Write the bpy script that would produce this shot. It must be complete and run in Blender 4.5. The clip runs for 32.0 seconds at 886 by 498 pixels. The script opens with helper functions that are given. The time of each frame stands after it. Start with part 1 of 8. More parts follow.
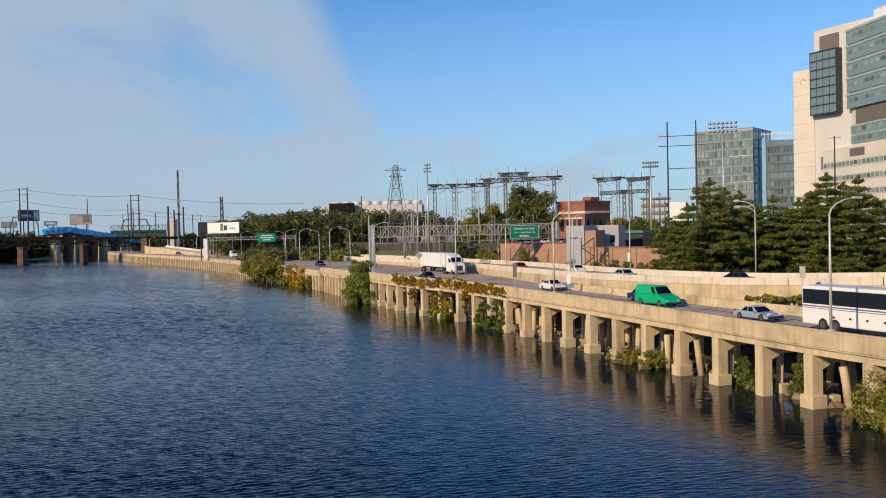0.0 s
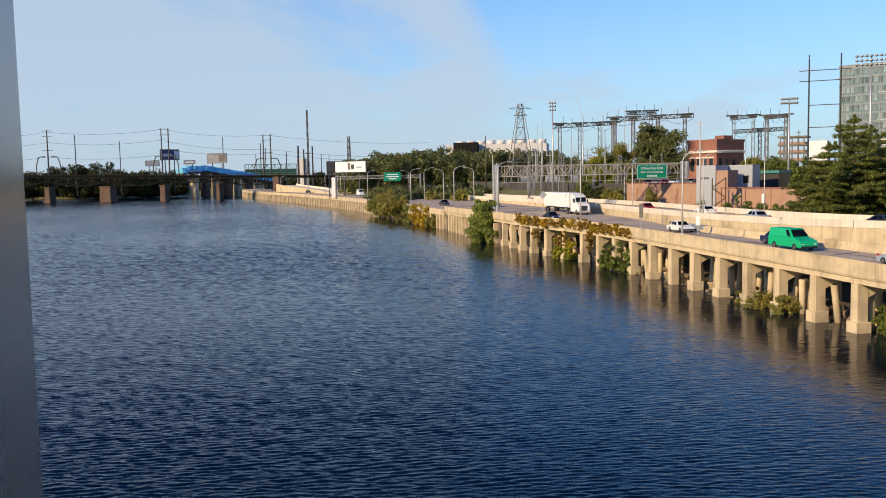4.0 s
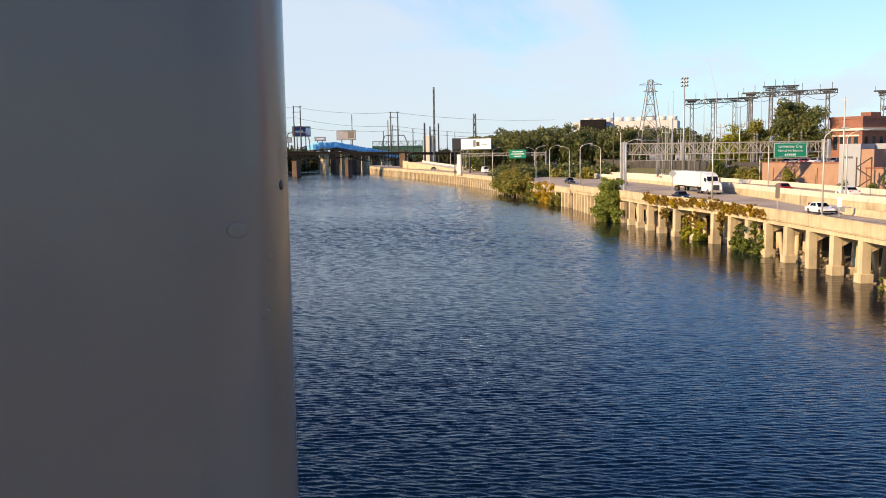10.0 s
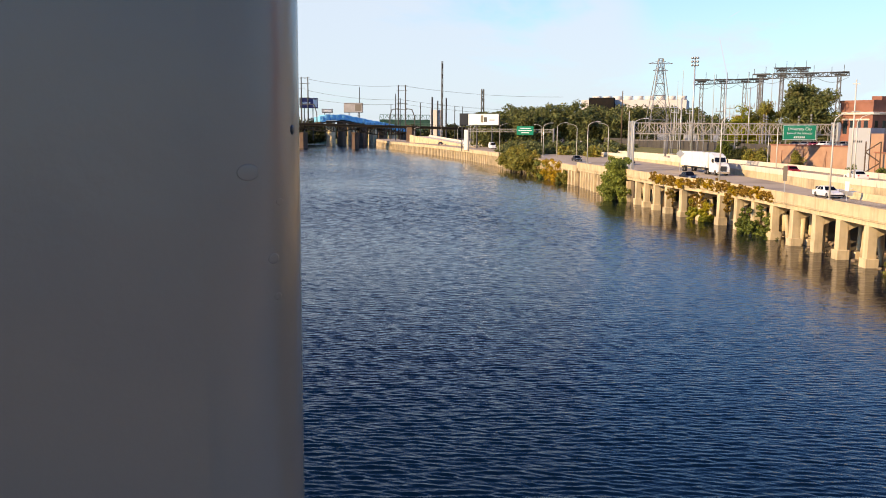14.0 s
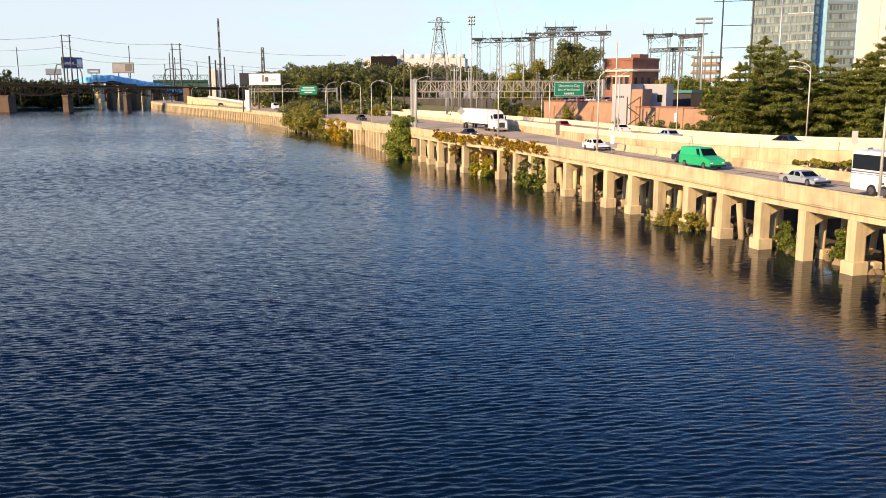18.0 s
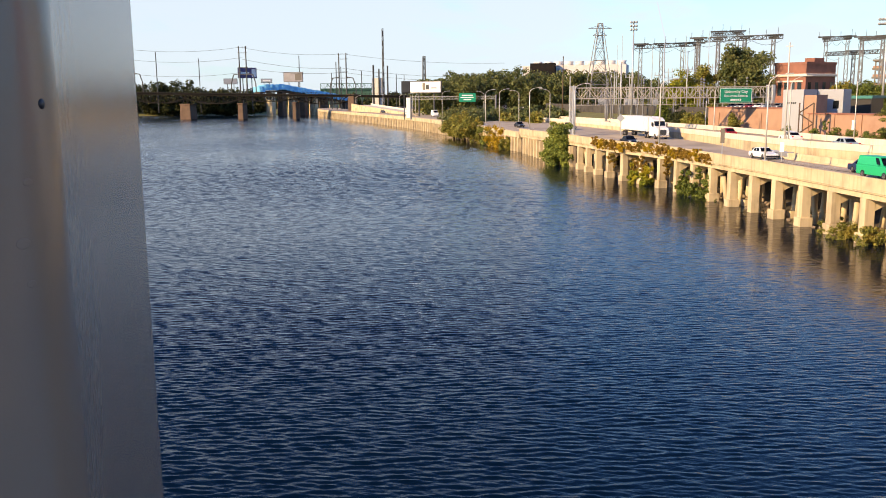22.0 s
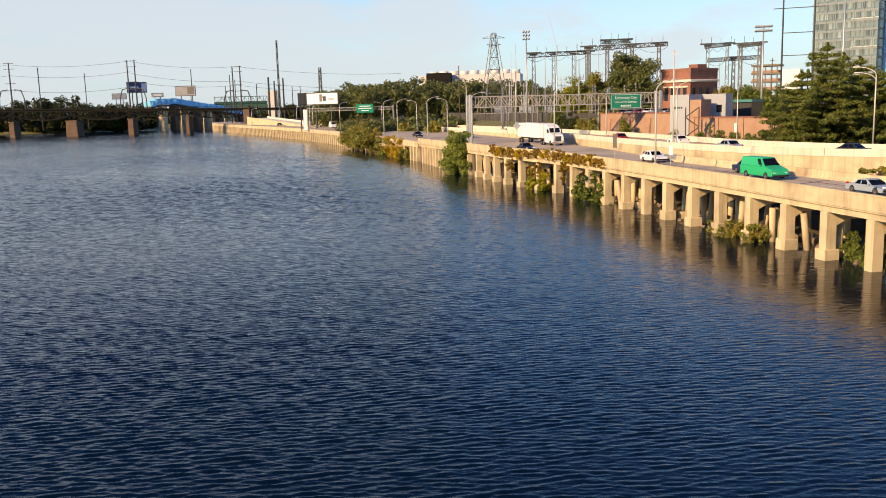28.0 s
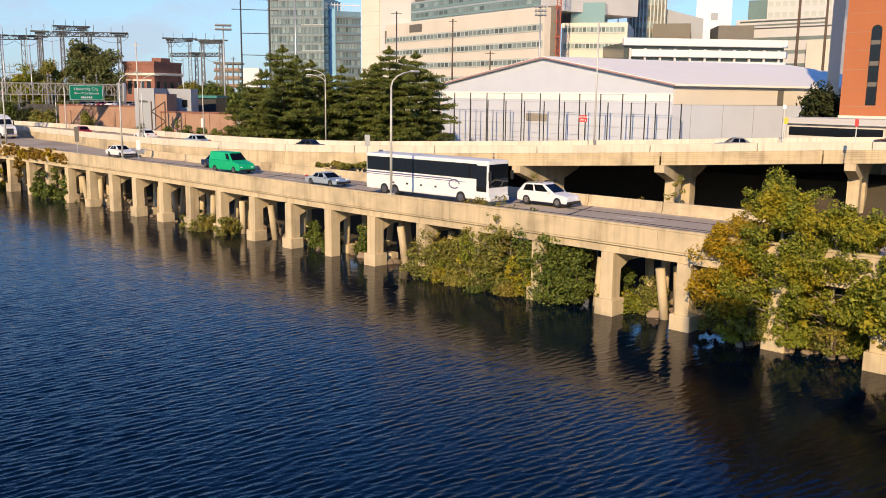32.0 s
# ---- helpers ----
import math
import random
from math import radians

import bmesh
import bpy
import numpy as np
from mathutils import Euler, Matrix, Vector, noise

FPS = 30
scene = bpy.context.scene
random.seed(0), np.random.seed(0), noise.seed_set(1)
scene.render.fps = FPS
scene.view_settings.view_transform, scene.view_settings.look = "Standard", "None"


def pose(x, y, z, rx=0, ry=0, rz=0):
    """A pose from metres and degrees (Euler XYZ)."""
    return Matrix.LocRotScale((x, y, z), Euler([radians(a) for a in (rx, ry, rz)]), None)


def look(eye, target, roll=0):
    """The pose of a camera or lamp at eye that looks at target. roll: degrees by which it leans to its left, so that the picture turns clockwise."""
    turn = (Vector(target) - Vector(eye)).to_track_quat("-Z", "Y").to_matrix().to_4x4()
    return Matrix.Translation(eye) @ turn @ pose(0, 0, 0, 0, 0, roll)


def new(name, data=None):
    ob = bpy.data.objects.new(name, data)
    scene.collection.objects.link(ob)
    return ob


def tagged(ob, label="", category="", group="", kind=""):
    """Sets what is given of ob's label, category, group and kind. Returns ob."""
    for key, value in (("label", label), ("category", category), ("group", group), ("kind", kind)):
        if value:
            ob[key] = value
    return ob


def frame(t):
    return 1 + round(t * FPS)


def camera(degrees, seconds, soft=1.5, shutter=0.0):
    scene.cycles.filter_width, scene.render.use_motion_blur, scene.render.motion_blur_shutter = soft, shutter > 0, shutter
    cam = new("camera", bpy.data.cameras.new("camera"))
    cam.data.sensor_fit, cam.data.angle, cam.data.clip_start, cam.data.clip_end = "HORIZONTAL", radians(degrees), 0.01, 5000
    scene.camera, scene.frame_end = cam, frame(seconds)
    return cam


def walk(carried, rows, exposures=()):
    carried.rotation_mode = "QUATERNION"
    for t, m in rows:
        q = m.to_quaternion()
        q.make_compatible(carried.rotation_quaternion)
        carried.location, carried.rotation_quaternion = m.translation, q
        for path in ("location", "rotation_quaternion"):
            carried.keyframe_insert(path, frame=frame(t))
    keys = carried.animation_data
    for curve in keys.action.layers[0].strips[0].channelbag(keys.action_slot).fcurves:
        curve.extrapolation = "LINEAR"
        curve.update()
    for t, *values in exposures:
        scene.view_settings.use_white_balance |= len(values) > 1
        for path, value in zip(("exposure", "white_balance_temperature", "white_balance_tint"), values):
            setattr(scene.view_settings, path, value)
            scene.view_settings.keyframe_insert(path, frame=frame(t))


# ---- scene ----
EXPOSURES = [(0, -0.3, 6400, 10), (3, -0.08, 6500, 10), (6, 0.06, 6800, 10.5), (9, 0.16, 7280, 12.4), (10, 0.4, 7380, 13.2), (13, 0.46, 7480, 14.2), (16, 0.42, 7500, 14.2), (17, 0.38, 7680, 14.2), (18, 0.52, 7650, 14.2), (24, 0.54, 7480, 14.7), (27, 0.3, 7750, 14), (29, 0.3, 7900, 14), (30, 0.42, 7800, 14), (31, 0.36, 7250, 13), (32, 0.06, 6600, 11.5)]
cam = camera(53.39, 32.0, soft=0.95)
# seconds, place, turn
PATH = [
    (0, 0.049, 0.045, 13.519, 88.86, 1.33, -0.03),
    (0.5, 0.040, 0.034, 13.519, 88.82, 1.64, 0.09),
    (0.6, 0.025, 0.019, 13.519, 88.80, 1.55, 0.08),
    (0.8, -0.030, -0.016, 13.519, 88.71, 1.56, 0.06),
    (0.9, -0.037, -0.019, 13.519, 88.67, 1.56, 0.05),
    (1, -0.043, -0.021, 13.519, 88.61, 1.55, 0.03),
    (1.2, -0.051, -0.024, 13.516, 88.46, 1.48, 0.02),
    (1.4, -0.047, -0.022, 13.508, 88.29, 1.39, 0.00),
    (1.5, -0.039, -0.020, 13.503, 88.19, 1.34, -0.03),
    (1.6, -0.027, -0.015, 13.496, 87.94, 1.21, 0.33),
    (1.7, 0.014, 0.010, 13.496, 87.68, 1.07, 0.66),
    (2, 0.035, 0.029, 13.495, 86.87, 0.74, 1.69),
    (2.5, 0.044, 0.039, 13.494, 86.24, 1.07, 5.66),
    (3, 0.044, 0.039, 13.493, 85.89, 1.33, 7.25),
    (3.5, 0.027, 0.021, 13.492, 85.47, 1.26, 8.25),
    (5.5, 0.019, 0.014, 13.488, 84.28, 0.44, 6.61),
    (6, 0.016, 0.012, 13.487, 83.95, 0.42, 6.73),
    (6.5, 0.014, 0.010, 13.486, 83.60, 0.52, 7.12),
    (7, 0.014, 0.010, 13.484, 83.45, 0.44, 7.31),
    (7.5, 0.007, 0.004, 13.483, 83.47, 0.18, 7.69),
    (8, -0.005, -0.003, 13.482, 83.84, 0.96, 12.01),
    (8.5, -0.010, -0.006, 13.483, 84.16, 0.89, 15.06),
    (9, -0.018, -0.010, 13.479, 84.24, 0.65, 15.60),
    (9.5, -0.019, -0.011, 13.478, 84.13, 0.82, 15.70),
    (10, -0.020, -0.012, 13.477, 83.79, 0.86, 16.08),
    (10.5, -0.018, -0.011, 13.475, 83.62, 0.69, 15.84),
    (11, -0.015, -0.009, 13.473, 83.43, 0.57, 15.55),
    (11.5, -0.015, -0.009, 13.469, 83.04, 0.41, 15.41),
    (12, -0.017, -0.010, 13.470, 82.94, 0.19, 15.28),
    (12.5, -0.020, -0.011, 13.471, 82.70, -0.16, 15.46),
    (13, -0.022, -0.013, 13.471, 82.53, -0.34, 16.16),
    (13.5, -0.022, -0.012, 13.472, 82.32, -0.44, 16.56),
    (15.5, -0.007, -0.004, 13.463, 81.82, 0.07, 15.17),
    (16, 0.014, 0.010, 13.463, 81.83, 0.69, 8.38),
    (16.5, 0.040, 0.034, 13.464, 81.64, 0.31, 2.22),
    (17, 0.044, 0.039, 13.465, 80.81, -0.38, 1.24),
    (17.5, 0.044, 0.039, 13.465, 80.14, -0.24, 1.44),
    (18, 0.044, 0.039, 13.466, 79.62, 0.20, 2.72),
    (18.5, 0.044, 0.039, 13.467, 79.34, 0.73, 3.45),
    (19, 0.044, 0.039, 13.467, 79.24, 0.87, 3.85),
    (19.5, 0.022, 0.016, 13.468, 79.23, 0.83, 5.09),
    (20, 0.023, 0.018, 13.469, 79.28, 0.77, 6.63),
    (20.5, 0.026, 0.020, 13.469, 79.38, 0.38, 8.38),
    (21, 0.017, 0.012, 13.470, 79.67, 0.48, 10.11),
    (21.5, 0.017, 0.012, 13.470, 79.98, 0.78, 11.80),
    (22, 0.013, 0.009, 13.471, 80.13, 0.49, 12.83),
    (22.5, 0.007, 0.005, 13.472, 80.21, 0.30, 13.52),
    (23, 0.003, 0.002, 13.472, 80.33, 0.20, 14.01),
    (23.5, 0.004, 0.003, 13.470, 80.30, 0.38, 14.30),
    (24, 0.004, 0.003, 13.467, 80.18, 0.26, 14.35),
    (24.5, 0.007, 0.005, 13.466, 80.16, 0.47, 14.03),
    (26.5, 0.026, 0.020, 13.466, 81.42, 1.85, 10.08),
    (27, 0.030, 0.024, 13.466, 81.17, 1.82, 8.64),
    (27.5, 0.033, 0.027, 13.466, 80.80, 1.69, 7.47),
    (28, 0.040, 0.034, 13.466, 80.67, 1.54, 6.27),
    (28.5, 0.042, 0.036, 13.466, 79.97, 0.91, 4.07),
    (29, 0.044, 0.039, 13.466, 79.67, 0.52, 2.69),
    (29.5, 0.044, 0.039, 13.466, 79.53, 0.37, 1.36),
    (30, 0.044, 0.039, 13.466, 79.38, 0.10, -1.91),
    (30.5, 0.044, 0.039, 13.466, 78.95, -1.04, -8.41),
    (31, 0.044, 0.039, 13.466, 79.14, -1.57, -13.57),
    (31.5, 0.044, 0.039, 13.466, 79.91, -0.62, -20.78),
    (32, 0.044, 0.039, 13.466, 80.09, -0.71, -27.03),
]
walk(cam, [(t, pose(x, y, z, rx, ry, rz)) for t, x, y, z, rx, ry, rz in PATH], exposures=EXPOSURES)


# ---- daylight ----
SUN_AZ, SUN_EL = 224.0, 24.0     # clockwise from the way ahead (+y)


def build_sky():
    w = bpy.data.worlds.new("sky")
    scene.world = w
    w.use_nodes = True
    nt = w.node_tree
    nt.nodes.clear()
    out = nt.nodes.new("ShaderNodeOutputWorld")
    bg = nt.nodes.new("ShaderNodeBackground")
    sky = nt.nodes.new("ShaderNodeTexSky")
    sky.sky_type = "NISHITA"
    sky.sun_disc = False
    sky.sun_elevation = radians(SUN_EL)
    sky.sun_rotation = radians(SUN_AZ)
    sky.air_density, sky.dust_density, sky.ozone_density = 1.0, 0.6, 2.5
    # clouds lie on a flat layer high above: the way up divided by its height
    tc = nt.nodes.new("ShaderNodeTexCoord")
    sep = nt.nodes.new("ShaderNodeSeparateXYZ")
    nt.links.new(tc.outputs["Generated"], sep.inputs[0])
    lift = math_node(nt, "ADD", sep.outputs[2], 0.12)
    cx = math_node(nt, "DIVIDE", sep.outputs[0], lift)
    cy = math_node(nt, "DIVIDE", sep.outputs[1], lift)
    comb = nt.nodes.new("ShaderNodeCombineXYZ")
    nt.links.new(cx, comb.inputs[0])
    nt.links.new(cy, comb.inputs[1])
    mp = nt.nodes.new("ShaderNodeMapping")
    mp.inputs["Location"].default_value = CLOUD_AT
    mp.inputs["Rotation"].default_value = (0, 0, radians(35))
    mp.inputs["Scale"].default_value = (0.55, 0.30, 1)
    nt.links.new(comb.outputs[0], mp.inputs[0])
    n1 = nt.nodes.new("ShaderNodeTexNoise")
    n1.inputs["Scale"].default_value = 1.5
    n1.inputs["Detail"].default_value = 9
    n1.inputs["Roughness"].default_value = 0.56
    n1.inputs["Distortion"].default_value = 0.35
    nt.links.new(mp.outputs[0], n1.inputs["Vector"])
    ramp = nt.nodes.new("ShaderNodeValToRGB")
    ramp.color_ramp.elements[0].position = 0.41
    ramp.color_ramp.elements[1].position = 0.67
    ramp.color_ramp.interpolation = "EASE"
    # the bank ends in a ragged edge: clear sky to one side of it, and it ends again farther round
    ahead = math_node(nt, "MAXIMUM", sep.outputs[1], 0.05)
    tx = math_node(nt, "DIVIDE", sep.outputs[0], ahead)
    tz = sep.outputs[2]
    def smooth(v, lo, hi, a_, b_):
        r_ = nt.nodes.new("ShaderNodeMapRange")
        r_.interpolation_type = "SMOOTHSTEP"
        for k_, x_ in zip((1, 2, 3, 4), (lo, hi, a_, b_)):
            r_.inputs[k_].default_value = x_
        nt.links.new(v, r_.inputs[0])
        return r_.outputs[0]
    ragged = math_node(nt, "ADD", tx, math_node(nt, "MULTIPLY", math_node(nt, "SUBTRACT", n1.outputs[0], 0.5), 0.30))
    ragged = math_node(nt, "ADD", ragged, math_node(nt, "MULTIPLY", math_node(nt, "MAXIMUM", math_node(nt, "SUBTRACT", tz, 0.13), 0.0), 0.5))
    # a thin veil lies along the horizon beyond the edge
    clear = smooth(tz, 0.06, 0.20, 0.03, -0.17)
    bank = smooth(ragged, -0.14, -0.01, 1.0, 0.0)
    side = math_node(nt, "ADD", clear, math_node(nt, "MULTIPLY", bank, math_node(nt, "SUBTRACT", 0.20, clear)))
    end = smooth(sep.outputs[0], -0.75, -0.52, -0.16, 0.0)
    nt.links.new(math_node(nt, "ADD", math_node(nt, "ADD", n1.outputs[0], side), end), ramp.inputs[0])
    # pale haze towards the horizon
    hz = nt.nodes.new("ShaderNodeMapRange")
    hz.inputs[1].default_value, hz.inputs[2].default_value = 0.0, 0.25
    hz.inputs[3].default_value, hz.inputs[4].default_value = 0.72, 0.0
    nt.links.new(sep.outputs[2], hz.inputs[0])
    # the bank thins out overhead
    up = nt.nodes.new("ShaderNodeMapRange")
    up.interpolation_type = "SMOOTHSTEP"
    up.inputs[1].default_value, up.inputs[2].default_value = 0.24, 0.34
    up.inputs[3].default_value, up.inputs[4].default_value = 0.85, 0.0
    nt.links.new(sep.outputs[2], up.inputs[0])
    both = math_node(nt, "MAXIMUM", math_node(nt, "MULTIPLY", ramp.outputs[0], up.outputs[0]), hz.outputs[0])
    # an old vapour trail, bent by the wind, low in the north
    def span(v, lo, hi, soft):
        up_, dn = nt.nodes.new("ShaderNodeMapRange"), nt.nodes.new("ShaderNodeMapRange")
        up_.inputs[1].default_value, up_.inputs[2].default_value = lo, lo + soft
        dn.inputs[1].default_value, dn.inputs[2].default_value = hi - soft, hi
        dn.inputs[3].default_value, dn.inputs[4].default_value = 1, 0
        nt.links.new(v, up_.inputs[0])
        nt.links.new(v, dn.inputs[0])
        return math_node(nt, "MULTIPLY", up_.outputs[0], dn.outputs[0])
    lower = span(math_node(nt, "ADD", math_node(nt, "ADD", tx, math_node(nt, "MULTIPLY", tz, 0.248)), -0.0321), -0.0016, 0.0016, 0.0013)
    lower = math_node(nt, "MULTIPLY", lower, span(tz, 0.04, 0.105, 0.012))
    upper = span(math_node(nt, "SUBTRACT", math_node(nt, "SUBTRACT", tz, math_node(nt, "MULTIPLY", tx, 0.578)), 0.1071), -0.0016, 0.0016, 0.0013)
    upper = math_node(nt, "MULTIPLY", math_node(nt, "MULTIPLY", upper, span(tx, 0.0085, 0.036, 0.012)), 0.6)
    both = math_node(nt, "MAXIMUM", both, math_node(nt, "MULTIPLY", math_node(nt, "ADD", lower, upper), 1.15))
    mul = nt.nodes.new("ShaderNodeMixRGB")
    mul.blend_type = "MULTIPLY"
    mul.inputs[0].default_value = 1
    mul.inputs[2].default_value = SKY_TINT
    nt.links.new(sky.outputs[0], mul.inputs[1])
    # the clear air is deeper blue overhead
    high = nt.nodes.new("ShaderNodeMapRange")
    high.interpolation_type = "SMOOTHSTEP"
    high.inputs[1].default_value, high.inputs[2].default_value = 0.20, 0.56
    nt.links.new(sep.outputs[2], high.inputs[0])
    deep = nt.nodes.new("ShaderNodeMixRGB")
    deep.blend_type = "MULTIPLY"
    deep.inputs[2].default_value = (0.34, 0.56, 0.88, 1)
    nt.links.new(high.outputs[0], deep.inputs[0])
    nt.links.new(mul.outputs[0], deep.inputs[1])
    mix = nt.nodes.new("ShaderNodeMixRGB")
    mix.inputs[2].default_value = CLOUD
    nt.links.new(both, mix.inputs[0])
    nt.links.new(deep.outputs[0], mix.inputs[1])
    nt.links.new(mix.outputs[0], bg.inputs[0])
    bg.inputs[1].default_value = SKY_STRENGTH
    nt.links.new(bg.outputs[0], out.inputs[0])


def math_node(nt, op, a, b):
    m = nt.nodes.new("ShaderNodeMath")
    m.operation = op
    for i, v in enumerate((a, b)):
        if isinstance(v, (int, float)):
            m.inputs[i].default_value = v
        else:
            nt.links.new(v, m.inputs[i])
    return m.outputs[0]


SKY_STRENGTH = 0.118
SKY_TINT = (0.74, 1.17, 1.56, 1)
CLOUD = (4.45, 5.35, 6.5, 1)
CLOUD_AT = (1.7, 0.4, 0)
build_sky()

a, e = radians(SUN_AZ), radians(SUN_EL)
sun_way = Vector((math.sin(a) * math.cos(e), math.cos(a) * math.cos(e), math.sin(e)))
sun = new("sun", bpy.data.lights.new("sun", "SUN"))
sun.data.energy, sun.data.angle, sun.data.color = 5.0, radians(0.55), (1.0, 0.75, 0.45)
sun.matrix_world = look(sun_way * 300, (0, 0, 0))


# ---- materials ----
def material(name, base, rough=0.8, metal=0.0, vary=0.15, scale=1.0, bump=0.0, bump_scale=20.0, stain=None, stain_amount=0.0,
             stain_scale=0.3, random_tint=0.0, spec=0.5, streak=0.0, coord="Object"):
    m = bpy.data.materials.new(name)
    m.use_nodes = True
    nt = m.node_tree
    b = nt.nodes["Principled BSDF"]
    b.inputs["Roughness"].default_value = rough
    b.inputs["Metallic"].default_value = metal
    b.inputs["Specular IOR Level"].default_value = spec
    tc = nt.nodes.new("ShaderNodeTexCoord")
    src = tc.outputs["Object"]
    if coord == "World":
        src = nt.nodes.new("ShaderNodeNewGeometry").outputs["Position"]
    def noise_at(sc, detail=5):
        n = nt.nodes.new("ShaderNodeTexNoise")
        n.inputs["Scale"].default_value = sc
        n.inputs["Detail"].default_value = detail
        nt.links.new(src, n.inputs["Vector"])
        return n.outputs[0]
    col = nt.nodes.new("ShaderNodeMixRGB")
    col.inputs[1].default_value = (*[c * (1 - vary) for c in base], 1)
    col.inputs[2].default_value = (*[min(1, c * (1 + vary)) for c in base], 1)
    nt.links.new(noise_at(scale), col.inputs[0])
    last = col.outputs[0]
    if stain:
        r = nt.nodes.new("ShaderNodeValToRGB")
        r.color_ramp.elements[0].position, r.color_ramp.elements[1].position = 0.48, 0.72
        nt.links.new(noise_at(stain_scale, 8), r.inputs[0])
        s = nt.nodes.new("ShaderNodeMixRGB")
        s.inputs[2].default_value = (*stain, 1)
        nt.links.new(math_node(nt, "MULTIPLY", r.outputs[0], stain_amount), s.inputs[0])
        nt.links.new(last, s.inputs[1])
        last = s.outputs[0]
    if streak:
        mp = nt.nodes.new("ShaderNodeMapping")
        mp.inputs["Scale"].default_value = (2.2, 2.2, 0.12)
        nt.links.new(src, mp.inputs[0])
        n = nt.nodes.new("ShaderNodeTexNoise")
        n.inputs["Scale"].default_value = 1.0
        n.inputs["Detail"].default_value = 6
        nt.links.new(mp.outputs[0], n.inputs["Vector"])
        r = nt.nodes.new("ShaderNodeValToRGB")
        r.color_ramp.elements[0].position, r.color_ramp.elements[1].position = 0.5, 0.75
        nt.links.new(n.outputs[0], r.inputs[0])
        s = nt.nodes.new("ShaderNodeMixRGB")
        s.blend_type = "MULTIPLY"
        s.inputs[2].default_value = (0.45, 0.40, 0.34, 1)
        nt.links.new(math_node(nt, "MULTIPLY", r.outputs[0], streak), s.inputs[0])
        nt.links.new(last, s.inputs[1])
        last = s.outputs[0]
    if random_tint:
        oi = nt.nodes.new("ShaderNodeObjectInfo")
        v = nt.nodes.new("ShaderNodeMapRange")
        v.inputs[3].default_value, v.inputs[4].default_value = 1 - random_tint, 1 + random_tint
        nt.links.new(oi.outputs["Random"], v.inputs[0])
        hs = nt.nodes.new("ShaderNodeHueSaturation")
        nt.links.new(v.outputs[0], hs.inputs["Value"])
        nt.links.new(last, hs.inputs["Color"])
        last = hs.outputs[0]
    nt.links.new(last, b.inputs["Base Color"])
    if bump:
        bp = nt.nodes.new("ShaderNodeBump")
        bp.inputs["Strength"].default_value = bump
        bp.inputs["Distance"].default_value = 0.05
        nt.links.new(noise_at(bump_scale, 6), bp.inputs["Height"])
        nt.links.new(bp.outputs[0], b.inputs["Normal"])
    return m


def foliage(name, dark, light, autumn=None, autumn_amount=0.0):
    """Leaves that differ one by one, with a slow change of hue through the crown; light passes through them."""
    m = bpy.data.materials.new(name)
    m.use_nodes = True
    nt = m.node_tree
    b = nt.nodes["Principled BSDF"]
    b.inputs["Roughness"].default_value = 0.6
    b.inputs["Specular IOR Level"].default_value = 0.25
    geo = nt.nodes.new("ShaderNodeNewGeometry")
    mix = nt.nodes.new("ShaderNodeMixRGB")
    mix.inputs[1].default_value = (*dark, 1)
    mix.inputs[2].default_value = (*light, 1)
    nt.links.new(geo.outputs["Random Per Island"], mix.inputs[0])
    last = mix.outputs[0]
    if autumn:
        n = nt.nodes.new("ShaderNodeTexNoise")
        n.inputs["Scale"].default_value = 0.45
        n.inputs["Detail"].default_value = 3
        nt.links.new(geo.outputs["Position"], n.inputs["Vector"])
        r = nt.nodes.new("ShaderNodeValToRGB")
        r.color_ramp.elements[0].position, r.color_ramp.elements[1].position = 0.50, 0.62
        nt.links.new(n.outputs[0], r.inputs[0])
        s = nt.nodes.new("ShaderNodeMixRGB")
        s.inputs[2].default_value = (*autumn, 1)
        nt.links.new(math_node(nt, "MULTIPLY", r.outputs[0], autumn_amount), s.inputs[0])
        nt.links.new(last, s.inputs[1])
        last = s.outputs[0]
    nt.links.new(last, b.inputs["Base Color"])
    tr = nt.nodes.new("ShaderNodeBsdfTranslucent")
    nt.links.new(last, tr.inputs[0])
    ms = nt.nodes.new("ShaderNodeMixShader")
    ms.inputs[0].default_value = 0.3
    out = nt.nodes["Material Output"]
    nt.links.new(b.outputs[0], ms.inputs[1])
    nt.links.new(tr.outputs[0], ms.inputs[2])
    nt.links.new(ms.outputs[0], out.inputs[0])
    return m


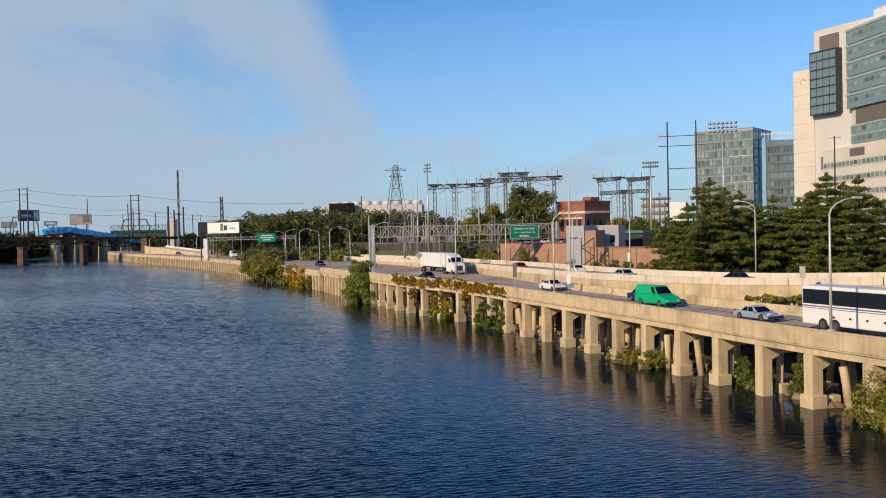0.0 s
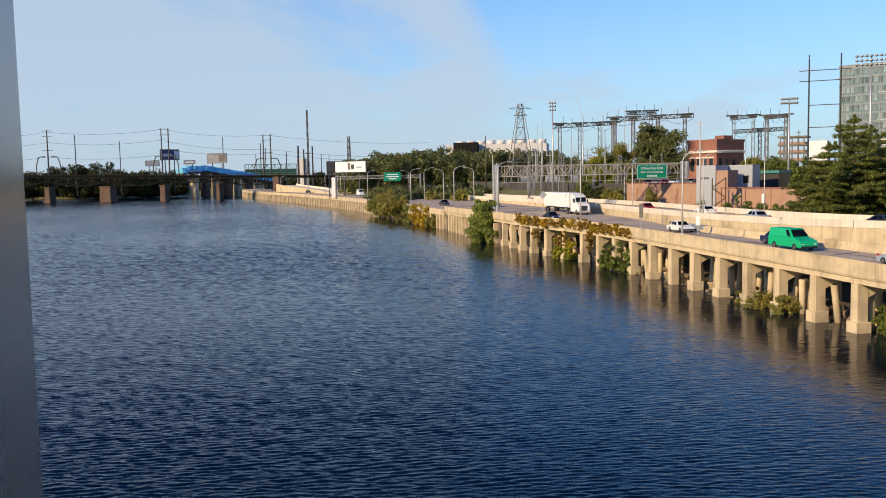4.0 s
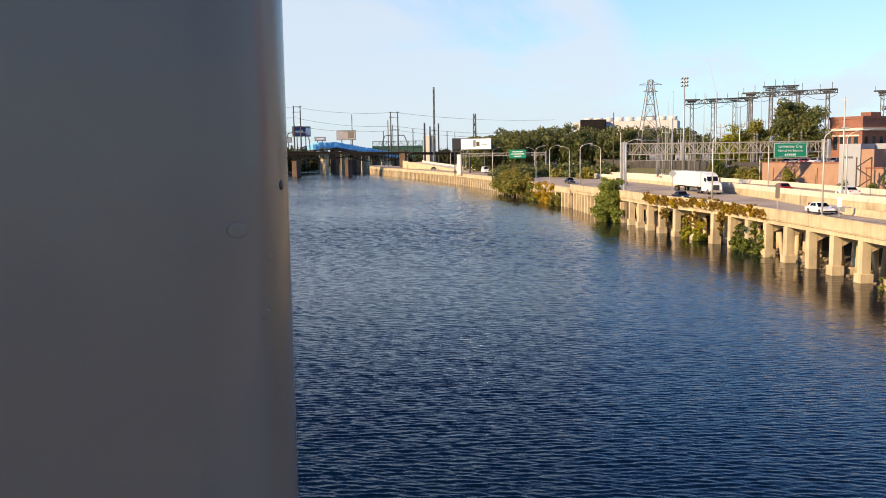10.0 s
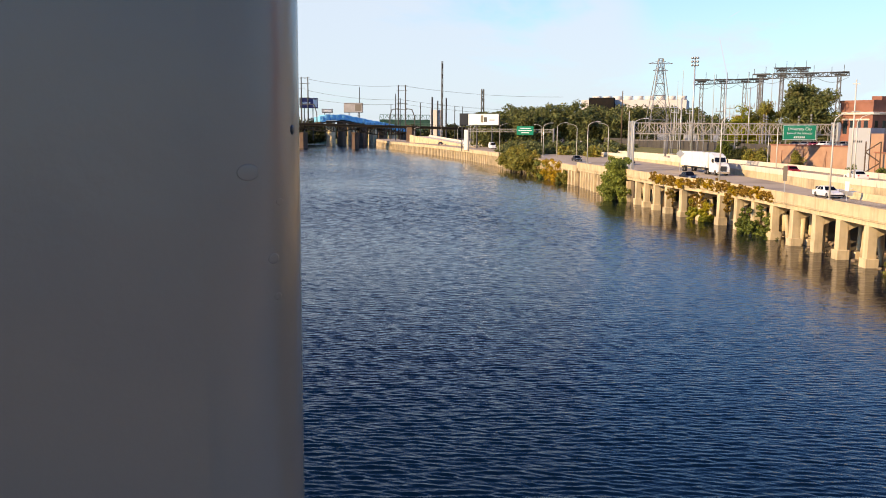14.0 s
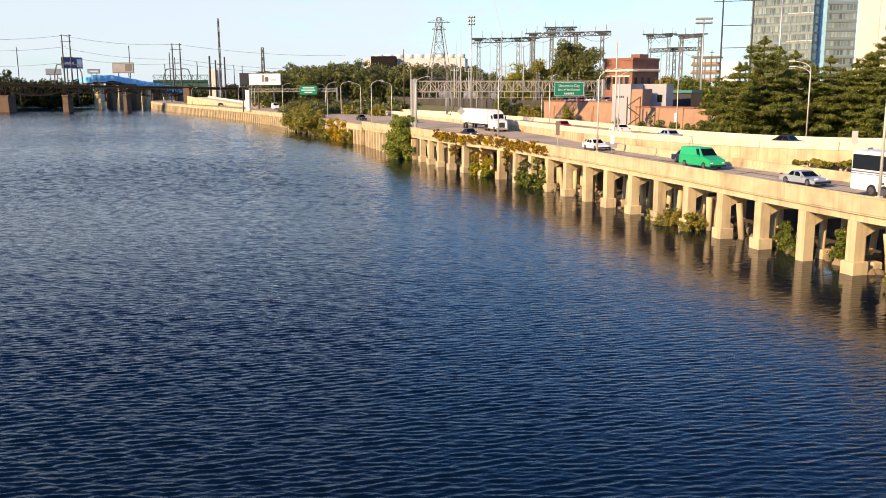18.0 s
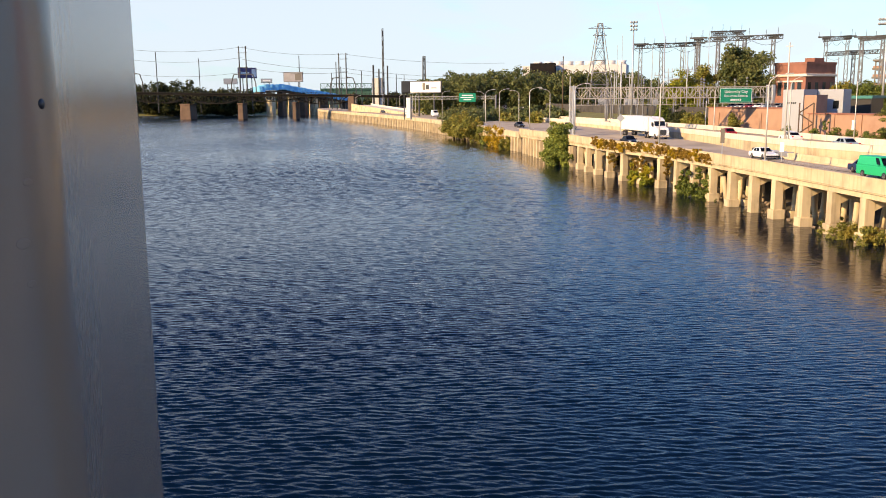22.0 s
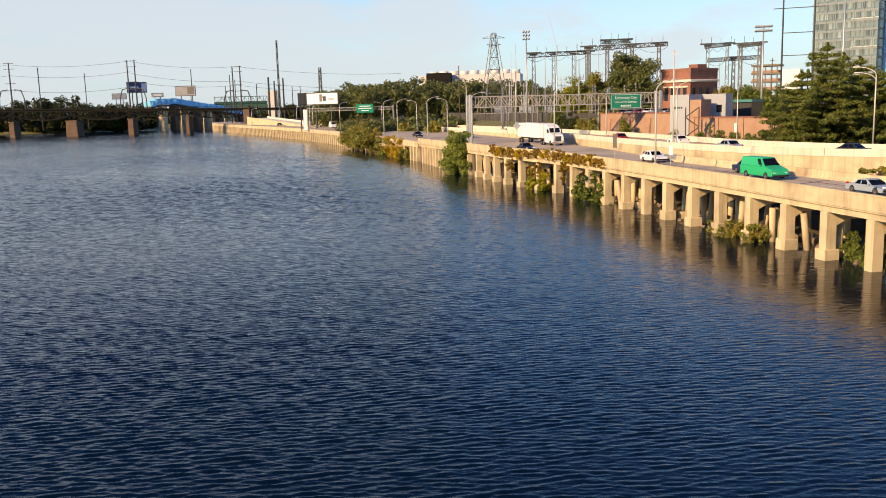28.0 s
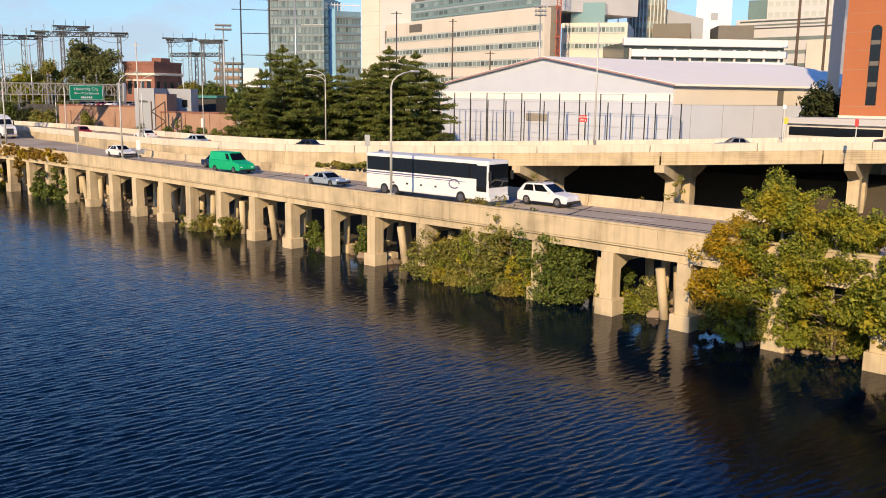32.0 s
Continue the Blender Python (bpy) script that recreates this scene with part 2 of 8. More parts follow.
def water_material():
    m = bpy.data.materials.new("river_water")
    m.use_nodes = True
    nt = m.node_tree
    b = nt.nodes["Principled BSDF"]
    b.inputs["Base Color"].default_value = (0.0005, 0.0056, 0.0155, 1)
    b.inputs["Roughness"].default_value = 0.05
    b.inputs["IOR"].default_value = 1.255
    geo = nt.nodes.new("ShaderNodeNewGeometry")
    def waves(sx, sy, rot, scale, detail, rough=0.55):
        mp = nt.nodes.new("ShaderNodeMapping")
        mp.inputs["Rotation"].default_value = (0, 0, radians(rot))
        mp.inputs["Scale"].default_value = (sx, sy, 1)
        nt.links.new(geo.outputs["Position"], mp.inputs[0])
        n = nt.nodes.new("ShaderNodeTexNoise")
        n.inputs["Scale"].default_value = scale
        n.inputs["Detail"].default_value = detail
        n.inputs["Roughness"].default_value = rough
        nt.links.new(mp.outputs[0], n.inputs["Vector"])
        return n
    fine = waves(0.5, 1.0, -6, 3.4, 4)
    bp = nt.nodes.new("ShaderNodeBump")
    bp.inputs["Strength"].default_value = 1.0
    bp.inputs["Distance"].default_value = RIPPLE
    nt.links.new(fine.outputs[0], bp.inputs["Height"])
    # far down the reach the small ripples only tilt the surface to and fro
    tilt = waves(0.24, 1.0, -8, 4.4, 3)
    sub_ = nt.nodes.new("ShaderNodeVectorMath")
    sub_.operation = "SUBTRACT"
    sub_.inputs[1].default_value = (0.5, 0.5, 0.5)
    nt.links.new(tilt.outputs[1], sub_.inputs[0])
    flat = nt.nodes.new("ShaderNodeVectorMath")
    flat.operation = "MULTIPLY"
    flat.inputs[1].default_value = (1.0, 1.5, 0.0)
    nt.links.new(sub_.outputs[0], flat.inputs[0])
    sep = nt.nodes.new("ShaderNodeSeparateXYZ")
    nt.links.new(geo.outputs["Position"], sep.inputs[0])
    far = nt.nodes.new("ShaderNodeMapRange")
    far.inputs[1].default_value, far.inputs[2].default_value = 22, 120
    far.inputs[3].default_value, far.inputs[4].default_value = 0.25, TILT
    nt.links.new(sep.outputs[1], far.inputs[0])
    sc = nt.nodes.new("ShaderNodeVectorMath")
    sc.operation = "SCALE"
    # of the far waves only the faces towards the bridge are seen
    lean = nt.nodes.new("ShaderNodeVectorMath")
    lean.inputs[1].default_value = (0.0, -LEAN, 0.0)
    nt.links.new(flat.outputs[0], lean.inputs[0])
    nt.links.new(lean.outputs[0], sc.inputs[0])
    calm = nt.nodes.new("ShaderNodeAttribute")
    calm.attribute_name = "calm"
    nt.links.new(math_node(nt, "MULTIPLY", far.outputs[0], calm.outputs["Fac"]), sc.inputs["Scale"])
    nt.links.new(calm.outputs["Fac"], bp.inputs["Strength"])
    add = nt.nodes.new("ShaderNodeVectorMath")
    nt.links.new(sc.outputs[0], add.inputs[0])
    nt.links.new(bp.outputs[0], add.inputs[1])
    nrm = nt.nodes.new("ShaderNodeVectorMath")
    nrm.operation = "NORMALIZE"
    nt.links.new(add.outputs[0], nrm.inputs[0])
    nt.links.new(nrm.outputs[0], b.inputs["Normal"])
    return m


RIPPLE, WAVE_SLOPE, TILT, LEAN = 0.06, 0.22, 0.6, 0.096

CONCRETE = material("weathered_concrete", (0.63, 0.507, 0.32), 0.9, vary=0.14, scale=0.8, bump=0.35, bump_scale=6, stain=(0.20, 0.16, 0.11), stain_amount=0.55, stain_scale=0.35, streak=0.5, coord="World")
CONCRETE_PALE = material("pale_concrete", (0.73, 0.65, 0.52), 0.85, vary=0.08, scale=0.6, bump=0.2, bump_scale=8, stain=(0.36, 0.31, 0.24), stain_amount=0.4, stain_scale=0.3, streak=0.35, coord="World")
# darker concrete; shade in recesses and under the ramp is put into its colour
CONCRETE_DARK = material("dark_concrete", (0.18, 0.14, 0.10), 0.85, vary=0.25, scale=0.7, bump=0.4, bump_scale=5, stain=(0.09, 0.07, 0.05), stain_amount=0.7, streak=0.5, coord="World")
# for sealed seams; on the sheet under the ramp it carries the shade
ASPHALT_DARK = material("seam_and_shade_asphalt", (0.03, 0.029, 0.028), 0.95, spec=0.1, vary=0.3, scale=0.5, coord="World")
# near-black brick: the darkness under the ramp is put into its colour
SHADE_BRICK = material("shade_dark_brick", (0.055, 0.045, 0.04), 0.95, vary=0.3, scale=0.5, bump=0.4, bump_scale=4)
ASPHALT = material("worn_asphalt", (0.46, 0.385, 0.295), 0.95, spec=0.12, vary=0.15, scale=0.5, bump=0.15, bump_scale=30, stain=(0.10, 0.10, 0.10), stain_amount=0.5, stain_scale=0.12, coord="World")
PAINT_WHITE = material("road_paint", (0.62, 0.62, 0.58), 0.7, vary=0.2, scale=3, coord="World")
EARTH = material("bank_earth", (0.075, 0.058, 0.04), 0.95, vary=0.4, scale=0.6, bump=0.8, bump_scale=2.5, stain=(0.05, 0.05, 0.03), stain_amount=0.7, coord="World")
GRASS = material("rough_grass", (0.17, 0.165, 0.05), 0.95, vary=0.4, scale=0.3, bump=0.8, bump_scale=4, stain=(0.16, 0.13, 0.06), stain_amount=0.6, stain_scale=0.08, coord="World")
ROCK = material("bank_rock", (0.24, 0.18, 0.12), 0.95, vary=0.3, scale=1.5, bump=0.8, bump_scale=5, random_tint=0.3, coord="World")
STEEL = material("galvanised_steel", (0.46, 0.47, 0.47), 0.45, 0.55, vary=0.12, scale=2)
STEEL_TAN = material("weathered_gantry_steel", (0.47, 0.43, 0.36), 0.65, 0.15, vary=0.2, scale=1)
STEEL_DARK = material("dark_steel", (0.05, 0.055, 0.06), 0.6, 0.3, vary=0.25, scale=1.5)
STEEL_RAIL = material("sooty_bridge_steel", (0.011, 0.0105, 0.010), 0.9, 0.0, spec=0.2, vary=0.3, scale=0.6, stain=(0.03, 0.02, 0.014), stain_amount=0.4)
STEEL_RUST = material("rusty_steel", (0.09, 0.065, 0.05), 0.8, 0.2, vary=0.35, scale=0.8, stain=(0.20, 0.10, 0.05), stain_amount=0.5)
POLE_GREY = material("lamp_pole_grey", (0.60, 0.58, 0.52), 0.5, 0.2, vary=0.08, scale=2)
POST_METAL = material("railing_post_metal", (0.218, 0.168, 0.12), 0.26, 0.0, vary=0.12, scale=5, bump=0.02, bump_scale=60, stain=(0.115, 0.116, 0.110), stain_amount=0.4, stain_scale=9)
GREEN_SIGN = material("green_sign", (0.0, 0.27, 0.15), 0.45, vary=0.06, scale=2)
WHITE_PAINT = material("white_paint", (0.80, 0.80, 0.78), 0.35, vary=0.03, scale=1)
SIGN_WHITE = material("sign_white", (0.82, 0.84, 0.82), 0.5, vary=0.03, scale=2)
BLACK = material("black_plastic", (0.012, 0.012, 0.013), 0.5, vary=0.2, scale=3)
BLACK_GLASS = material("dark_glass", (0.01, 0.012, 0.015), 0.06, vary=0.1, scale=1)
RUBBER = material("tyre_rubber", (0.018, 0.018, 0.018), 0.85, vary=0.2, scale=4)
CHROME = material("bright_metal", (0.62, 0.62, 0.63), 0.22, 0.95, vary=0.05, scale=3)
RED = material("red_paint", (0.55, 0.03, 0.03), 0.4, vary=0.08, scale=2)
YELLOW = material("yellow_paint", (0.75, 0.50, 0.03), 0.5, vary=0.08, scale=2)
BLUE_TARP = material("blue_tarpaulin", (0.17, 0.52, 0.76), 0.7, vary=0.18, scale=0.15, bump=0.6, bump_scale=0.6)
STONE_PIER = material("brown_stone_masonry", (0.14, 0.09, 0.06), 0.9, vary=0.3, scale=0.6, bump=0.7, bump_scale=1.5, stain=(0.08, 0.05, 0.035), stain_amount=0.6)
BRICK = material("red_brick", (0.40, 0.245, 0.165), 0.9, vary=0.14, scale=0.7, bump=0.3, bump_scale=8, stain=(0.22, 0.09, 0.06), stain_amount=0.4)
BRICK_DARK = material("old_red_brick", (0.30, 0.13, 0.09), 0.9, vary=0.2, scale=0.7, bump=0.3, bump_scale=8, stain=(0.12, 0.06, 0.045), stain_amount=0.5)
BRICK_ORANGE = material("orange_brick", (0.46, 0.155, 0.06), 0.85, vary=0.08, scale=0.5, bump=0.2, bump_scale=9)
CREAM = material("cream_precast", (0.74, 0.66, 0.545), 0.8, vary=0.04, scale=0.15, stain=(0.56, 0.50, 0.41), stain_amount=0.4, stain_scale=0.08)
LIGHT_STONE = material("light_precast", (0.62, 0.60, 0.57), 0.8, vary=0.04, scale=0.15, stain=(0.5, 0.48, 0.46), stain_amount=0.3, stain_scale=0.1)
GLASS_GREEN = material("green_curtain_glass", (0.24, 0.34, 0.31), 0.14, 0.3, vary=0.15, scale=0.12)
GLASS_TOWER = material("grey_tower_glass", (0.19, 0.245, 0.255), 0.14, 0.3, vary=0.3, scale=0.1)
GLASS_PALE = material("pale_ribbon_glass", (0.50, 0.52, 0.46), 0.35, 0.0, vary=0.2, scale=0.3)
GLASS_MID = material("office_glass", (0.20, 0.235, 0.215), 0.15, 0.1, vary=0.3, scale=0.3, random_tint=0.6)
STEEL_YARD = material("weathered_grey_steel", (0.22, 0.225, 0.23), 0.6, 0.3, vary=0.2, scale=1)
GLASS_STEEL = material("blue_grey_glass", (0.20, 0.31, 0.37), 0.16, 0.2, vary=0.3, scale=0.1)
GLASS_BLUE = material("blue_curtain_glass", (0.33, 0.60, 0.76), 0.25, 0.0, vary=0.15, scale=0.12)
GLASS_DARK = material("dark_curtain_glass", (0.045, 0.065, 0.075), 0.10, 0.3, vary=0.3, scale=0.2, random_tint=0.5)
PANEL_PALE = material("pale_spandrel", (0.42, 0.46, 0.46), 0.45, 0.2, vary=0.06, scale=0.3)
TOWER_BAND = material("tower_spandrel", (0.19, 0.215, 0.215), 0.4, 0.2, vary=0.08, scale=0.3)
PANEL_BROWN = material("brown_panel", (0.17, 0.15, 0.12), 0.6, 0.1, vary=0.12, scale=0.3)
WHITE_MEMBRANE = material("white_membrane_roof", (0.95, 0.90, 0.81), 0.6, vary=0.03, scale=0.2, stain=(0.86, 0.85, 0.82), stain_amount=0.4, stain_scale=0.15)
WHITE_CLAD = material("white_cladding", (0.62, 0.65, 0.71), 0.6, vary=0.05, scale=0.3, stain=(0.55, 0.58, 0.64), stain_amount=0.4, stain_scale=0.2)
GREY_CLAD = material("grey_cladding", (0.36, 0.38, 0.41), 0.6, vary=0.06, scale=0.5)
BARK = material("bark", (0.11, 0.075, 0.05), 0.95, vary=0.3, scale=3, bump=0.8, bump_scale=8)
BARK_PALE = material("pale_bark", (0.32, 0.27, 0.21), 0.9, vary=0.2, scale=3, bump=0.5, bump_scale=8)
LEAF_PINE = foliage("pine_needles", (0.05, 0.08, 0.02), (0.26, 0.28, 0.06))
LEAF_FRESH = foliage("fresh_green_leaves", (0.10, 0.14, 0.025), (0.34, 0.38, 0.08))
LEAF_GREEN = foliage("green_leaves", (0.06, 0.09, 0.02), (0.22, 0.26, 0.05))
LEAF_MIX = foliage("turning_leaves", (0.11, 0.14, 0.016), (0.36, 0.37, 0.045), (0.50, 0.38, 0.02), 0.6)
LEAF_GOLD = foliage("golden_leaves", (0.26, 0.18, 0.015), (0.58, 0.38, 0.02), (0.26, 0.23, 0.03), 0.25)
LEAF_OLIVE = foliage("olive_leaves", (0.10, 0.11, 0.022), (0.38, 0.36, 0.08), (0.36, 0.26, 0.05), 0.6)
LEAF_RED = foliage("red_creeper_leaves", (0.20, 0.11, 0.02), (0.44, 0.29, 0.05), (0.18, 0.15, 0.03), 0.7)
LEAF_FAR = foliage("far_leaves", (0.062, 0.088, 0.03), (0.22, 0.24, 0.082), (0.22, 0.17, 0.06), 0.35)
# leaf colours lowered as if in shade
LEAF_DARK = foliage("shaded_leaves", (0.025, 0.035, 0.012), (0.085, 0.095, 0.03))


# ---- mesh helpers ----
def pol(az, d, z=0.0):
    """A place by its bearing (degrees clockwise from straight ahead), distance and height."""
    return Vector((d * math.sin(radians(az)), d * math.cos(radians(az)), z))


def thing(name, label, category, m=None, group="", kind=""):
    ob = new(name)
    ob.empty_display_size = 0.3
    if m is not None:
        ob.matrix_basis = m
    return tagged(ob, label, category, group, kind)


def solid(name, bm, mat, smooth=False):
    me = bpy.data.meshes.new(name)
    bm.to_mesh(me)
    bm.free()
    if smooth:
        me.polygons.foreach_set("use_smooth", [True] * len(me.polygons))
    me.materials.append(mat)
    return me


def part(name, bm, mat, parent, label="", smooth=False):
    ob = new(name, solid(name, bm, mat, smooth))
    ob.parent = parent
    if label:
        ob["label"] = label
    return ob


def piece(name, me, parent, m=None):
    ob = new(name, me)
    ob.parent = parent
    if m is not None:
        ob.matrix_basis = m
    return ob


def box(bm, x0, x1, y0, y1, z0, z1, m=None):
    v = [bm.verts.new((x, y, z)) for z in (z0, z1) for x, y in ((x0, y0), (x1, y0), (x1, y1), (x0, y1))]
    if m is not None:
        for q in v:
            q.co = m @ q.co
    for f in ((3, 2, 1, 0), (4, 5, 6, 7), (0, 1, 5, 4), (1, 2, 6, 5), (2, 3, 7, 6), (3, 0, 4, 7)):
        bm.faces.new([v[i] for i in f])
    return v


def one_box(*s):
    bm = bmesh.new()
    box(bm, *s)
    return bm


def bevel(bm, w, seg=1):
    bmesh.ops.bevel(bm, geom=bm.edges[:], offset=w, segments=seg, affect="EDGES", profile=0.5)
    return bm


def beam(bm, p, q, w, h=None):
    """A straight bar of rectangular section from p to q."""
    p, q = Vector(p), Vector(q)
    h = h or w
    d = (q - p).normalized()
    s = d.cross(Vector((0, 0, 1)))
    s = Vector((1, 0, 0)) if s.length < 1e-3 else s.normalized()
    u = s.cross(d)
    v = [bm.verts.new(c + s * (a * w / 2) + u * (b * h / 2)) for c in (p, q) for a, b in ((-1, -1), (1, -1), (1, 1), (-1, 1))]
    for f in ((3, 2, 1, 0), (4, 5, 6, 7), (0, 1, 5, 4), (1, 2, 6, 5), (2, 3, 7, 6), (3, 0, 4, 7)):
        bm.faces.new([v[i] for i in f])


def tube(bm, pts, radii, n=8, closed=True):
    """A round bar along the points, with a radius at each."""
    pts = [Vector(p) for p in pts]
    if isinstance(radii, (int, float)):
        radii = [radii] * len(pts)
    rings = []
    for i, p in enumerate(pts):
        d = (pts[min(i + 1, len(pts) - 1)] - pts[max(i - 1, 0)]).normalized()
        s = d.cross(Vector((0.13, 0.99, 0)))
        s = d.cross(Vector((1, 0, 0))).normalized() if s.length < 0.05 else s.normalized()
        u = d.cross(s)
        rings.append([bm.verts.new(p + (s * math.cos(6.28319 * k / n) + u * math.sin(6.28319 * k / n)) * radii[i]) for k in range(n)])
    for a_, b_ in zip(rings, rings[1:]):
        for k in range(n):
            bm.faces.new((a_[k], a_[(k + 1) % n], b_[(k + 1) % n], b_[k]))
    if closed:
        bm.faces.new(rings[0][::-1])
        bm.faces.new(rings[-1])


def sweep(bm, line, section, closed_ends=True):
    """Runs a closed section of (offset, height) along a line of (place, sideways) pairs; height is added to the place's own."""
    rings = [[bm.verts.new((p[0] + s[0] * o, p[1] + s[1] * o, p[2] + h)) for o, h in section] for p, s in line]
    n = len(section)
    for a_, b_ in zip(rings, rings[1:]):
        for k in range(n):
            bm.faces.new((a_[k], b_[k], b_[(k + 1) % n], a_[(k + 1) % n]))
    if closed_ends:
        bm.faces.new(rings[0])
        bm.faces.new(rings[-1][::-1])
    bmesh.ops.recalc_face_normals(bm, faces=bm.faces[:])
    return bm


def quads(name, verts, mat, per=4):
    """A mesh of loose faces from an array of corners, shaped faces x per x 3."""
    n = verts.shape[0]
    me = bpy.data.meshes.new(name)
    me.vertices.add(n * per)
    me.vertices.foreach_set("co", verts.reshape(-1).astype(np.float32))
    me.loops.add(n * per)
    me.loops.foreach_set("vertex_index", np.arange(n * per, dtype=np.int32))
    me.polygons.add(n)
    me.polygons.foreach_set("loop_start", np.arange(0, n * per, per, dtype=np.int32))
    me.update(calc_edges=True)
    me.materials.append(mat)
    return me


def leaves(rng, centres, radius, count, size, flat=0.0, squash=0.8, aspect=0.55):
    """Leaf faces scattered through clumps: for each centre, count faces in a ball of that radius, thick at the rim."""
    c = np.repeat(np.asarray(centres, float), count, axis=0)
    r = np.repeat(np.broadcast_to(np.asarray(radius, float), (len(centres),)), count)
    d = rng.normal(size=c.shape)
    d /= np.linalg.norm(d, axis=1)[:, None] + 1e-9
    rad = r * (0.35 + 0.65 * rng.random(len(c)) ** 0.5)
    p = c + d * rad[:, None] * np.array([1, 1, squash])
    nrm = d * 0.7 + rng.normal(size=c.shape) * 0.6 + np.array([0, 0, 0.5 + flat])
    nrm /= np.linalg.norm(nrm, axis=1)[:, None]
    t = np.cross(nrm, rng.normal(size=c.shape))
    t /= np.linalg.norm(t, axis=1)[:, None] + 1e-9
    b = np.cross(nrm, t)
    s = size * (0.6 + 0.8 * rng.random(len(c)))[:, None]
    return np.stack([p - t * s, p - b * s * aspect, p + t * s, p + b * s * aspect], axis=1)


# ---- the plan: the line of the river wall ----
EDGE_Y = (-60, 0, 38, 62, 97, 129, 164, 203, 250, 322, 382, 440, 520, 600, 660)
EDGE_X = (68, 48.5, 35.6, 27.3, 14.9, 3.2, -12.5, -29, -47, -76, -107, -141, -189, -226, -250)
_c = np.polyfit(np.array(EDGE_Y) / 300, EDGE_X, 6)
_y = np.arange(-60, 661, 1.0)
_x = np.polyval(_c, _y / 300)
_s = np.concatenate([[0], np.cumsum(np.hypot(np.diff(_x), np.diff(_y)))])
# the wall wanders about the line of the lanes, and its top climbs a little towards the bend
_w = np.interp(_y, (30, 38, 50, 62, 80, 97, 110, 129, 135, 142, 152, 164, 190, 205), (-0.85, -0.53, -0.1, 0.3, 0.9, 1.3, 1.6, 1.75, 1.3, -0.4, -0.95, -0.6, -0.85, 0))
_k = np.exp(-0.5 * (np.arange(-9, 10) / 3.0) ** 2)
_w = _x + np.convolve(np.pad(_w, 9, mode="edge"), _k / _k.sum(), "valid")
ROAD_Z, PARAPET_Z = 4.9, 5.71


def s_of(y):
    return float(np.interp(y, _y, _s))


def grade(y):
    return float(np.interp(y, (36, 48, 56, 64, 74, 82, 100, 118, 150, 180, 205), (0.2, 0.22, 0.2, 0.16, 0.2, 0.3, 0.42, 0.48, 0.5, 0.3, 0)))


def along(line, s, off, z):
    x, y = float(np.interp(s, _s, line)), float(np.interp(s, _s, _y))
    x2, y2 = float(np.interp(s + 1, _s, line)), float(np.interp(s + 1, _s, _y))
    d = Vector((x2 - x, y2 - y, 0)).normalized()
    side = Vector((d.y, -d.x, 0))
    return Vector((x, y, z)) + side * off, side, d


def edge(s, off=0.0, z=0.0):
    """The place at s metres along the river wall, off metres inland of it, and the way inland."""
    return along(_w, s, off, z)


def lane(s, off=0.0, z=0.0):
    """The same for the lanes behind the wall."""
    return along(_x, s, off, z)


def wall_top(s, off=0.0, z=0.0):
    """A place z metres over the top of the parapet."""
    p, side, d = edge(s, off)
    p.z = PARAPET_Z + grade(p.y) + z
    return p, side, d


def edge_line(y0, y1, step, z=0.0, off=0.0, on=edge):
    out = []
    s0, s1 = s_of(y0), s_of(y1)
    n = max(2, int((s1 - s0) / step) + 1)
    for i in range(n):
        p, side, d = on(s0 + (s1 - s0) * i / (n - 1), off, z)
        out.append((p, side))
    return out


def edge_frame(s, off=0.0, z=0.0, on=edge):
    """A pose on the wall or the lanes: x along it away from the bridge, y towards the river, z up."""
    p, side, d = on(s, off, z)
    return Matrix(((d.x, -side.x, 0, p.x), (d.y, -side.y, 0, p.y), (0, 0, 1, p.z), (0, 0, 0, 1)))


# the line of the rising carriageway behind it: place of its near parapet's top
RISE = ((-98, 440, 6.1), (-58, 340, 6.3), (-22, 255, 6.6), (2.5, 190, 6.9), (13, 153, 7.05), (21.5, 126, 7.1), (33, 108, 7.15), (47, 94, 7.55), (66, 78, 8.3), (86, 65, 9.0), (112, 50, 9.4), (150, 34, 9.6))
_t = np.arange(len(RISE))


def rise(u, off=0.0, z=0.0):
    """The place at u (0 to the number of knots) along the rising carriageway, off metres beyond its near parapet, z from the parapet's top."""
    i = int(min(max(u, 0), len(RISE) - 1.001))
    f = u - i
    k = [Vector(RISE[min(max(j, 0), len(RISE) - 1)]) for j in (i - 1, i, i + 1, i + 2)]
    p = 0.5 * ((2 * k[1]) + (k[2] - k[0]) * f + (2 * k[0] - 5 * k[1] + 4 * k[2] - k[3]) * f * f + (3 * k[1] - k[0] - 3 * k[2] + k[3]) * f ** 3)
    d = 0.5 * ((k[2] - k[0]) + 2 * (2 * k[0] - 5 * k[1] + 4 * k[2] - k[3]) * f + 3 * (3 * k[1] - k[0] - 3 * k[2] + k[3]) * f * f)
    d.z = 0
    d.normalize()
    side = Vector((-d.y, d.x, 0))
    return p + side * off + Vector((0, 0, z)), side, d


def rise_line(u0, u1, n, off=0.0, z=0.0):
    return [rise(u0 + (u1 - u0) * i / (n - 1), off, z)[:2] for i in range(n)]


# ---- large structure ----


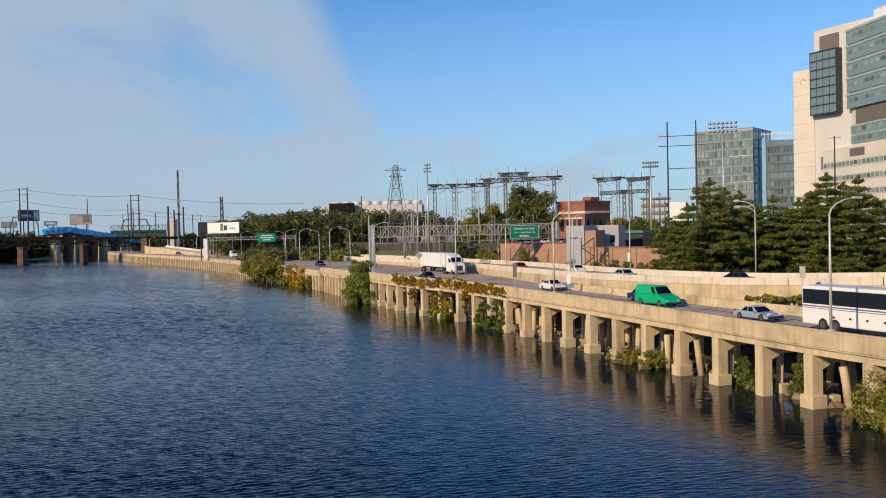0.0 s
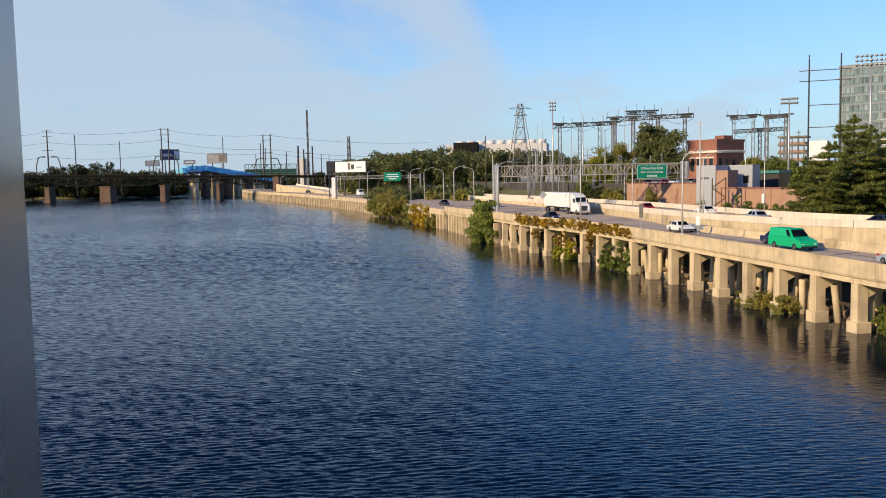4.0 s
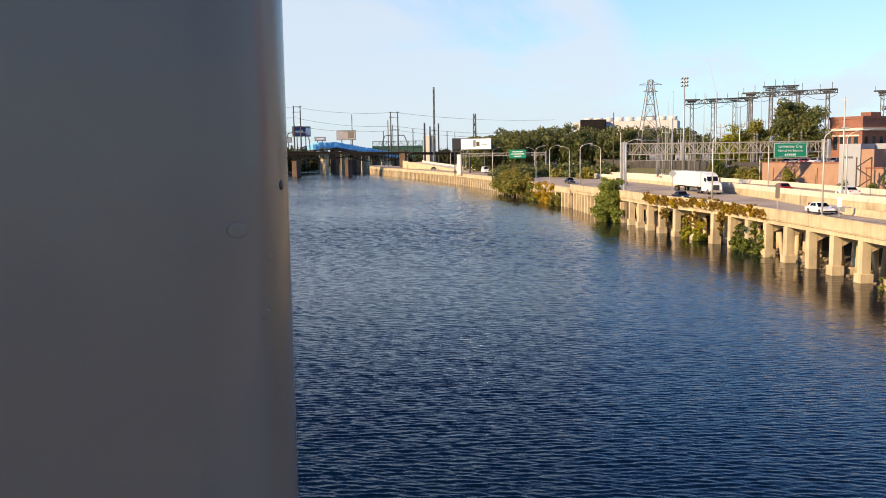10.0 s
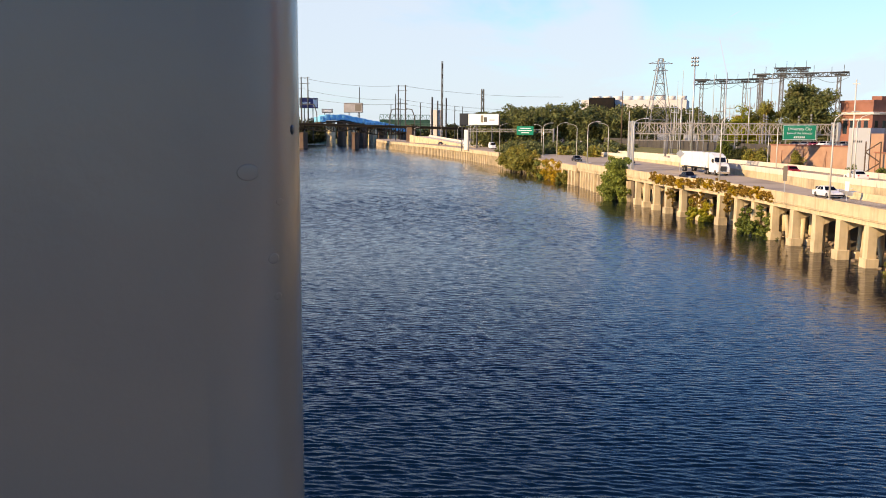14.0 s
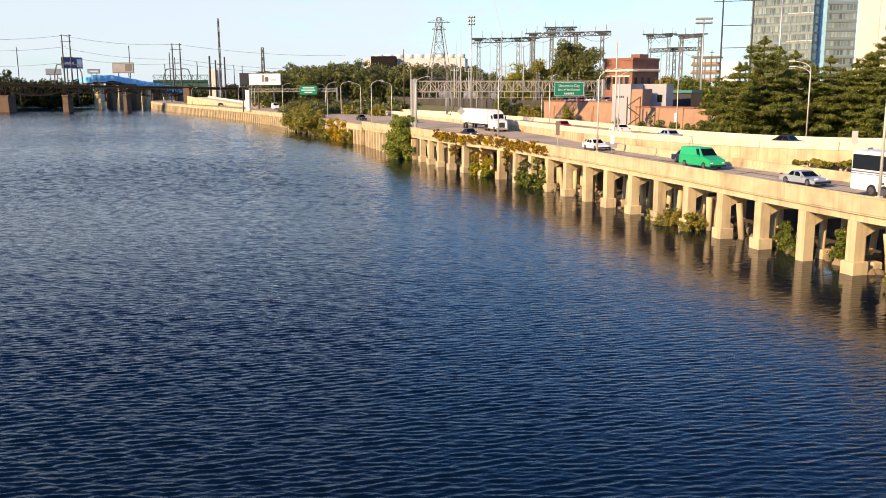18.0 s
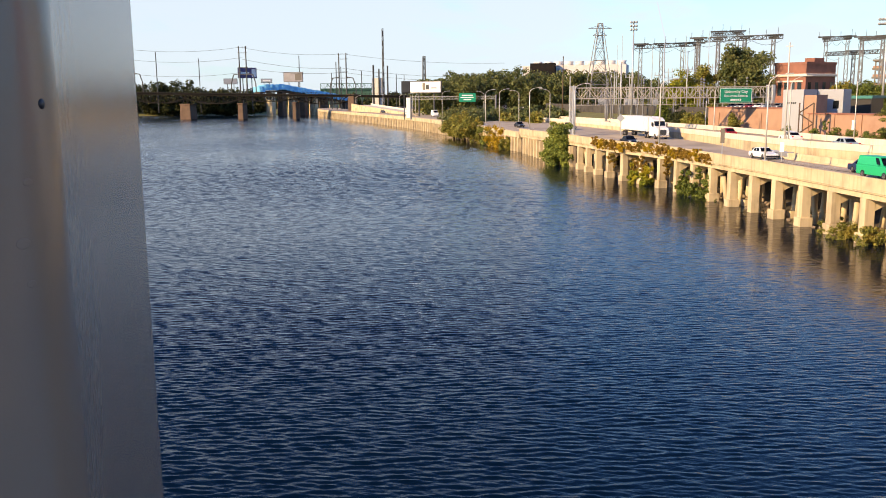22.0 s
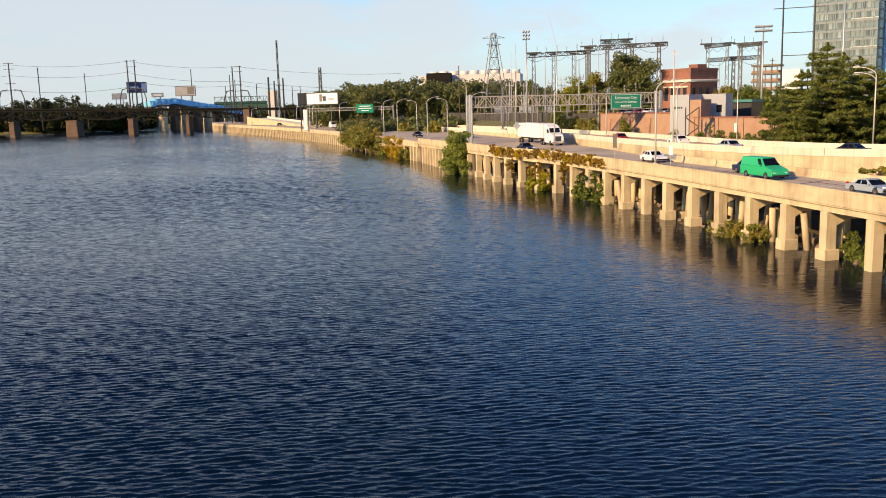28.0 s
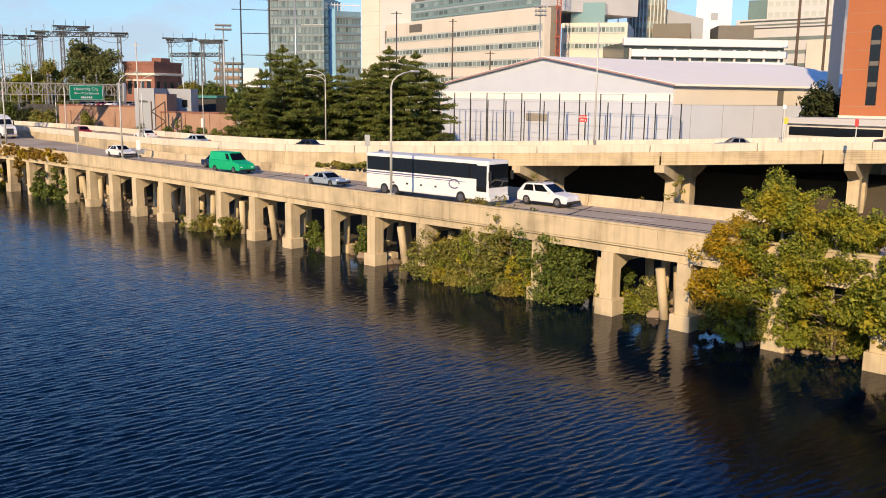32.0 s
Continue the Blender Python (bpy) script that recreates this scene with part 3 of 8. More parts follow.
def build_water():
    """The river: many crossing wave trains, shorter near the bridge and longer far down the reach, flat beyond the bend."""
    nr = np.random.default_rng(5)
    y0, y1, rows_, cols = 16.0, 640.0, 1500, 520
    g = np.linspace(0, 1, rows_)
    ys = y0 * (y1 / y0) ** (0.25 * g + 0.75 * (0.15 * g ** 2 + 0.85 * g))
    left = -0.80 * ys - 10
    right = np.interp(ys, _y, _w) + 3.0
    u = np.linspace(0, 1, cols)
    X = left[:, None] + (right - left)[:, None] * u[None, :]
    Y = np.repeat(ys[:, None], cols, axis=1)
    Z = np.zeros_like(X)
    n = 110
    lam = 0.26 * (9.0 / 0.26) ** ((np.arange(n) + nr.random(n)) / n)
    spread_ = np.where(np.arange(n) % 2, 15, 52)
    ang = radians(106) + nr.normal(size=n) * np.radians(spread_)
    step = np.gradient(ys)
    # the wave length that carries most of the slope grows with the distance
    main = np.clip(ys ** 2 / 13000, np.maximum(0.38, 2.7 * step), 3.2)[:, None]
    wgt = np.exp(-(np.log(lam[None, :] / main) / 0.62) ** 2) * np.clip((lam[None, :] / step[:, None] - 1.9) / 1.0, 0, 1)
    # long crests near the bridge, short steep ones far off
    far_ = np.interp(ys, (45, 200), (0, 1))[:, None]
    wgt *= np.where(np.arange(n) % 2, 1 - 0.6 * far_, 0.24 + 0.7 * far_)
    wgt *= np.interp(ys, (16, 40, 70, 120, 250, 640), (1, 0.95, 0.72, 0.46, 0.24, 0.16))[:, None] * np.sqrt(2.0 / (wgt ** 2).sum(axis=1))[:, None]
    for k in range(n):
        kk = 2 * math.pi / lam[k]
        if wgt[:, k].max() < 0.01:
            continue
        Z += WAVE_SLOPE / kk * wgt[:, k:k + 1] * np.sin(kk * (X * math.cos(ang[k]) + Y * math.sin(ang[k])) + nr.random() * 6.283)
    # calmer and rougher patches drift over the river
    patch = 0.85 + 0.25 * np.sin(X * 0.043 + Y * 0.021 + 1.0) * np.sin(Y * 0.05 - X * 0.017)
    rim = np.clip(np.minimum(np.minimum(g, 1 - g)[:, None] * 25, np.minimum(u, 1 - u)[None, :] * 60), 0, 1)
    # the lee of the wall is smoother
    reach = np.interp(ys, (30, 60, 110), (52, 40, 30))[:, None]
    low = np.interp(ys, (30, 60, 110), (0.12, 0.22, 0.28))[:, None]
    lee = low + (1 - low) * np.clip((right[:, None] - X - 7) / reach, 0, 1)
    Z *= patch * rim * lee
    co = np.stack([X, Y, Z], axis=2).reshape(-1, 3)
    i = (np.arange(rows_ - 1)[:, None] * cols + np.arange(cols - 1)[None, :]).reshape(-1)
    f = np.stack([i, i + 1, i + cols + 1, i + cols], axis=1)
    k = len(co)
    lo_l, lo_r, hi_l, hi_r = co[0], co[cols - 1], co[-cols], co[-1]
    flat = np.array([(-4500, -600, 0), (900, -600, 0), (900, y0, 0), (-4500, y0, 0), (-4500, y1, 0), (900, y1, 0), (900, 4900, 0), (-4500, 4900, 0)], float)
    co = np.concatenate([co, flat])
    quads_ = np.array([(k, k + 1, k + 2, k + 3), (k + 3, 0, (rows_ - 1) * cols, k + 4), (k + 4, k + 5, k + 6, k + 7)])
    f = np.concatenate([f, quads_])
    me = bpy.data.meshes.new("water")
    me.vertices.add(len(co))
    me.vertices.foreach_set("co", co.astype(np.float32).reshape(-1))
    me.loops.add(f.size)
    me.loops.foreach_set("vertex_index", f.astype(np.int32).reshape(-1))
    me.polygons.add(len(f))
    me.polygons.foreach_set("loop_start", np.arange(0, f.size, 4, dtype=np.int32))
    me.polygons.foreach_set("use_smooth", np.ones(len(f), dtype=bool))
    me.update(calc_edges=True)
    calm = me.attributes.new("calm", "FLOAT", "POINT")
    calm.data.foreach_set("value", np.concatenate([(lee * patch).reshape(-1), np.full(8, 0.8)]).astype(np.float32))
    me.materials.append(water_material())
    tagged(new("water", me), "dark blue rippled river water", "water", kind="structure")


build_water()


def build_ground():
    """The land: a bank that rises out of the water under the carriageway, then level ground out to the horizon."""
    bm = bmesh.new()
    rows = []
    prof = ((1.6, -0.5), (5.0, 0.15), (8.5, 0.8), (11.0, 2.2), (13.0, 3.6), (61, 3.7), (65, 3.7), (120, 3.7), (700, 3.6), (3000, 3.6))
    for y in (-60, -20, 10, 30, 45, 60, 80, 100, 120, 140, 160, 180, 200, 230, 260, 300, 340, 380, 420, 460, 500, 540, 580, 620, 655):
        p, side, d = edge(s_of(y))
        row = []
        for i, (o, z) in enumerate(prof):
            j = 0.0 if i in (0,) or i > 4 else 0.5 * noise.noise(Vector((y * 0.3, o, 3)))
            q = Vector((p.x + o * 0.95, p.y + (o * 0.3 if o < 200 else 0), 0))
            if 4 <= i <= 5:
                z = z + (-1.5 - z) * min(1, max(0, (140 - y) / 30))
            row.append(bm.verts.new((q.x, q.y, z + j)))
        rows.append(row)
    # beyond the bend the land closes the river off
    far = [bm.verts.new((-260 + i * 1.0 * o, 720 + 0.0 * i, z)) for i, (o, z) in enumerate(prof)]
    for k, v in enumerate(far):
        v.co = (rows[-1][k].co.x - 8, rows[-1][k].co.y + 60, v.co.z)
    last = [bm.verts.new((v.co.x - 1500 if k == 0 else v.co.x, 4800, 3.6)) for k, v in enumerate(far)]
    rows += [far, last]
    for a_, b_ in zip(rows, rows[1:]):
        for k in range(len(prof) - 1):
            bm.faces.new((a_[k], a_[k + 1], b_[k + 1], b_[k]))
    bmesh.ops.recalc_face_normals(bm, faces=bm.faces[:])
    tagged(new("ground", solid("ground", bm, EARTH)), "bare earth bank and level ground behind the river wall", "ground", kind="structure")
    # far bank across the river
    bm = bmesh.new()
    front = [(-1600, 560), (-420, 618), (-330, 640), (-272, 668), (-268, 730)]
    a_ = [bm.verts.new((x, y, -0.4)) for x, y in front]
    b_ = [bm.verts.new((x, y + 14, 3.2)) for x, y in front]
    c_ = [bm.verts.new((x * (3 if i < 2 else 1), 4800, 3.4)) for i, (x, y) in enumerate(front)]
    for r0, r1 in ((a_, b_), (b_, c_)):
        for k in range(len(front) - 1):
            bm.faces.new((r0[k], r0[k + 1], r1[k + 1], r1[k]))
    bmesh.ops.recalc_face_normals(bm, faces=bm.faces[:])
    tagged(new("far_bank", solid("far_bank", bm, GRASS)), "low wooded bank on the far side of the river", "bank", kind="structure")


build_ground()


# carriageway along the river
def build_carriageway():
    def wide(y):
        return float(np.interp(y, (-60, 60, 100, 126, 150, 185, 255, 340, 440, 600), (11.6, 11.6, 12.4, 14.6, 19, 22, 25, 22, 18, 16)))
    bm = bmesh.new()
    top, low = [], []
    for y in np.arange(-58, 640, 6.0):
        s = s_of(y)
        p0 = edge(s, 0.3, ROAD_Z)[0]
        p1 = lane(s, wide(y), ROAD_Z + 0.15)[0]
        top.append([bm.verts.new(p0), bm.verts.new(p1)])
        low.append([bm.verts.new(p0 - Vector((0, 0, 0.45))), bm.verts.new(p1 - Vector((0, 0, 0.45)))])
    for i in range(len(top) - 1):
        bm.faces.new((top[i][0], top[i][1], top[i + 1][1], top[i + 1][0]))
        bm.faces.new((low[i][0], low[i + 1][0], low[i + 1][1], low[i][1]))
        bm.faces.new((top[i][0], top[i + 1][0], low[i + 1][0], low[i][0]))
        bm.faces.new((top[i][1], low[i][1], low[i + 1][1], top[i + 1][1]))
    bmesh.ops.recalc_face_normals(bm, faces=bm.faces[:])
    road = tagged(new("road", solid("road", bm, ASPHALT)), "worn grey asphalt riverside expressway", "road", kind="structure")
    # lane lines
    me = solid("lane_dash", one_box(-1.5, 1.5, -0.07, 0.07, 0, 0.008), PAINT_WHITE)
    for off in (4.2, 7.9):
        for y in range(10, 330, 12):
            s = s_of(y)
            piece("lane_dash", me, road, edge_frame(s, off, ROAD_Z + 0.15 * (off - 0.3) / (wide(y) - 0.3) + 0.006, lane))
    for off, on in ((0.9, edge), (11.0, lane)):
        bm = bmesh.new()
        n = 60
        vs = []
        for i in range(n):
            y = -50 + (560 if off < 1 else 170) * i / (n - 1)
            s = s_of(y)
            zz = ROAD_Z + 0.15 * (off - 0.3) / (wide(y) - 0.3) + 0.012
            vs.append((bm.verts.new(on(s, off - 0.06, zz)[0]), bm.verts.new(on(s, off + 0.06, zz)[0])))
        for a_, b_ in zip(vs, vs[1:]):
            bm.faces.new((a_[0], a_[1], b_[1], b_[0]))
        part("edge_line", bm, PAINT_WHITE, road)
    # dark sealed seams along the lanes
    for off in (3.1, 5.7, 6.4, 9.3):
        bm = bmesh.new()
        vs = []
        for i in range(70):
            y = 8 + 160 * i / 69
            s = s_of(y)
            zz = ROAD_Z + 0.15 * (off - 0.3) / (wide(y) - 0.3) + 0.009
            w_ = 0.10 + 0.07 * noise.noise(Vector((y * 0.15, off, 0)))
            o_ = off + 0.1 * noise.noise(Vector((y * 0.05, off, 5)))
            vs.append((bm.verts.new(lane(s, o_ - w_, zz)[0]), bm.verts.new(lane(s, o_ + w_, zz)[0])))
        for a_, b_ in zip(vs, vs[1:]):
            bm.faces.new((a_[0], a_[1], b_[1], b_[0]))
        part("tar_seam", bm, ASPHALT_DARK, road, "dark sealed seam")
    # expansion joints across the near lanes
    for y in (66.5, 49.0, 84.0):
        s = s_of(y)
        bm = bmesh.new()
        beam(bm, edge(s, 0.5, ROAD_Z + 0.012)[0], lane(s + 2.6, 11.4, ROAD_Z + 0.155)[0], 0.14, 0.02)
        part("expansion_joint", bm, BLACK, road)
    return road


road = build_carriageway()


# added ground sheet under the ramp; the deep shade there is in its near-black colour
def build_ramp_shade_sheet():
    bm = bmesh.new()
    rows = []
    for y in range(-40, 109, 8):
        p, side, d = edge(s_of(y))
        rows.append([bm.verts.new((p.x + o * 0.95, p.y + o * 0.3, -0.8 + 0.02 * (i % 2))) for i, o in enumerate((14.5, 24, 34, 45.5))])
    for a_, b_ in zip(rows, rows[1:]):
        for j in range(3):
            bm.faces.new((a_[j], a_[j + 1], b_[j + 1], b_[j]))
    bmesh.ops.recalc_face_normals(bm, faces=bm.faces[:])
    tagged(new("lower_street", solid("lower_street", bm, ASPHALT_DARK)), "near-black ground sheet under the ramp with the shade put into its colour", "street", kind="structure")


build_ramp_shade_sheet()


# river wall: parapet, edge beam, piers
def build_river_wall():
    wall = thing("river_wall_near", "weathered tan concrete parapet, edge beam and piers", "wall", kind="structure")
    sec = ((-0.05, 0.0), (-0.05, -0.12), (0.0, -0.14), (0.0, -1.28), (0.06, -1.32), (0.06, -1.42), (0.5, -1.42), (0.42, -0.55), (0.33, -0.5), (0.30, 0.0))
    y = -56.0
    while y < 209:
        y1 = min(y + 16.0, 209)
        bm = bmesh.new()
        line = edge_line(y + 0.02, y1, 4.0, on=wall_top)
        sweep(bm, line, sec)
        part("parapet", bm, CONCRETE, wall)
        bm = bmesh.new()
        sweep(bm, edge_line(y, y1, 4.0, on=wall_top), ((0.24, -1.425), (0.24, -1.94), (0.95, -1.94), (0.95, -1.425)))
        part("edge_beam", bm, CONCRETE, wall)
        y = y1
    # one pier with its plinth, cross beam, bracket and inner pile
    bm = bmesh.new()
    box(bm, -0.45, 0.45, -0.95, 0.02, -1.0, 3.765)
    shaft = solid("pier_shaft", bevel(bm, 0.03), CONCRETE)
    bm = bmesh.new()
    box(bm, -0.66, 0.66, -1.15, 0.22, -0.8, 1.0)
    plinth = solid("pier_plinth", bevel(bm, 0.04), CONCRETE)
    bm = bmesh.new()
    v = [bm.verts.new(c) for c in ((-0.42, -0.955, 3.7), (-0.42, -11.5, 3.7), (-0.42, -11.5, 3.1), (-0.42, -1.9, 3.1), (-0.42, -0.955, 2.65),
                                   (0.42, -0.955, 3.7), (0.42, -11.5, 3.7), (0.42, -11.5, 3.1), (0.42, -1.9, 3.1), (0.42, -0.955, 2.65))]
    bm.faces.new(v[:5])
    bm.faces.new(v[5:][::-1])
    for k in range(5):
        bm.faces.new((v[k], v[5 + k], v[5 + (k + 1) % 5], v[(k + 1) % 5]))
    bmesh.ops.recalc_face_normals(bm, faces=bm.faces[:])
    cross = solid("cross_beam", bm, CONCRETE)
    bm = bmesh.new()
    tube(bm, ((0, 0, -0.6), (0, 0, 3.25)), 0.29, 10)
    pile = solid("inner_pile", bm, CONCRETE, True)
    bm = bmesh.new()
    box(bm, -0.42, 0.42, -0.42, 0.42, -0.8, 0.75)
    foot = solid("pile_foot", bevel(bm, 0.05), CONCRETE)
    rng = random.Random(4)
    s0 = s_of(38.25)
    i = -9
    while True:
        s = s0 + 5.54 * i + rng.uniform(-0.12, 0.12)
        p = edge(s)[0]
        if p.y > 167:
            break
        m = edge_frame(s, 0.12, 0)
        up = pose(0, 0, grade(p.y))
        piece("pier_shaft", shaft, wall, m @ up)
        if i not in (6, 13, 17):
            piece("pier_plinth", plinth, wall, m @ pose(0, 0, rng.uniform(-0.12, 0.12)))
        piece("cross_beam", cross, wall, m @ up)
        for off in (1.7, 2.4, 3.6, 5.2, 7.0):
            if rng.random() < 0.88:
                t = m @ pose(rng.uniform(-2.4, 2.4) if off < 4 else rng.uniform(-0.5, 0.9), -off, 0, rng.uniform(-7, 5), rng.uniform(-6, 6), 0)
                piece("inner_pile", pile, wall, t)
                if off == 2.4 and rng.random() < 0.6:
                    piece("pile_foot", foot, wall, m @ pose(t.translation.x * 0 + 0.2, -off, 0.0))
        i += 1
    return wall


river_wall = build_river_wall()


def build_closed_wall():
    """Farther off the wall is closed: a face with ribs."""
    wall = thing("river_wall_far", "tan concrete river wall with closely set ribs", "wall", kind="structure")
    # set-back face in the darker concrete, which carries the shade between the ribs
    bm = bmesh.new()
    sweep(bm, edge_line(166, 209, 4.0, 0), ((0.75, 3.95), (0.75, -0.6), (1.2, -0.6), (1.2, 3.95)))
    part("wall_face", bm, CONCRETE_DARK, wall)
    bm = bmesh.new()
    sweep(bm, edge_line(209.2, 640, 6.0, 0), ((0.0, 4.75), (0.0, 3.45), (1.0, 3.4), (1.0, -0.6), (1.6, -0.6), (1.6, 3.6), (0.45, 4.3), (0.35, 4.75)))
    part("wall_face", bm, CONCRETE, wall)
    # strip behind the ribs, coloured darker in place of the shade in the gaps
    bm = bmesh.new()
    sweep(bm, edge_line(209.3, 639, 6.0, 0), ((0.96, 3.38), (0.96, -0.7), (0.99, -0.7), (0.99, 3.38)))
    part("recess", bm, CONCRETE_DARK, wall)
    bm = bmesh.new()
    box(bm, -0.38, 0.38, -0.72, 0.0, -0.6, 3.88)
    rib = solid("rib", bevel(bm, 0.03), CONCRETE)
    s, k = s_of(168), 0
    while s < s_of(207):
        piece("rib", rib, wall, edge_frame(s, 0.06, 0))
        s += 3.1
    bm = bmesh.new()
    box(bm, -0.45, 0.45, -0.94, -0.02, -0.6, 3.44)
    rib = solid("rib", bevel(bm, 0.04), CONCRETE)
    s = s_of(211)
    while s < s_of(634):
        piece("rib", rib, wall, edge_frame(s, 0.0, 0))
        s += 3.4


build_closed_wall()


def build_median():
    """Low tan barrier between the river carriageway and the rising one, with a blunt crash cushion at its tip."""
    ob = thing("median_barrier", "tan concrete safety barrier with stained joints", "barrier", kind="structure")
    sec = ((-0.10, 0.86), (-0.14, 0.30), (-0.32, 0.08), (-0.32, -0.1), (0.32, -0.1), (0.32, 0.08), (0.14, 0.30), (0.10, 0.86))
    y = -56.0
    while y < 116:
        y1 = y + 6.0
        bm = bmesh.new()
        line = [(lane(s_of(y + 0.04 + k * 5.92 / 2), 11.9 + max(0, (y - 70) * 0.02), ROAD_Z + 0.14)[0], lane(s_of(y))[1]) for k in range(3)]
        sweep(bm, line, sec)
        part("barrier_segment", bm, CONCRETE, ob)
        y = y1
    cushion = thing("crash_cushion", "long low grey crash cushion at the tip of the barrier", "crash cushion", edge_frame(s_of(120.5), 13.0, ROAD_Z + 0.15, lane))
    for k in range(6):
        part("panel", bevel(one_box(-4.5 + k * 1.5, -3.06 + k * 1.5, -0.45, 0.45, 0.25, 0.85), 0.03), STEEL, cushion)
    for k in range(7):
        part("leg", one_box(-4.5 + k * 1.45, -4.4 + k * 1.45, -0.35, 0.35, 0, 0.3), STEEL_DARK, cushion)
    part("nose", bevel(one_box(4.5, 5.2, -0.45, 0.45, 0.1, 0.95), 0.12, 2), STEEL_DARK, cushion, "blunt nose")


build_median()


# the fascia shows the grooves of its formwork boards
BOARDED = [(-0.02, -0.885), (0.0, -0.98)]
for z_ in (-1.16, -1.38, -1.60, -1.94):
    BOARDED += [(0.0, z_ + 0.03), (0.05, z_ + 0.015), (0.05, z_ - 0.025), (0.0, z_ - 0.04)]
BOARDED += [(0.02, -2.35), (0.5, -2.35), (0.5, -0.96)]


def build_rise():
    """The other carriageway: level with the first at the far end, then climbing on a wall and on girders with hammerhead columns."""
    top = thing("rising_carriageway", "concrete elevated carriageway with pale parapets", "elevated road", kind="structure")
    n = 90
    bm = bmesh.new()
    sweep(bm, rise_line(0, 11, n, 0.2), ((0.0, -0.95), (0.0, -1.35), (11.5, -1.35), (11.5, -0.95)))
    part("deck", bm, ASPHALT, top, "asphalt deck")
    sec = ((-0.05, 0.0), (-0.05, -0.88), (0.35, -0.88), (0.22, 0.0))
    for k in range(22):
        u0, u1 = k * 0.5, (k + 1) * 0.5
        bm = bmesh.new()
        sweep(bm, rise_line(u0 + 0.002, u1 - 0.002, 6), sec)
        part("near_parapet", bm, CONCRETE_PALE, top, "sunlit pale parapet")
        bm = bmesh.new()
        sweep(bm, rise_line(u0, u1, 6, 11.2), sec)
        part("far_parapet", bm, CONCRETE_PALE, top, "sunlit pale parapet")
    # retaining wall under the part that climbs, then fascia girders
    bm = bmesh.new()
    sweep(bm, rise_line(0, 6.62, 60), ((0.02, -0.885), (0.06, -9.0), (0.6, -9.0), (0.6, -0.96)))
    part("retaining_wall", bm, CONCRETE, top)
    for k in range(4):
        u0, u1 = (6.6, 7.3, 8.05, 8.8)[k], (7.3, 8.05, 8.8, 10.95)[k]
        bm = bmesh.new()
        sweep(bm, rise_line(u0 + 0.004, u1 - 0.004, 8), BOARDED)
        part("fascia_girder", bm, CONCRETE, top)
        for off in (3.4, 6.4, 9.4, 11.2):
            bm = bmesh.new()
            sweep(bm, rise_line(u0 + 0.004, u1 - 0.004, 5), ((off - 0.25, -1.3), (off - 0.25, -2.35), (off + 0.25, -2.35), (off + 0.25, -1.3)))
            part("girder", bm, CONCRETE, top)
    for u in (7.41, 8.05, 8.92):
        p, side, d = rise(u)
        m = Matrix(((d.x, side.x, 0, p.x), (d.y, side.y, 0, p.y), (0, 0, 1, p.z), (0, 0, 0, 1)))
        m = m @ pose(0, 0, 0, 0, 0, -30)
        col = thing("hammerhead_column", "tan concrete column with a hammerhead cross beam", "column", m, "ramp columns")
        bm = bmesh.new()
        pts = ((-0.15, -2.36), (11.6, -2.36), (11.6, -3.1), (8.4, -4.3), (3.0, -4.3), (-0.15, -3.15))
        v0 = [bm.verts.new((-0.6, y, z)) for y, z in pts]
        v1 = [bm.verts.new((0.6, y, z)) for y, z in pts]
        bm.faces.new(v0)
        bm.faces.new(v1[::-1])
        for k in range(6):
            bm.faces.new((v0[k], v1[k], v1[(k + 1) % 6], v0[(k + 1) % 6]))
        bmesh.ops.recalc_face_normals(bm, faces=bm.faces[:])
        part("cross_beam", bm, CONCRETE, col)
        part("shaft", one_box(-0.65, 0.65, 2.9, 4.4, -p.z - 1.2, -4.29), CONCRETE, col)
        part("shaft", one_box(-0.65, 0.65, 7.0, 8.5, -p.z - 1.2, -4.29), CONCRETE, col)
    # added deck and near-black wall, put in to darken the space under the ramp
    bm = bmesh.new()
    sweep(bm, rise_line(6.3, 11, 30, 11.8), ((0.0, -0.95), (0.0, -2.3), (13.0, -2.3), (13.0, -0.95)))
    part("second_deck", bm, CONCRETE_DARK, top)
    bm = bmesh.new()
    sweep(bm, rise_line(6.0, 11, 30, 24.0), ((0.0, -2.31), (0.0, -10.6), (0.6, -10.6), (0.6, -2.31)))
    part("back_wall", bm, SHADE_BRICK, top, "added back wall, near-black to carry the shade under the ramp")
    # abutment at the top end
    p, side, d = rise(9.35)
    m = Matrix(((d.x, side.x, 0, p.x), (d.y, side.y, 0, p.y), (0, 0, 1, p.z), (0, 0, 0, 1)))
    ab = thing("ramp_abutment", "pale concrete portal where the ramp meets the bridge", "abutment", m)
    part("pier", one_box(0, 1.6, -0.6, 1.2, -p.z - 1.2, 0.15), CONCRETE_PALE, ab)
    part("pier", one_box(0, 1.6, 10.4, 12.2, -p.z - 1.2, 0.15), CONCRETE_PALE, ab)
    part("lintel", one_box(0.05, 1.55, -0.58, 12.15, -2.4, -1.0), CONCRETE_PALE, ab)


build_rise()


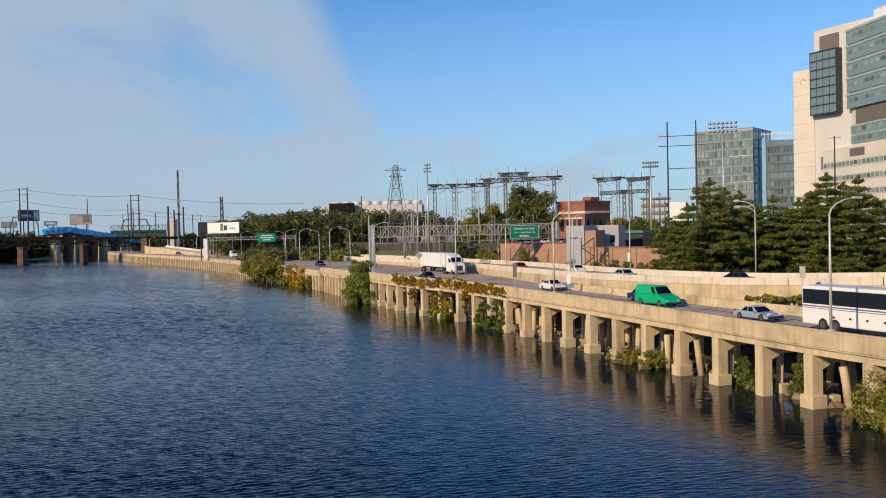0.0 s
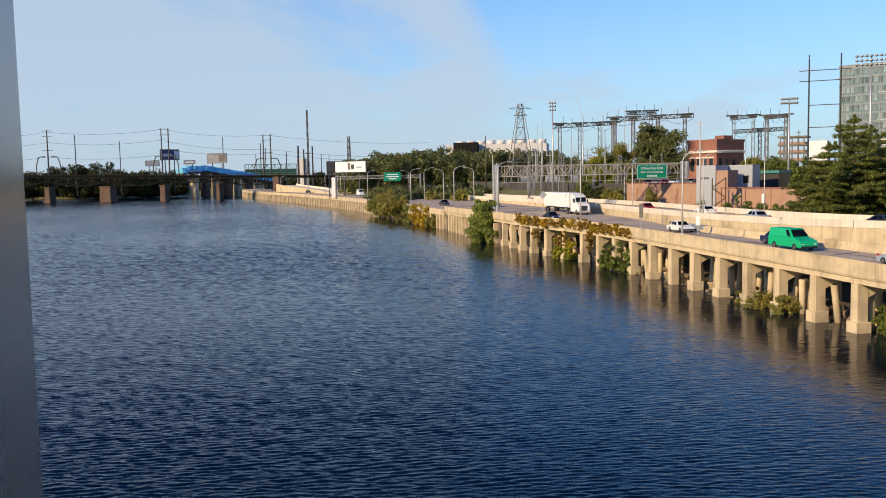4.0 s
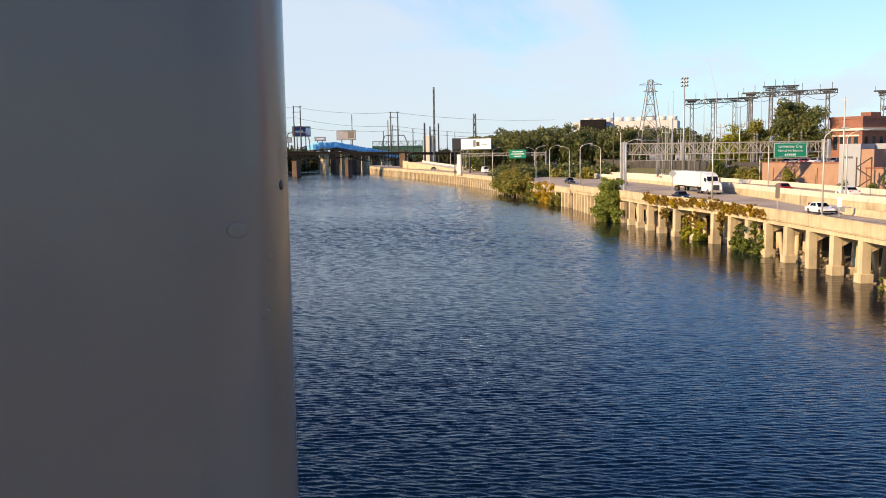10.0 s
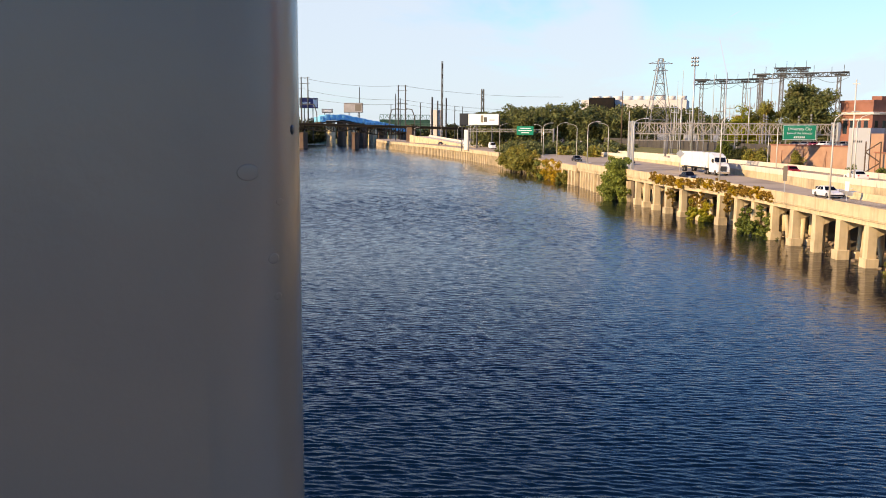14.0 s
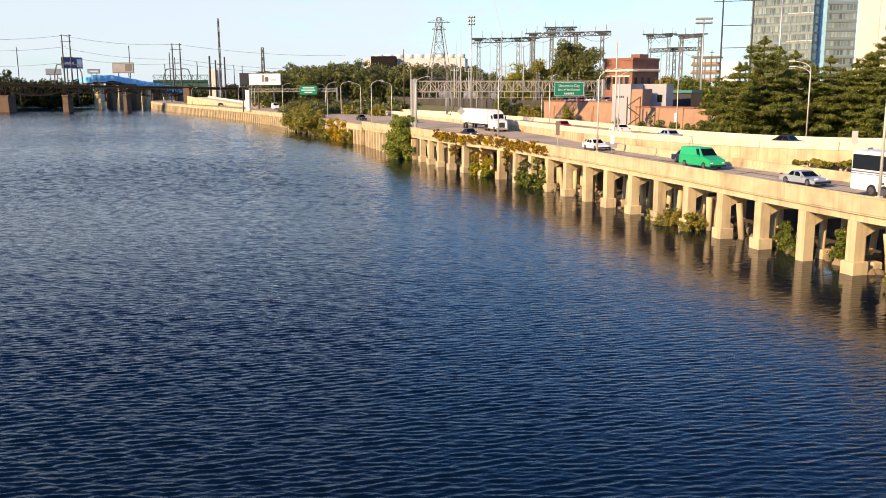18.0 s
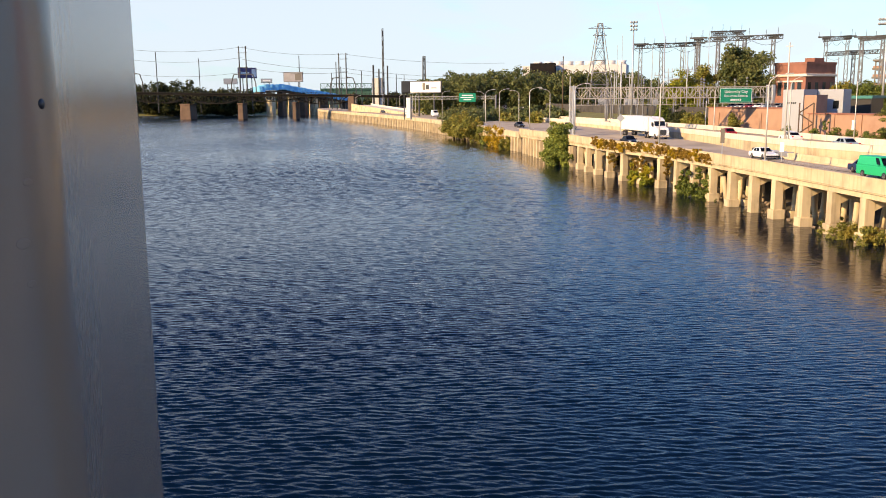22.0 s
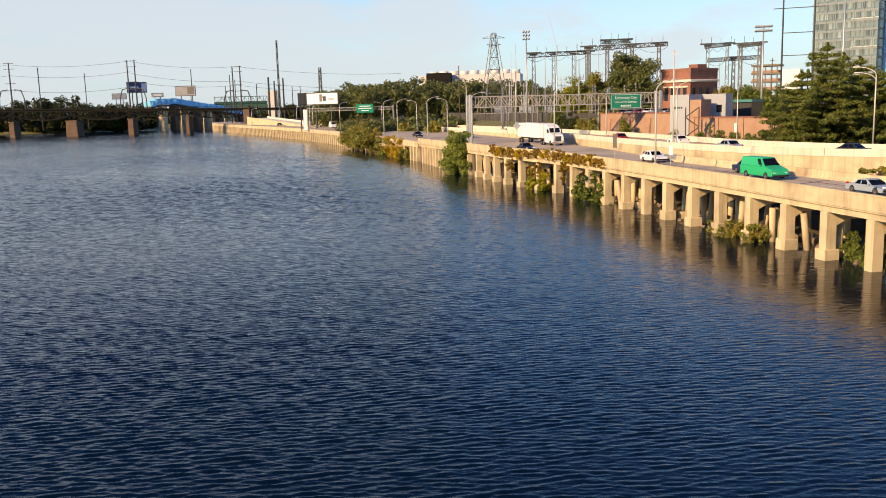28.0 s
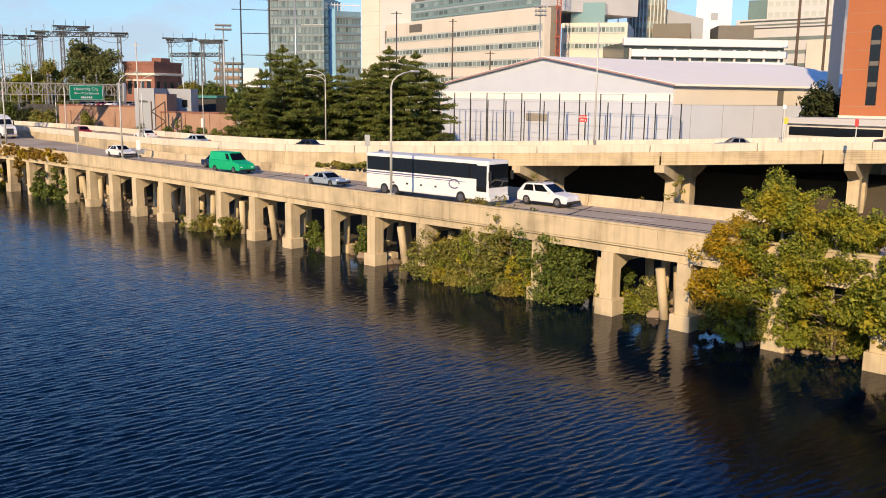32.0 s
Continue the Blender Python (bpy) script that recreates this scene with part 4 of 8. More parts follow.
# grass verge beyond the far parapet, below the yard fence
def build_verge():
    bm = bmesh.new()
    rows = []
    for k in range(13):
        u = 0.9 + 1.45 * k / 12
        row = []
        for off, z in ((12.4, 5.4), (14.5, 6.3), (19, 6.9), (24, 7.4), (27, 7.3), (30, 3.4)):
            p = rise(u, off)[0]
            row.append(bm.verts.new((p.x, p.y, z + 0.25 * noise.noise(Vector((u * 9, off, 1))))))
        rows.append(row)
    for a_, b_ in zip(rows, rows[1:]):
        for j in range(5):
            bm.faces.new((a_[j], a_[j + 1], b_[j + 1], b_[j]))
    bmesh.ops.recalc_face_normals(bm, faces=bm.faces[:])
    tagged(new("grass_verge", solid("grass_verge", bm, GRASS)), "sunlit yellow-green grass verge below the yard fence", "verge", kind="structure")


build_verge()


# the bridge that carries the camera
BRIDGE = Matrix(((0.94, -0.34, 0, 0), (0.34, 0.94, 0, 0), (0, 0, 1, 0), (0, 0, 0, 1)))


def build_bridge():
    b = thing("road_bridge", "concrete road bridge with a walkway, spanning the river", "bridge", BRIDGE, kind="structure")
    part("deck", one_box(-160, 100, -18.3, 0.75, 10.6, 11.85), CONCRETE, b, "concrete deck")
    part("roadway", one_box(-160, 100, -15.5, -3.2, 11.86, 11.9), ASPHALT, b, "asphalt roadway")
    part("walkway", one_box(-160, 100, -3.1, 0.73, 11.86, 12.02), CONCRETE_PALE, b, "pale walkway")
    part("walkway", one_box(-160, 100, -18.28, -15.6, 11.86, 12.02), CONCRETE_PALE, b, "pale walkway")
    for x in (-140, -95, -50):
        part("pier", one_box(x - 1.5, x + 1.5, -17, -2, -2, 10.6), CONCRETE, b)


build_bridge()


def build_shade_leg():
    """An unseen steel leg, added so that the walkway lies in its shade."""
    back = -7.0
    m = Matrix.Translation((math.sin(radians(SUN_AZ - 180)) * back, math.cos(radians(SUN_AZ - 180)) * back, 11.9)) @ pose(0, 0, 0, 0, 0, 180 - SUN_AZ) @ pose(1.1, 0, 0)
    ob = thing("shade_leg", "unseen tall grey steel leg added on the bridge to cast shade", "portal", m)
    part("leg", bevel(one_box(-1.95, 1.95, -0.5, 0.5, 0, 15.6), 0.06), STEEL_YARD, ob)
    part("foot", bevel(one_box(-2.2, 2.2, -0.75, 0.75, -0.04, 0.5), 0.05), CONCRETE_PALE, ob, "concrete foot")


build_shade_leg()


# ---- the bridge railing post beside the camera ----
def build_post():
    m = pose(-0.1074, 0.1681, 12.02, 0, 0, 27.5)
    post = thing("railing_post", "broad grey metal bridge post with a rounded edge and bolt hole", "post", m)
    bm = bmesh.new()
    r, n = 0.022, 28
    pts = [(-r + r * math.sin(k * math.pi / 2 / n), r - r * math.cos(k * math.pi / 2 / n)) for k in range(n + 1)]
    pts += [(0, 0.252), (-0.008, 0.26), (-0.52, 0.26), (-0.52, 0.0)]
    low = [bm.verts.new((x, y, 0)) for x, y in pts]
    top = [bm.verts.new((x, y, 2.9)) for x, y in pts]
    for k in range(len(pts)):
        j = (k + 1) % len(pts)
        f = bm.faces.new((low[k], low[j], top[j], top[k]))
        f.smooth = k < n
    bm.faces.new(low[::-1])
    bm.faces.new(top)
    part("shaft", bm, POST_METAL, post)
    bm = bmesh.new()
    tube(bm, ((-0.0078, 0.0157, 1.45), (-0.0019, 0.0130, 1.45)), 0.0012, 12)
    part("bolt", bm, BLACK, post, "dark bolt head", True)
    # blisters in the paint of the rounded edge
    for deg, z, w in ((27, 1.4405, 0.0027), (44, 1.4205, 0.0017), (50, 1.4335, 0.0012), (47, 1.4115, 0.0012)):
        th = radians(deg)
        bm = bmesh.new()
        bmesh.ops.create_icosphere(bm, subdivisions=3, radius=1.0, matrix=Matrix.Translation((-r + r * math.sin(th), r - r * math.cos(th), z)) @ Matrix.Rotation(th, 4, "Z") @ Matrix.Diagonal((w, w * 0.045, w * 0.7, 1)))
        part("paint_blister", bm, POST_METAL, post, "", True)
    part("foot_plate", bevel(one_box(-0.56, 0.03, -0.03, 0.30, -0.005, 0.02), 0.004), STEEL, post)


build_post()


# ---- street furniture ----
def lamp(name_label, base, head, top, reach, group, arms=1, tall_pole=False):
    """A tapered pole with a curved arm; head is the bearing that the arm points to, in degrees."""
    ob = thing("street_lamp", name_label, "street lamp", Matrix.Translation(base) @ pose(0, 0, 0, 0, 0, -head), group)
    h = top - base[2]
    bm = bmesh.new()
    tube(bm, ((0, 0, 0), (0, 0, h * 0.5), (0, 0, h - 1.3)), (0.11, 0.09, 0.07), 8)
    part("pole", bm, POLE_GREY, ob, "", True)
    part("base_plate", bevel(one_box(-0.2, 0.2, -0.2, 0.2, -0.01, 0.10), 0.02), POLE_GREY, ob)
    for k in range(arms):
        dz, rr = (0, 1.0) if k == 0 else (-0.75, 0.95)
        bm = bmesh.new()
        tube(bm, [(0, rr * reach * (1 - math.cos(a_)), h - 1.32 + dz + (1.2 * math.sin(a_))) for a_ in (0, 0.35, 0.7, 1.05, 1.4)], (0.07, 0.06, 0.055, 0.05, 0.045), 7)
        arm = part("arm", bm, POLE_GREY, ob, "", True)
        bm = bmesh.new()
        box(bm, -0.16, 0.16, rr * reach * 0.8, rr * reach * 0.8 + 0.85, h - 0.22 + dz, h - 0.05 + dz)
        for v in bm.verts:
            if v.co.y > rr * reach * 0.8 + 0.5:
                v.co.x *= 0.6
        head_ = part("luminaire", bevel(bm, 0.04, 2), POLE_GREY, ob, "cobra-head luminaire")
    return ob


for y, reach in ((62.0, 2.6), (102.6, 2.4), (131.7, 2.4), (165.3, 2.4), (199.1, 2.4), (230.2, 2.4), (246, 2.4), (306, 2.4), (354, 2.4), (407, 2.4)):
    p, side, d = wall_top(s_of(y), 0.14)
    lamp("grey curved-arm street lamp on the river parapet", p, math.degrees(math.atan2(side.x, side.y)), p.z + 9.5, reach, "river parapet lamps")
for az, d_, zb, zt, hd in ((-6.0, 226, 5.3, 15.1, 250), (-7.97, 256, 5.3, 15.0, 250), (-10.2, 300, 5.3, 15.0, 250), (-14.6, 380, 5.0, 14.5, 80), (-15.6, 400, 5.0, 14.5, 80), (-18.4, 460, 5.0, 14.0, 80), (8.42, 133, 5.6, 15.9, 80)):
    lamp("grey curved-arm street lamp beside the carriageway", pol(az, d_, zb), hd, zt, 2.4, "carriageway lamps")
lamp("grey street lamp with two stacked curved arms", pol(19.55, 136, 6.3), -75, 17.1, 2.6, "", 2)


def tall_light(az, d_, zb, zt, w, rows_, cols, label):
    ob = thing("floodlight_mast", label, "floodlight", Matrix.Translation(pol(az, d_, zb)) @ pose(0, 0, 0, 0, 0, -az), "floodlight masts")
    h = zt - zb
    bm = bmesh.new()
    tube(bm, ((0, 0, 0), (0, 0, h)), (0.32, 0.16), 8)
    part("mast", bm, STEEL, ob, "", True)
    bm = bmesh.new()
    for r in range(rows_):
        beam(bm, (-w / 2, 0, h - 0.4 - r * 1.0), (w / 2, 0, h - 0.4 - r * 1.0), 0.14)
    part("rack", bm, STEEL, ob)
    bm = bmesh.new()
    tube(bm, ((0, 0, 0), (0, -0.45, -0.12)), (0.18, 0.36), 8)
    me = solid("lamp_head", bm, STEEL, True)
    for r in range(rows_):
        for c in range(cols):
            piece("lamp_head", me, ob, pose(-w / 2 + w * (c + 0.5) / cols, -0.1, h - 0.2 - r * 1.0))


tall_light(-0.9, 260, 4, 33.6, 2.2, 3, 3, "grey floodlight mast with three short rows of lamps")
tall_light(13.35, 232, 4, 30.2, 4.0, 2, 7, "pale floodlight mast with a wide rack of lamps")
tall_light(17.74, 226, 4, 38.6, 7.0, 3, 7, "tall pale floodlight mast with a wide rack of lamps")
tall_light(33.1, 225, 3.5, 35.5, 3.0, 3, 4, "floodlight mast with stacked rows of lamps")


def plain_pole(name, label, az, d_, zb, zt, r, mat, arm=0.0):
    ob = thing(name, label, "pole", Matrix.Translation(pol(az, d_, zb)) @ pose(0, 0, 0, 0, 0, -az), "poles")
    bm = bmesh.new()
    tube(bm, ((0, 0, 0), (0, 0, zt - zb)), (r, r * 0.7), 8)
    part("shaft", bm, mat, ob, "", True)
    if arm:
        bm = bmesh.new()
        beam(bm, (-arm, 0, zt - zb - 0.6), (arm, 0, zt - zb - 0.6), 0.14)
        part("crossarm", bm, mat, ob)
    return ob


for az, d_, zb, zt, r, mat, arm in ((8.22, 146, 5, 21.0, 0.13, POLE_GREY, 0.5), (12.0, 140, 6, 15.0, 0.08, POLE_GREY, 0.0), (36.75, 112, 7.5, 22.5, 0.12, POLE_GREY, 0), (48.4, 232, 3.5, 41, 0.4, BARK, 1.6), (49.9, 228, 3.5, 41, 0.36, BARK, 1.6),
                                    (27.6, 236, 4, 33, 0.25, BARK, 1.0), (24.05, 262, 4, 37, 0.25, STEEL_DARK, 1.6), (30.0, 215, 4, 24, 0.2, BARK, 1.2), (-5.2, 300, 4, 26, 0.2, BARK, 0.0), (1.0, 240, 4, 26.5, 0.2, STEEL, 0.0),
                                    (2.4, 245, 4, 24.5, 0.16, STEEL, 0), (-1.6, 250, 4, 22, 0.18, STEEL, 0), (10.9, 240, 4, 22.0, 0.14, STEEL, 0), (13.9, 250, 4, 23, 0.14, BARK, 0.6), (-4.75, 196, 5, 17.4, 0.12, POLE_GREY, 0.0),
                                    (4.1, 190, 4.5, 14.2, 0.12, POLE_GREY, 0), (3.6, 200, 4.5, 14.4, 0.12, POLE_GREY, 0)):
    plain_pole("utility_pole", "upright grey utility pole" if mat is not BARK else "dark wooden utility pole", az, d_, zb, zt, r, mat, arm)


def lattice_panel(bm, p, q, up, w, n, bar=0.12):
    """Two chords from p to q, up apart, with a zigzag between."""
    p, q, up = Vector(p), Vector(q), Vector(up)
    beam(bm, p, q, w)
    beam(bm, p + up, q + up, w)
    for i in range(n):
        a_, b_ = p.lerp(q, i / n), p.lerp(q, (i + 1) / n)
        beam(bm, a_, a_ + up, bar)
        if i % 2:
            beam(bm, a_, b_ + up, bar)
        else:
            beam(bm, a_ + up, b_, bar)
    beam(bm, q, q + up, bar)


def text_part(body, size, m, mat, parent, name="lettering"):
    cu = bpy.data.curves.new(name, "FONT")
    cu.body, cu.size, cu.align_x, cu.align_y, cu.extrude = body, size, "CENTER", "CENTER", 0.01
    cu.materials.append(mat)
    ob = new(name, cu)
    ob.parent = parent
    ob.matrix_basis = m
    return ob


def build_gantry():
    A, B = Vector((-15.0, 187.0, 0)), Vector((26.5, 203.5, 0))
    d = (B - A).normalized()
    L = (B - A).length
    m = Matrix(((d.x, -d.y, 0, A.x), (d.y, d.x, 0, A.y), (0, 0, 1, 0), (0, 0, 0, 1)))
    g = thing("sign_gantry", "galvanised steel truss sign gantry over the expressway", "sign gantry", m)
    for x, zb in ((0.0, 4.9), (L - 0.6, 4.6)):
        for y in (-1.1, 1.1):
            bm = bmesh.new()
            box(bm, x - 0.32, x + 0.32, y - 0.32, y + 0.32, zb, 15.2)
            part("post", bevel(bm, 0.05), STEEL, g)
        for k in range(5):
            z = zb + 1.0 + k * 1.9
            for z0, z1 in ((z, z + 0.9), (z + 1.9, z + 0.95)):
                bm = bmesh.new()
                beam(bm, (x, -1.0, z0), (x, 1.0, z1), 0.12)
                part("brace", bm, STEEL_TAN, g)
    for y in (-1.0, 1.0):
        bm = bmesh.new()
        lattice_panel(bm, (0, y, 12.6), (L, y, 12.6), (0, 0, 2.2), 0.19, 26, 0.10)
        part("truss", bm, STEEL_TAN, g)
    bm = bmesh.new()
    for i in range(27):
        for z in (12.6, 14.8):
            beam(bm, (L * i / 26, -1, z), (L * i / 26, 1, z), 0.1)
        if i < 26:
            beam(bm, (L * i / 26, -1, 14.8), (L * (i + 1) / 26, 1, 14.8), 0.07)
    part("cross_bracing", bm, STEEL_TAN, g)
    bm = bmesh.new()
    box(bm, 0.5, L, -1.9, -1.2, 11.25, 11.33)
    part("walkway", bm, STEEL_TAN, g)
    me = solid("hanger", one_box(-0.05, 0.05, -1.3, -1.2, 11.2, 12.6), STEEL_TAN)
    for k in range(14):
        piece("hanger", me, g, pose(1.5 + k * 3.1, 0, 0))
    # the green board hangs on the near side
    x0, x1 = None, None
    def along(az):
        t = math.tan(radians(az))
        return (t * A.y - A.x) / (d.x - t * d.y)
    x0, x1 = along(4.12), along(5.98)
    s = thing("direction_sign", "green motorway direction board with white lettering", "road sign", m @ pose((x0 + x1) / 2, -1.95, 13.03))
    w, h = (x1 - x0) / 2, 1.55
    part("board", bevel(one_box(-w, w, -0.04, 0.04, -h, h), 0.03), GREEN_SIGN, s, "green board")
    bm = bmesh.new()
    for q in ((-w + 0.1, w - 0.1, h - 0.16, h - 0.09), (-w + 0.1, w - 0.1, -h + 0.09, -h + 0.16), (-w + 0.1, -w + 0.17, -h + 0.16, h - 0.16), (w - 0.17, w - 0.1, -h + 0.16, h - 0.16)):
        box(bm, q[0], q[1], -0.055, -0.042, q[2], q[3])
    part("border", bm, SIGN_WHITE, s, "white border")
    text_part("University City", 0.86, pose(0, -0.06, 0.75, 90, 0, 0), SIGN_WHITE, s)
    text_part("Univ of the Sciences", 0.66, pose(0, -0.06, -0.12, 90, 0, 0), SIGN_WHITE, s)
    bm = bmesh.new()
    for k in range(6):
        box(bm, -1.2 + k * 0.42, -0.92 + k * 0.42, -0.06, -0.042, -1.15, -0.75)
    part("unread_line", bm, SIGN_WHITE, s, "white bars of a third line")
    for x in (-w * 0.6, 0, w * 0.6):
        part("bracket", one_box(x - 0.06, x + 0.06, 0.045, 0.9, -1.4, 1.6), STEEL, s)


build_gantry()


def build_far_gantry():
    A, B = pol(-9.45, 330), pol(-14.9, 345)
    d = (B - A).normalized()
    L = (B - A).length
    m = Matrix(((d.x, -d.y, 0, A.x), (d.y, d.x, 0, A.y), (0, 0, 1, 0), (0, 0, 0, 1)))
    g = thing("far_sign_gantry", "slim grey tube sign gantry far along the expressway", "sign gantry", m)
    bm = bmesh.new()
    lattice_panel(bm, (0, 0, 12.2), (L, 0, 12.2), (0, 0, 1.0), 0.2, 20, 0.1)
    part("truss", bm, STEEL_YARD, g)
    for x in (0, L):
        bm = bmesh.new()
        tube(bm, ((x, 0, 4.5), (x, 0, 13.6)), 0.35, 8)
        part("post", bm, STEEL_YARD, g)
    s = thing("direction_sign", "green direction board seen far along the expressway", "road sign", Matrix.Translation(pol(-11.27, 331, 12.75)) @ pose(0, 0, 0, 0, 0, 11))
    part("board", bevel(one_box(-3.1, 3.1, -0.05, 0.05, -1.6, 1.6), 0.03), GREEN_SIGN, s, "green board")
    bm = bmesh.new()
    for z, w in ((0.8, 2.0), (0.0, 2.5), (-0.8, 1.4)):
        box(bm, -w, w, -0.07, -0.055, z - 0.16, z + 0.16)
    part("unread_lines", bm, SIGN_WHITE, s, "white bars of unreadable lines")
    bm = bmesh.new()
    for x in (-1.5, 1.5):
        box(bm, x - 0.08, x + 0.08, 0.055, 0.3, -1.6, 1.7)
    part("bracket", bm, STEEL, s)
    # white slab pylon beside the road
    w = thing("white_pylon", "slender white slab pylon at the roadside", "pylon", Matrix.Translation(pol(-15.05, 372, 4.4)))
    part("slab", bevel(one_box(-0.8, 0.8, -0.5, 0.5, 0, 8.4), 0.06), WHITE_PAINT, w)


build_far_gantry()


def small_sign(az, d_, zb, zs, w, h, mat, label, face=None, text=None, diamond=False, letters=None):
    ob = thing("road_sign", label, "road sign", Matrix.Translation(pol(az, d_, zb)) @ pose(0, 0, 0, 0, 0, -az if face is None else face), "small road signs")
    bm = bmesh.new()
    box(bm, -0.05, 0.05, -0.04, 0.04, 0, zs - zb + h * 0.3)
    part("post", bm, STEEL, ob)
    bm = bmesh.new()
    box(bm, -w / 2, w / 2, -0.07, -0.045, -h / 2, h / 2, Matrix.Translation((0, 0, zs - zb)) @ (pose(0, 0, 0, 0, 45, 0) if diamond else Matrix()))
    part("plate", bevel(bm, 0.01), mat, ob)
    if text:
        for k, line in enumerate(text):
            text_part(line, h * 0.42, pose(0, -0.075, zs - zb + h * (0.22 - 0.44 * k), 90, 0, 0), SIGN_WHITE, ob)
    return ob


small_sign(4.65, 115, PARAPET_Z, 8.3, 0.5, 1.8, PANEL_BROWN, "brown sign board seen from behind on the river parapet")
small_sign(-1.55, 172, PARAPET_Z, 9.0, 1.1, 1.1, STEEL, "grey diamond sign seen from behind", diamond=True)
small_sign(36.0, 108, 7.6, 10.9, 0.95, 0.8, RED, "red wrong way sign on the ramp", text=("WRONG", "WAY"))
small_sign(22.2, 103, 6.6, 8.2, 0.6, 1.3, STEEL, "small grey sign on the ramp parapet")
small_sign(48.1, 112, 8.5, 11.0, 0.6, 0.75, YELLOW, "yellow warning sign beside the ramp")
small_sign(48.0, 111, 8.5, 12.6, 0.35, 0.5, SIGN_WHITE, "small white sign beside the ramp")
small_sign(52.0, 100, 9.0, 11.2, 0.35, 0.8, RED, "small red and white notice on a post beside the ramp")
small_sign(8.1, 118, 5.0, 6.8, 0.5, 1.2, SIGN_WHITE, "narrow pale marker post near the crash cushion")
small_sign(10.2, 205, 4, 9.2, 0.9, 0.7, SIGN_WHITE, "white notice by the brick wall")


# ---- railway bridge over the river, far downstream ----
def build_rail_bridge():
    rb = thing("railway_bridge", "dark steel railway truss bridge on brown stone piers", "railway bridge", Matrix.Translation((0, 520, 0)))
    def zt(x):
        return 17.9 + (x + 341) * (14.2 - 18.2) / 208
    for x0, x1, dep in ((-470, -406, 5.5), (-406, -365, 5.5), (-365, -325, 5.5), (-325, -285.5, 5.6), (-285.5, -248, 5.4), (-248, -212, 3.6), (-212, -175, 4.8), (-175, -128, 1.6), (-128, -60, 1.6)):
        for y in (-3.0, 3.0):
            bm = bmesh.new()
            p, q = Vector((x0, y, zt(x0) - 1.2)), Vector((x1, y, zt(x1) - 1.2))
            beam(bm, p, q, 0.6, 1.1)
            if dep > 2:
                n = 8
                for i in range(n):
                    a_, b_ = p.lerp(q, i / n), p.lerp(q, (i + 1) / n)
                    da, db = (dep * min(1.0, 0.45 + 1.8 * min(h_, 1 - h_)) for h_ in (i / n, (i + 1) / n))
                    beam(bm, a_ - Vector((0, 0, da)), b_ - Vector((0, 0, db)), 0.45)
                    beam(bm, a_, a_ - Vector((0, 0, da)), 0.35)
                    beam(bm, a_ if i % 2 else a_ - Vector((0, 0, da)), b_ - Vector((0, 0, db)) if i % 2 else b_, 0.3)
            part("truss", bm, STEEL_RAIL, rb)
        bm = bmesh.new()
        beam(bm, (x0, 0, zt(x0) - 0.4), (x1, 0, zt(x1) - 0.4), 8.0, 0.6)
        part("deck", bm, STEEL_RAIL, rb)
        bm = bmesh.new()
        beam(bm, (x0, -3.9, zt(x0) + 0.9), (x1, -3.9, zt(x1) + 0.9), 0.09)
        for i in range(int((x1 - x0) / 2.4)):
            x = x0 + i * 2.4
            beam(bm, (x, -3.9, zt(x) - 0.3), (x, -3.9, zt(x) + 0.95), 0.16)
        part("railing", bm, STEEL_RAIL, rb)
    for x, w, dp, z in ((-406, 3.6, 3.4, 9), (-365, 3.6, 3.4, 9.0), (-325, 3.4, 3.4, 9.0), (-285.5, 7.0, 4.2, 9.0), (-248, 3.4, 3.2, 9.2), (-212, 2.2, 3.2, 9.5), (-175, 3.8, 3.4, 14.0)):
        bm = bmesh.new()
        box(bm, x - w / 2, x + w / 2, -dp, dp, -1, z)
        for v in bm.verts:
            if v.co.z < 0:
                v.co.x += 0.06 * (v.co.x - x) * 2
        part("stone_pier", bevel(bm, 0.25), STONE_PIER, rb, "brown masonry pier")
        part("pier_cap", bevel(one_box(x - w / 2 - 0.3, x + w / 2 + 0.3, -dp - 0.3, dp + 0.3, z + 0.004, z + 0.8), 0.1), STONE_PIER, rb)
        if zt(x) - 1.9 > z + 1:
            for y in (-3, 3):
                bm = bmesh.new()
                for k in (-1, 1):
                    beam(bm, (x + k * 1.5, y, z + 0.8), (x, y, zt(x) - 1.7), 0.5)
                part("bearing_tower", bm, STEEL_RAIL, rb)
    # catenary frames standing on the bridge
    for x, z, two in ((-325, 46, 1), (-246.5, 45, 2), (-181, 39.5, 2), (-395, 46, 2)):
        c = thing("catenary_frame", "tall dark steel frame carrying overhead wires on the bridge", "catenary frame", Matrix.Translation((x, 520, zt(x) - 0.1)), "catenary frames")
        h = z - zt(x)
        for k in range(two):
            bm = bmesh.new()
            xx = (k - (two - 1) / 2) * 4.6
            tube(bm, ((xx, 0, 0), (xx, 0, h)), (0.55, 0.35), 6)
            part("mast", bm, STEEL_DARK, c)
        bm = bmesh.new()
        for f in (0.98, 0.86, 0.55, 0.4):
            beam(bm, (-3.4, 0, h * f), (3.4, 0, h * f), 0.3)
        part("crossarm", bm, STEEL_DARK, c)
        for k in (-1, 1):
            bm = bmesh.new()
            for a_, b_ in (((k * 2.3, 0, h * 0.42), (k * 6.5, 0, h * 0.40)), ((k * 6.5, 0, h * 0.40), (k * 8.2, 0, h * 0.22)), ((k * 8.2, 0, h * 0.22), (k * 8.4, 0, 0))):
                beam(bm, a_, b_, 0.5)
            part("portal", bm, STEEL_DARK, c)
    # wires
    wires = thing("overhead_wires", "sagging black overhead wires between the steel frames", "wires", Matrix.Translation((0, 520, 0)))
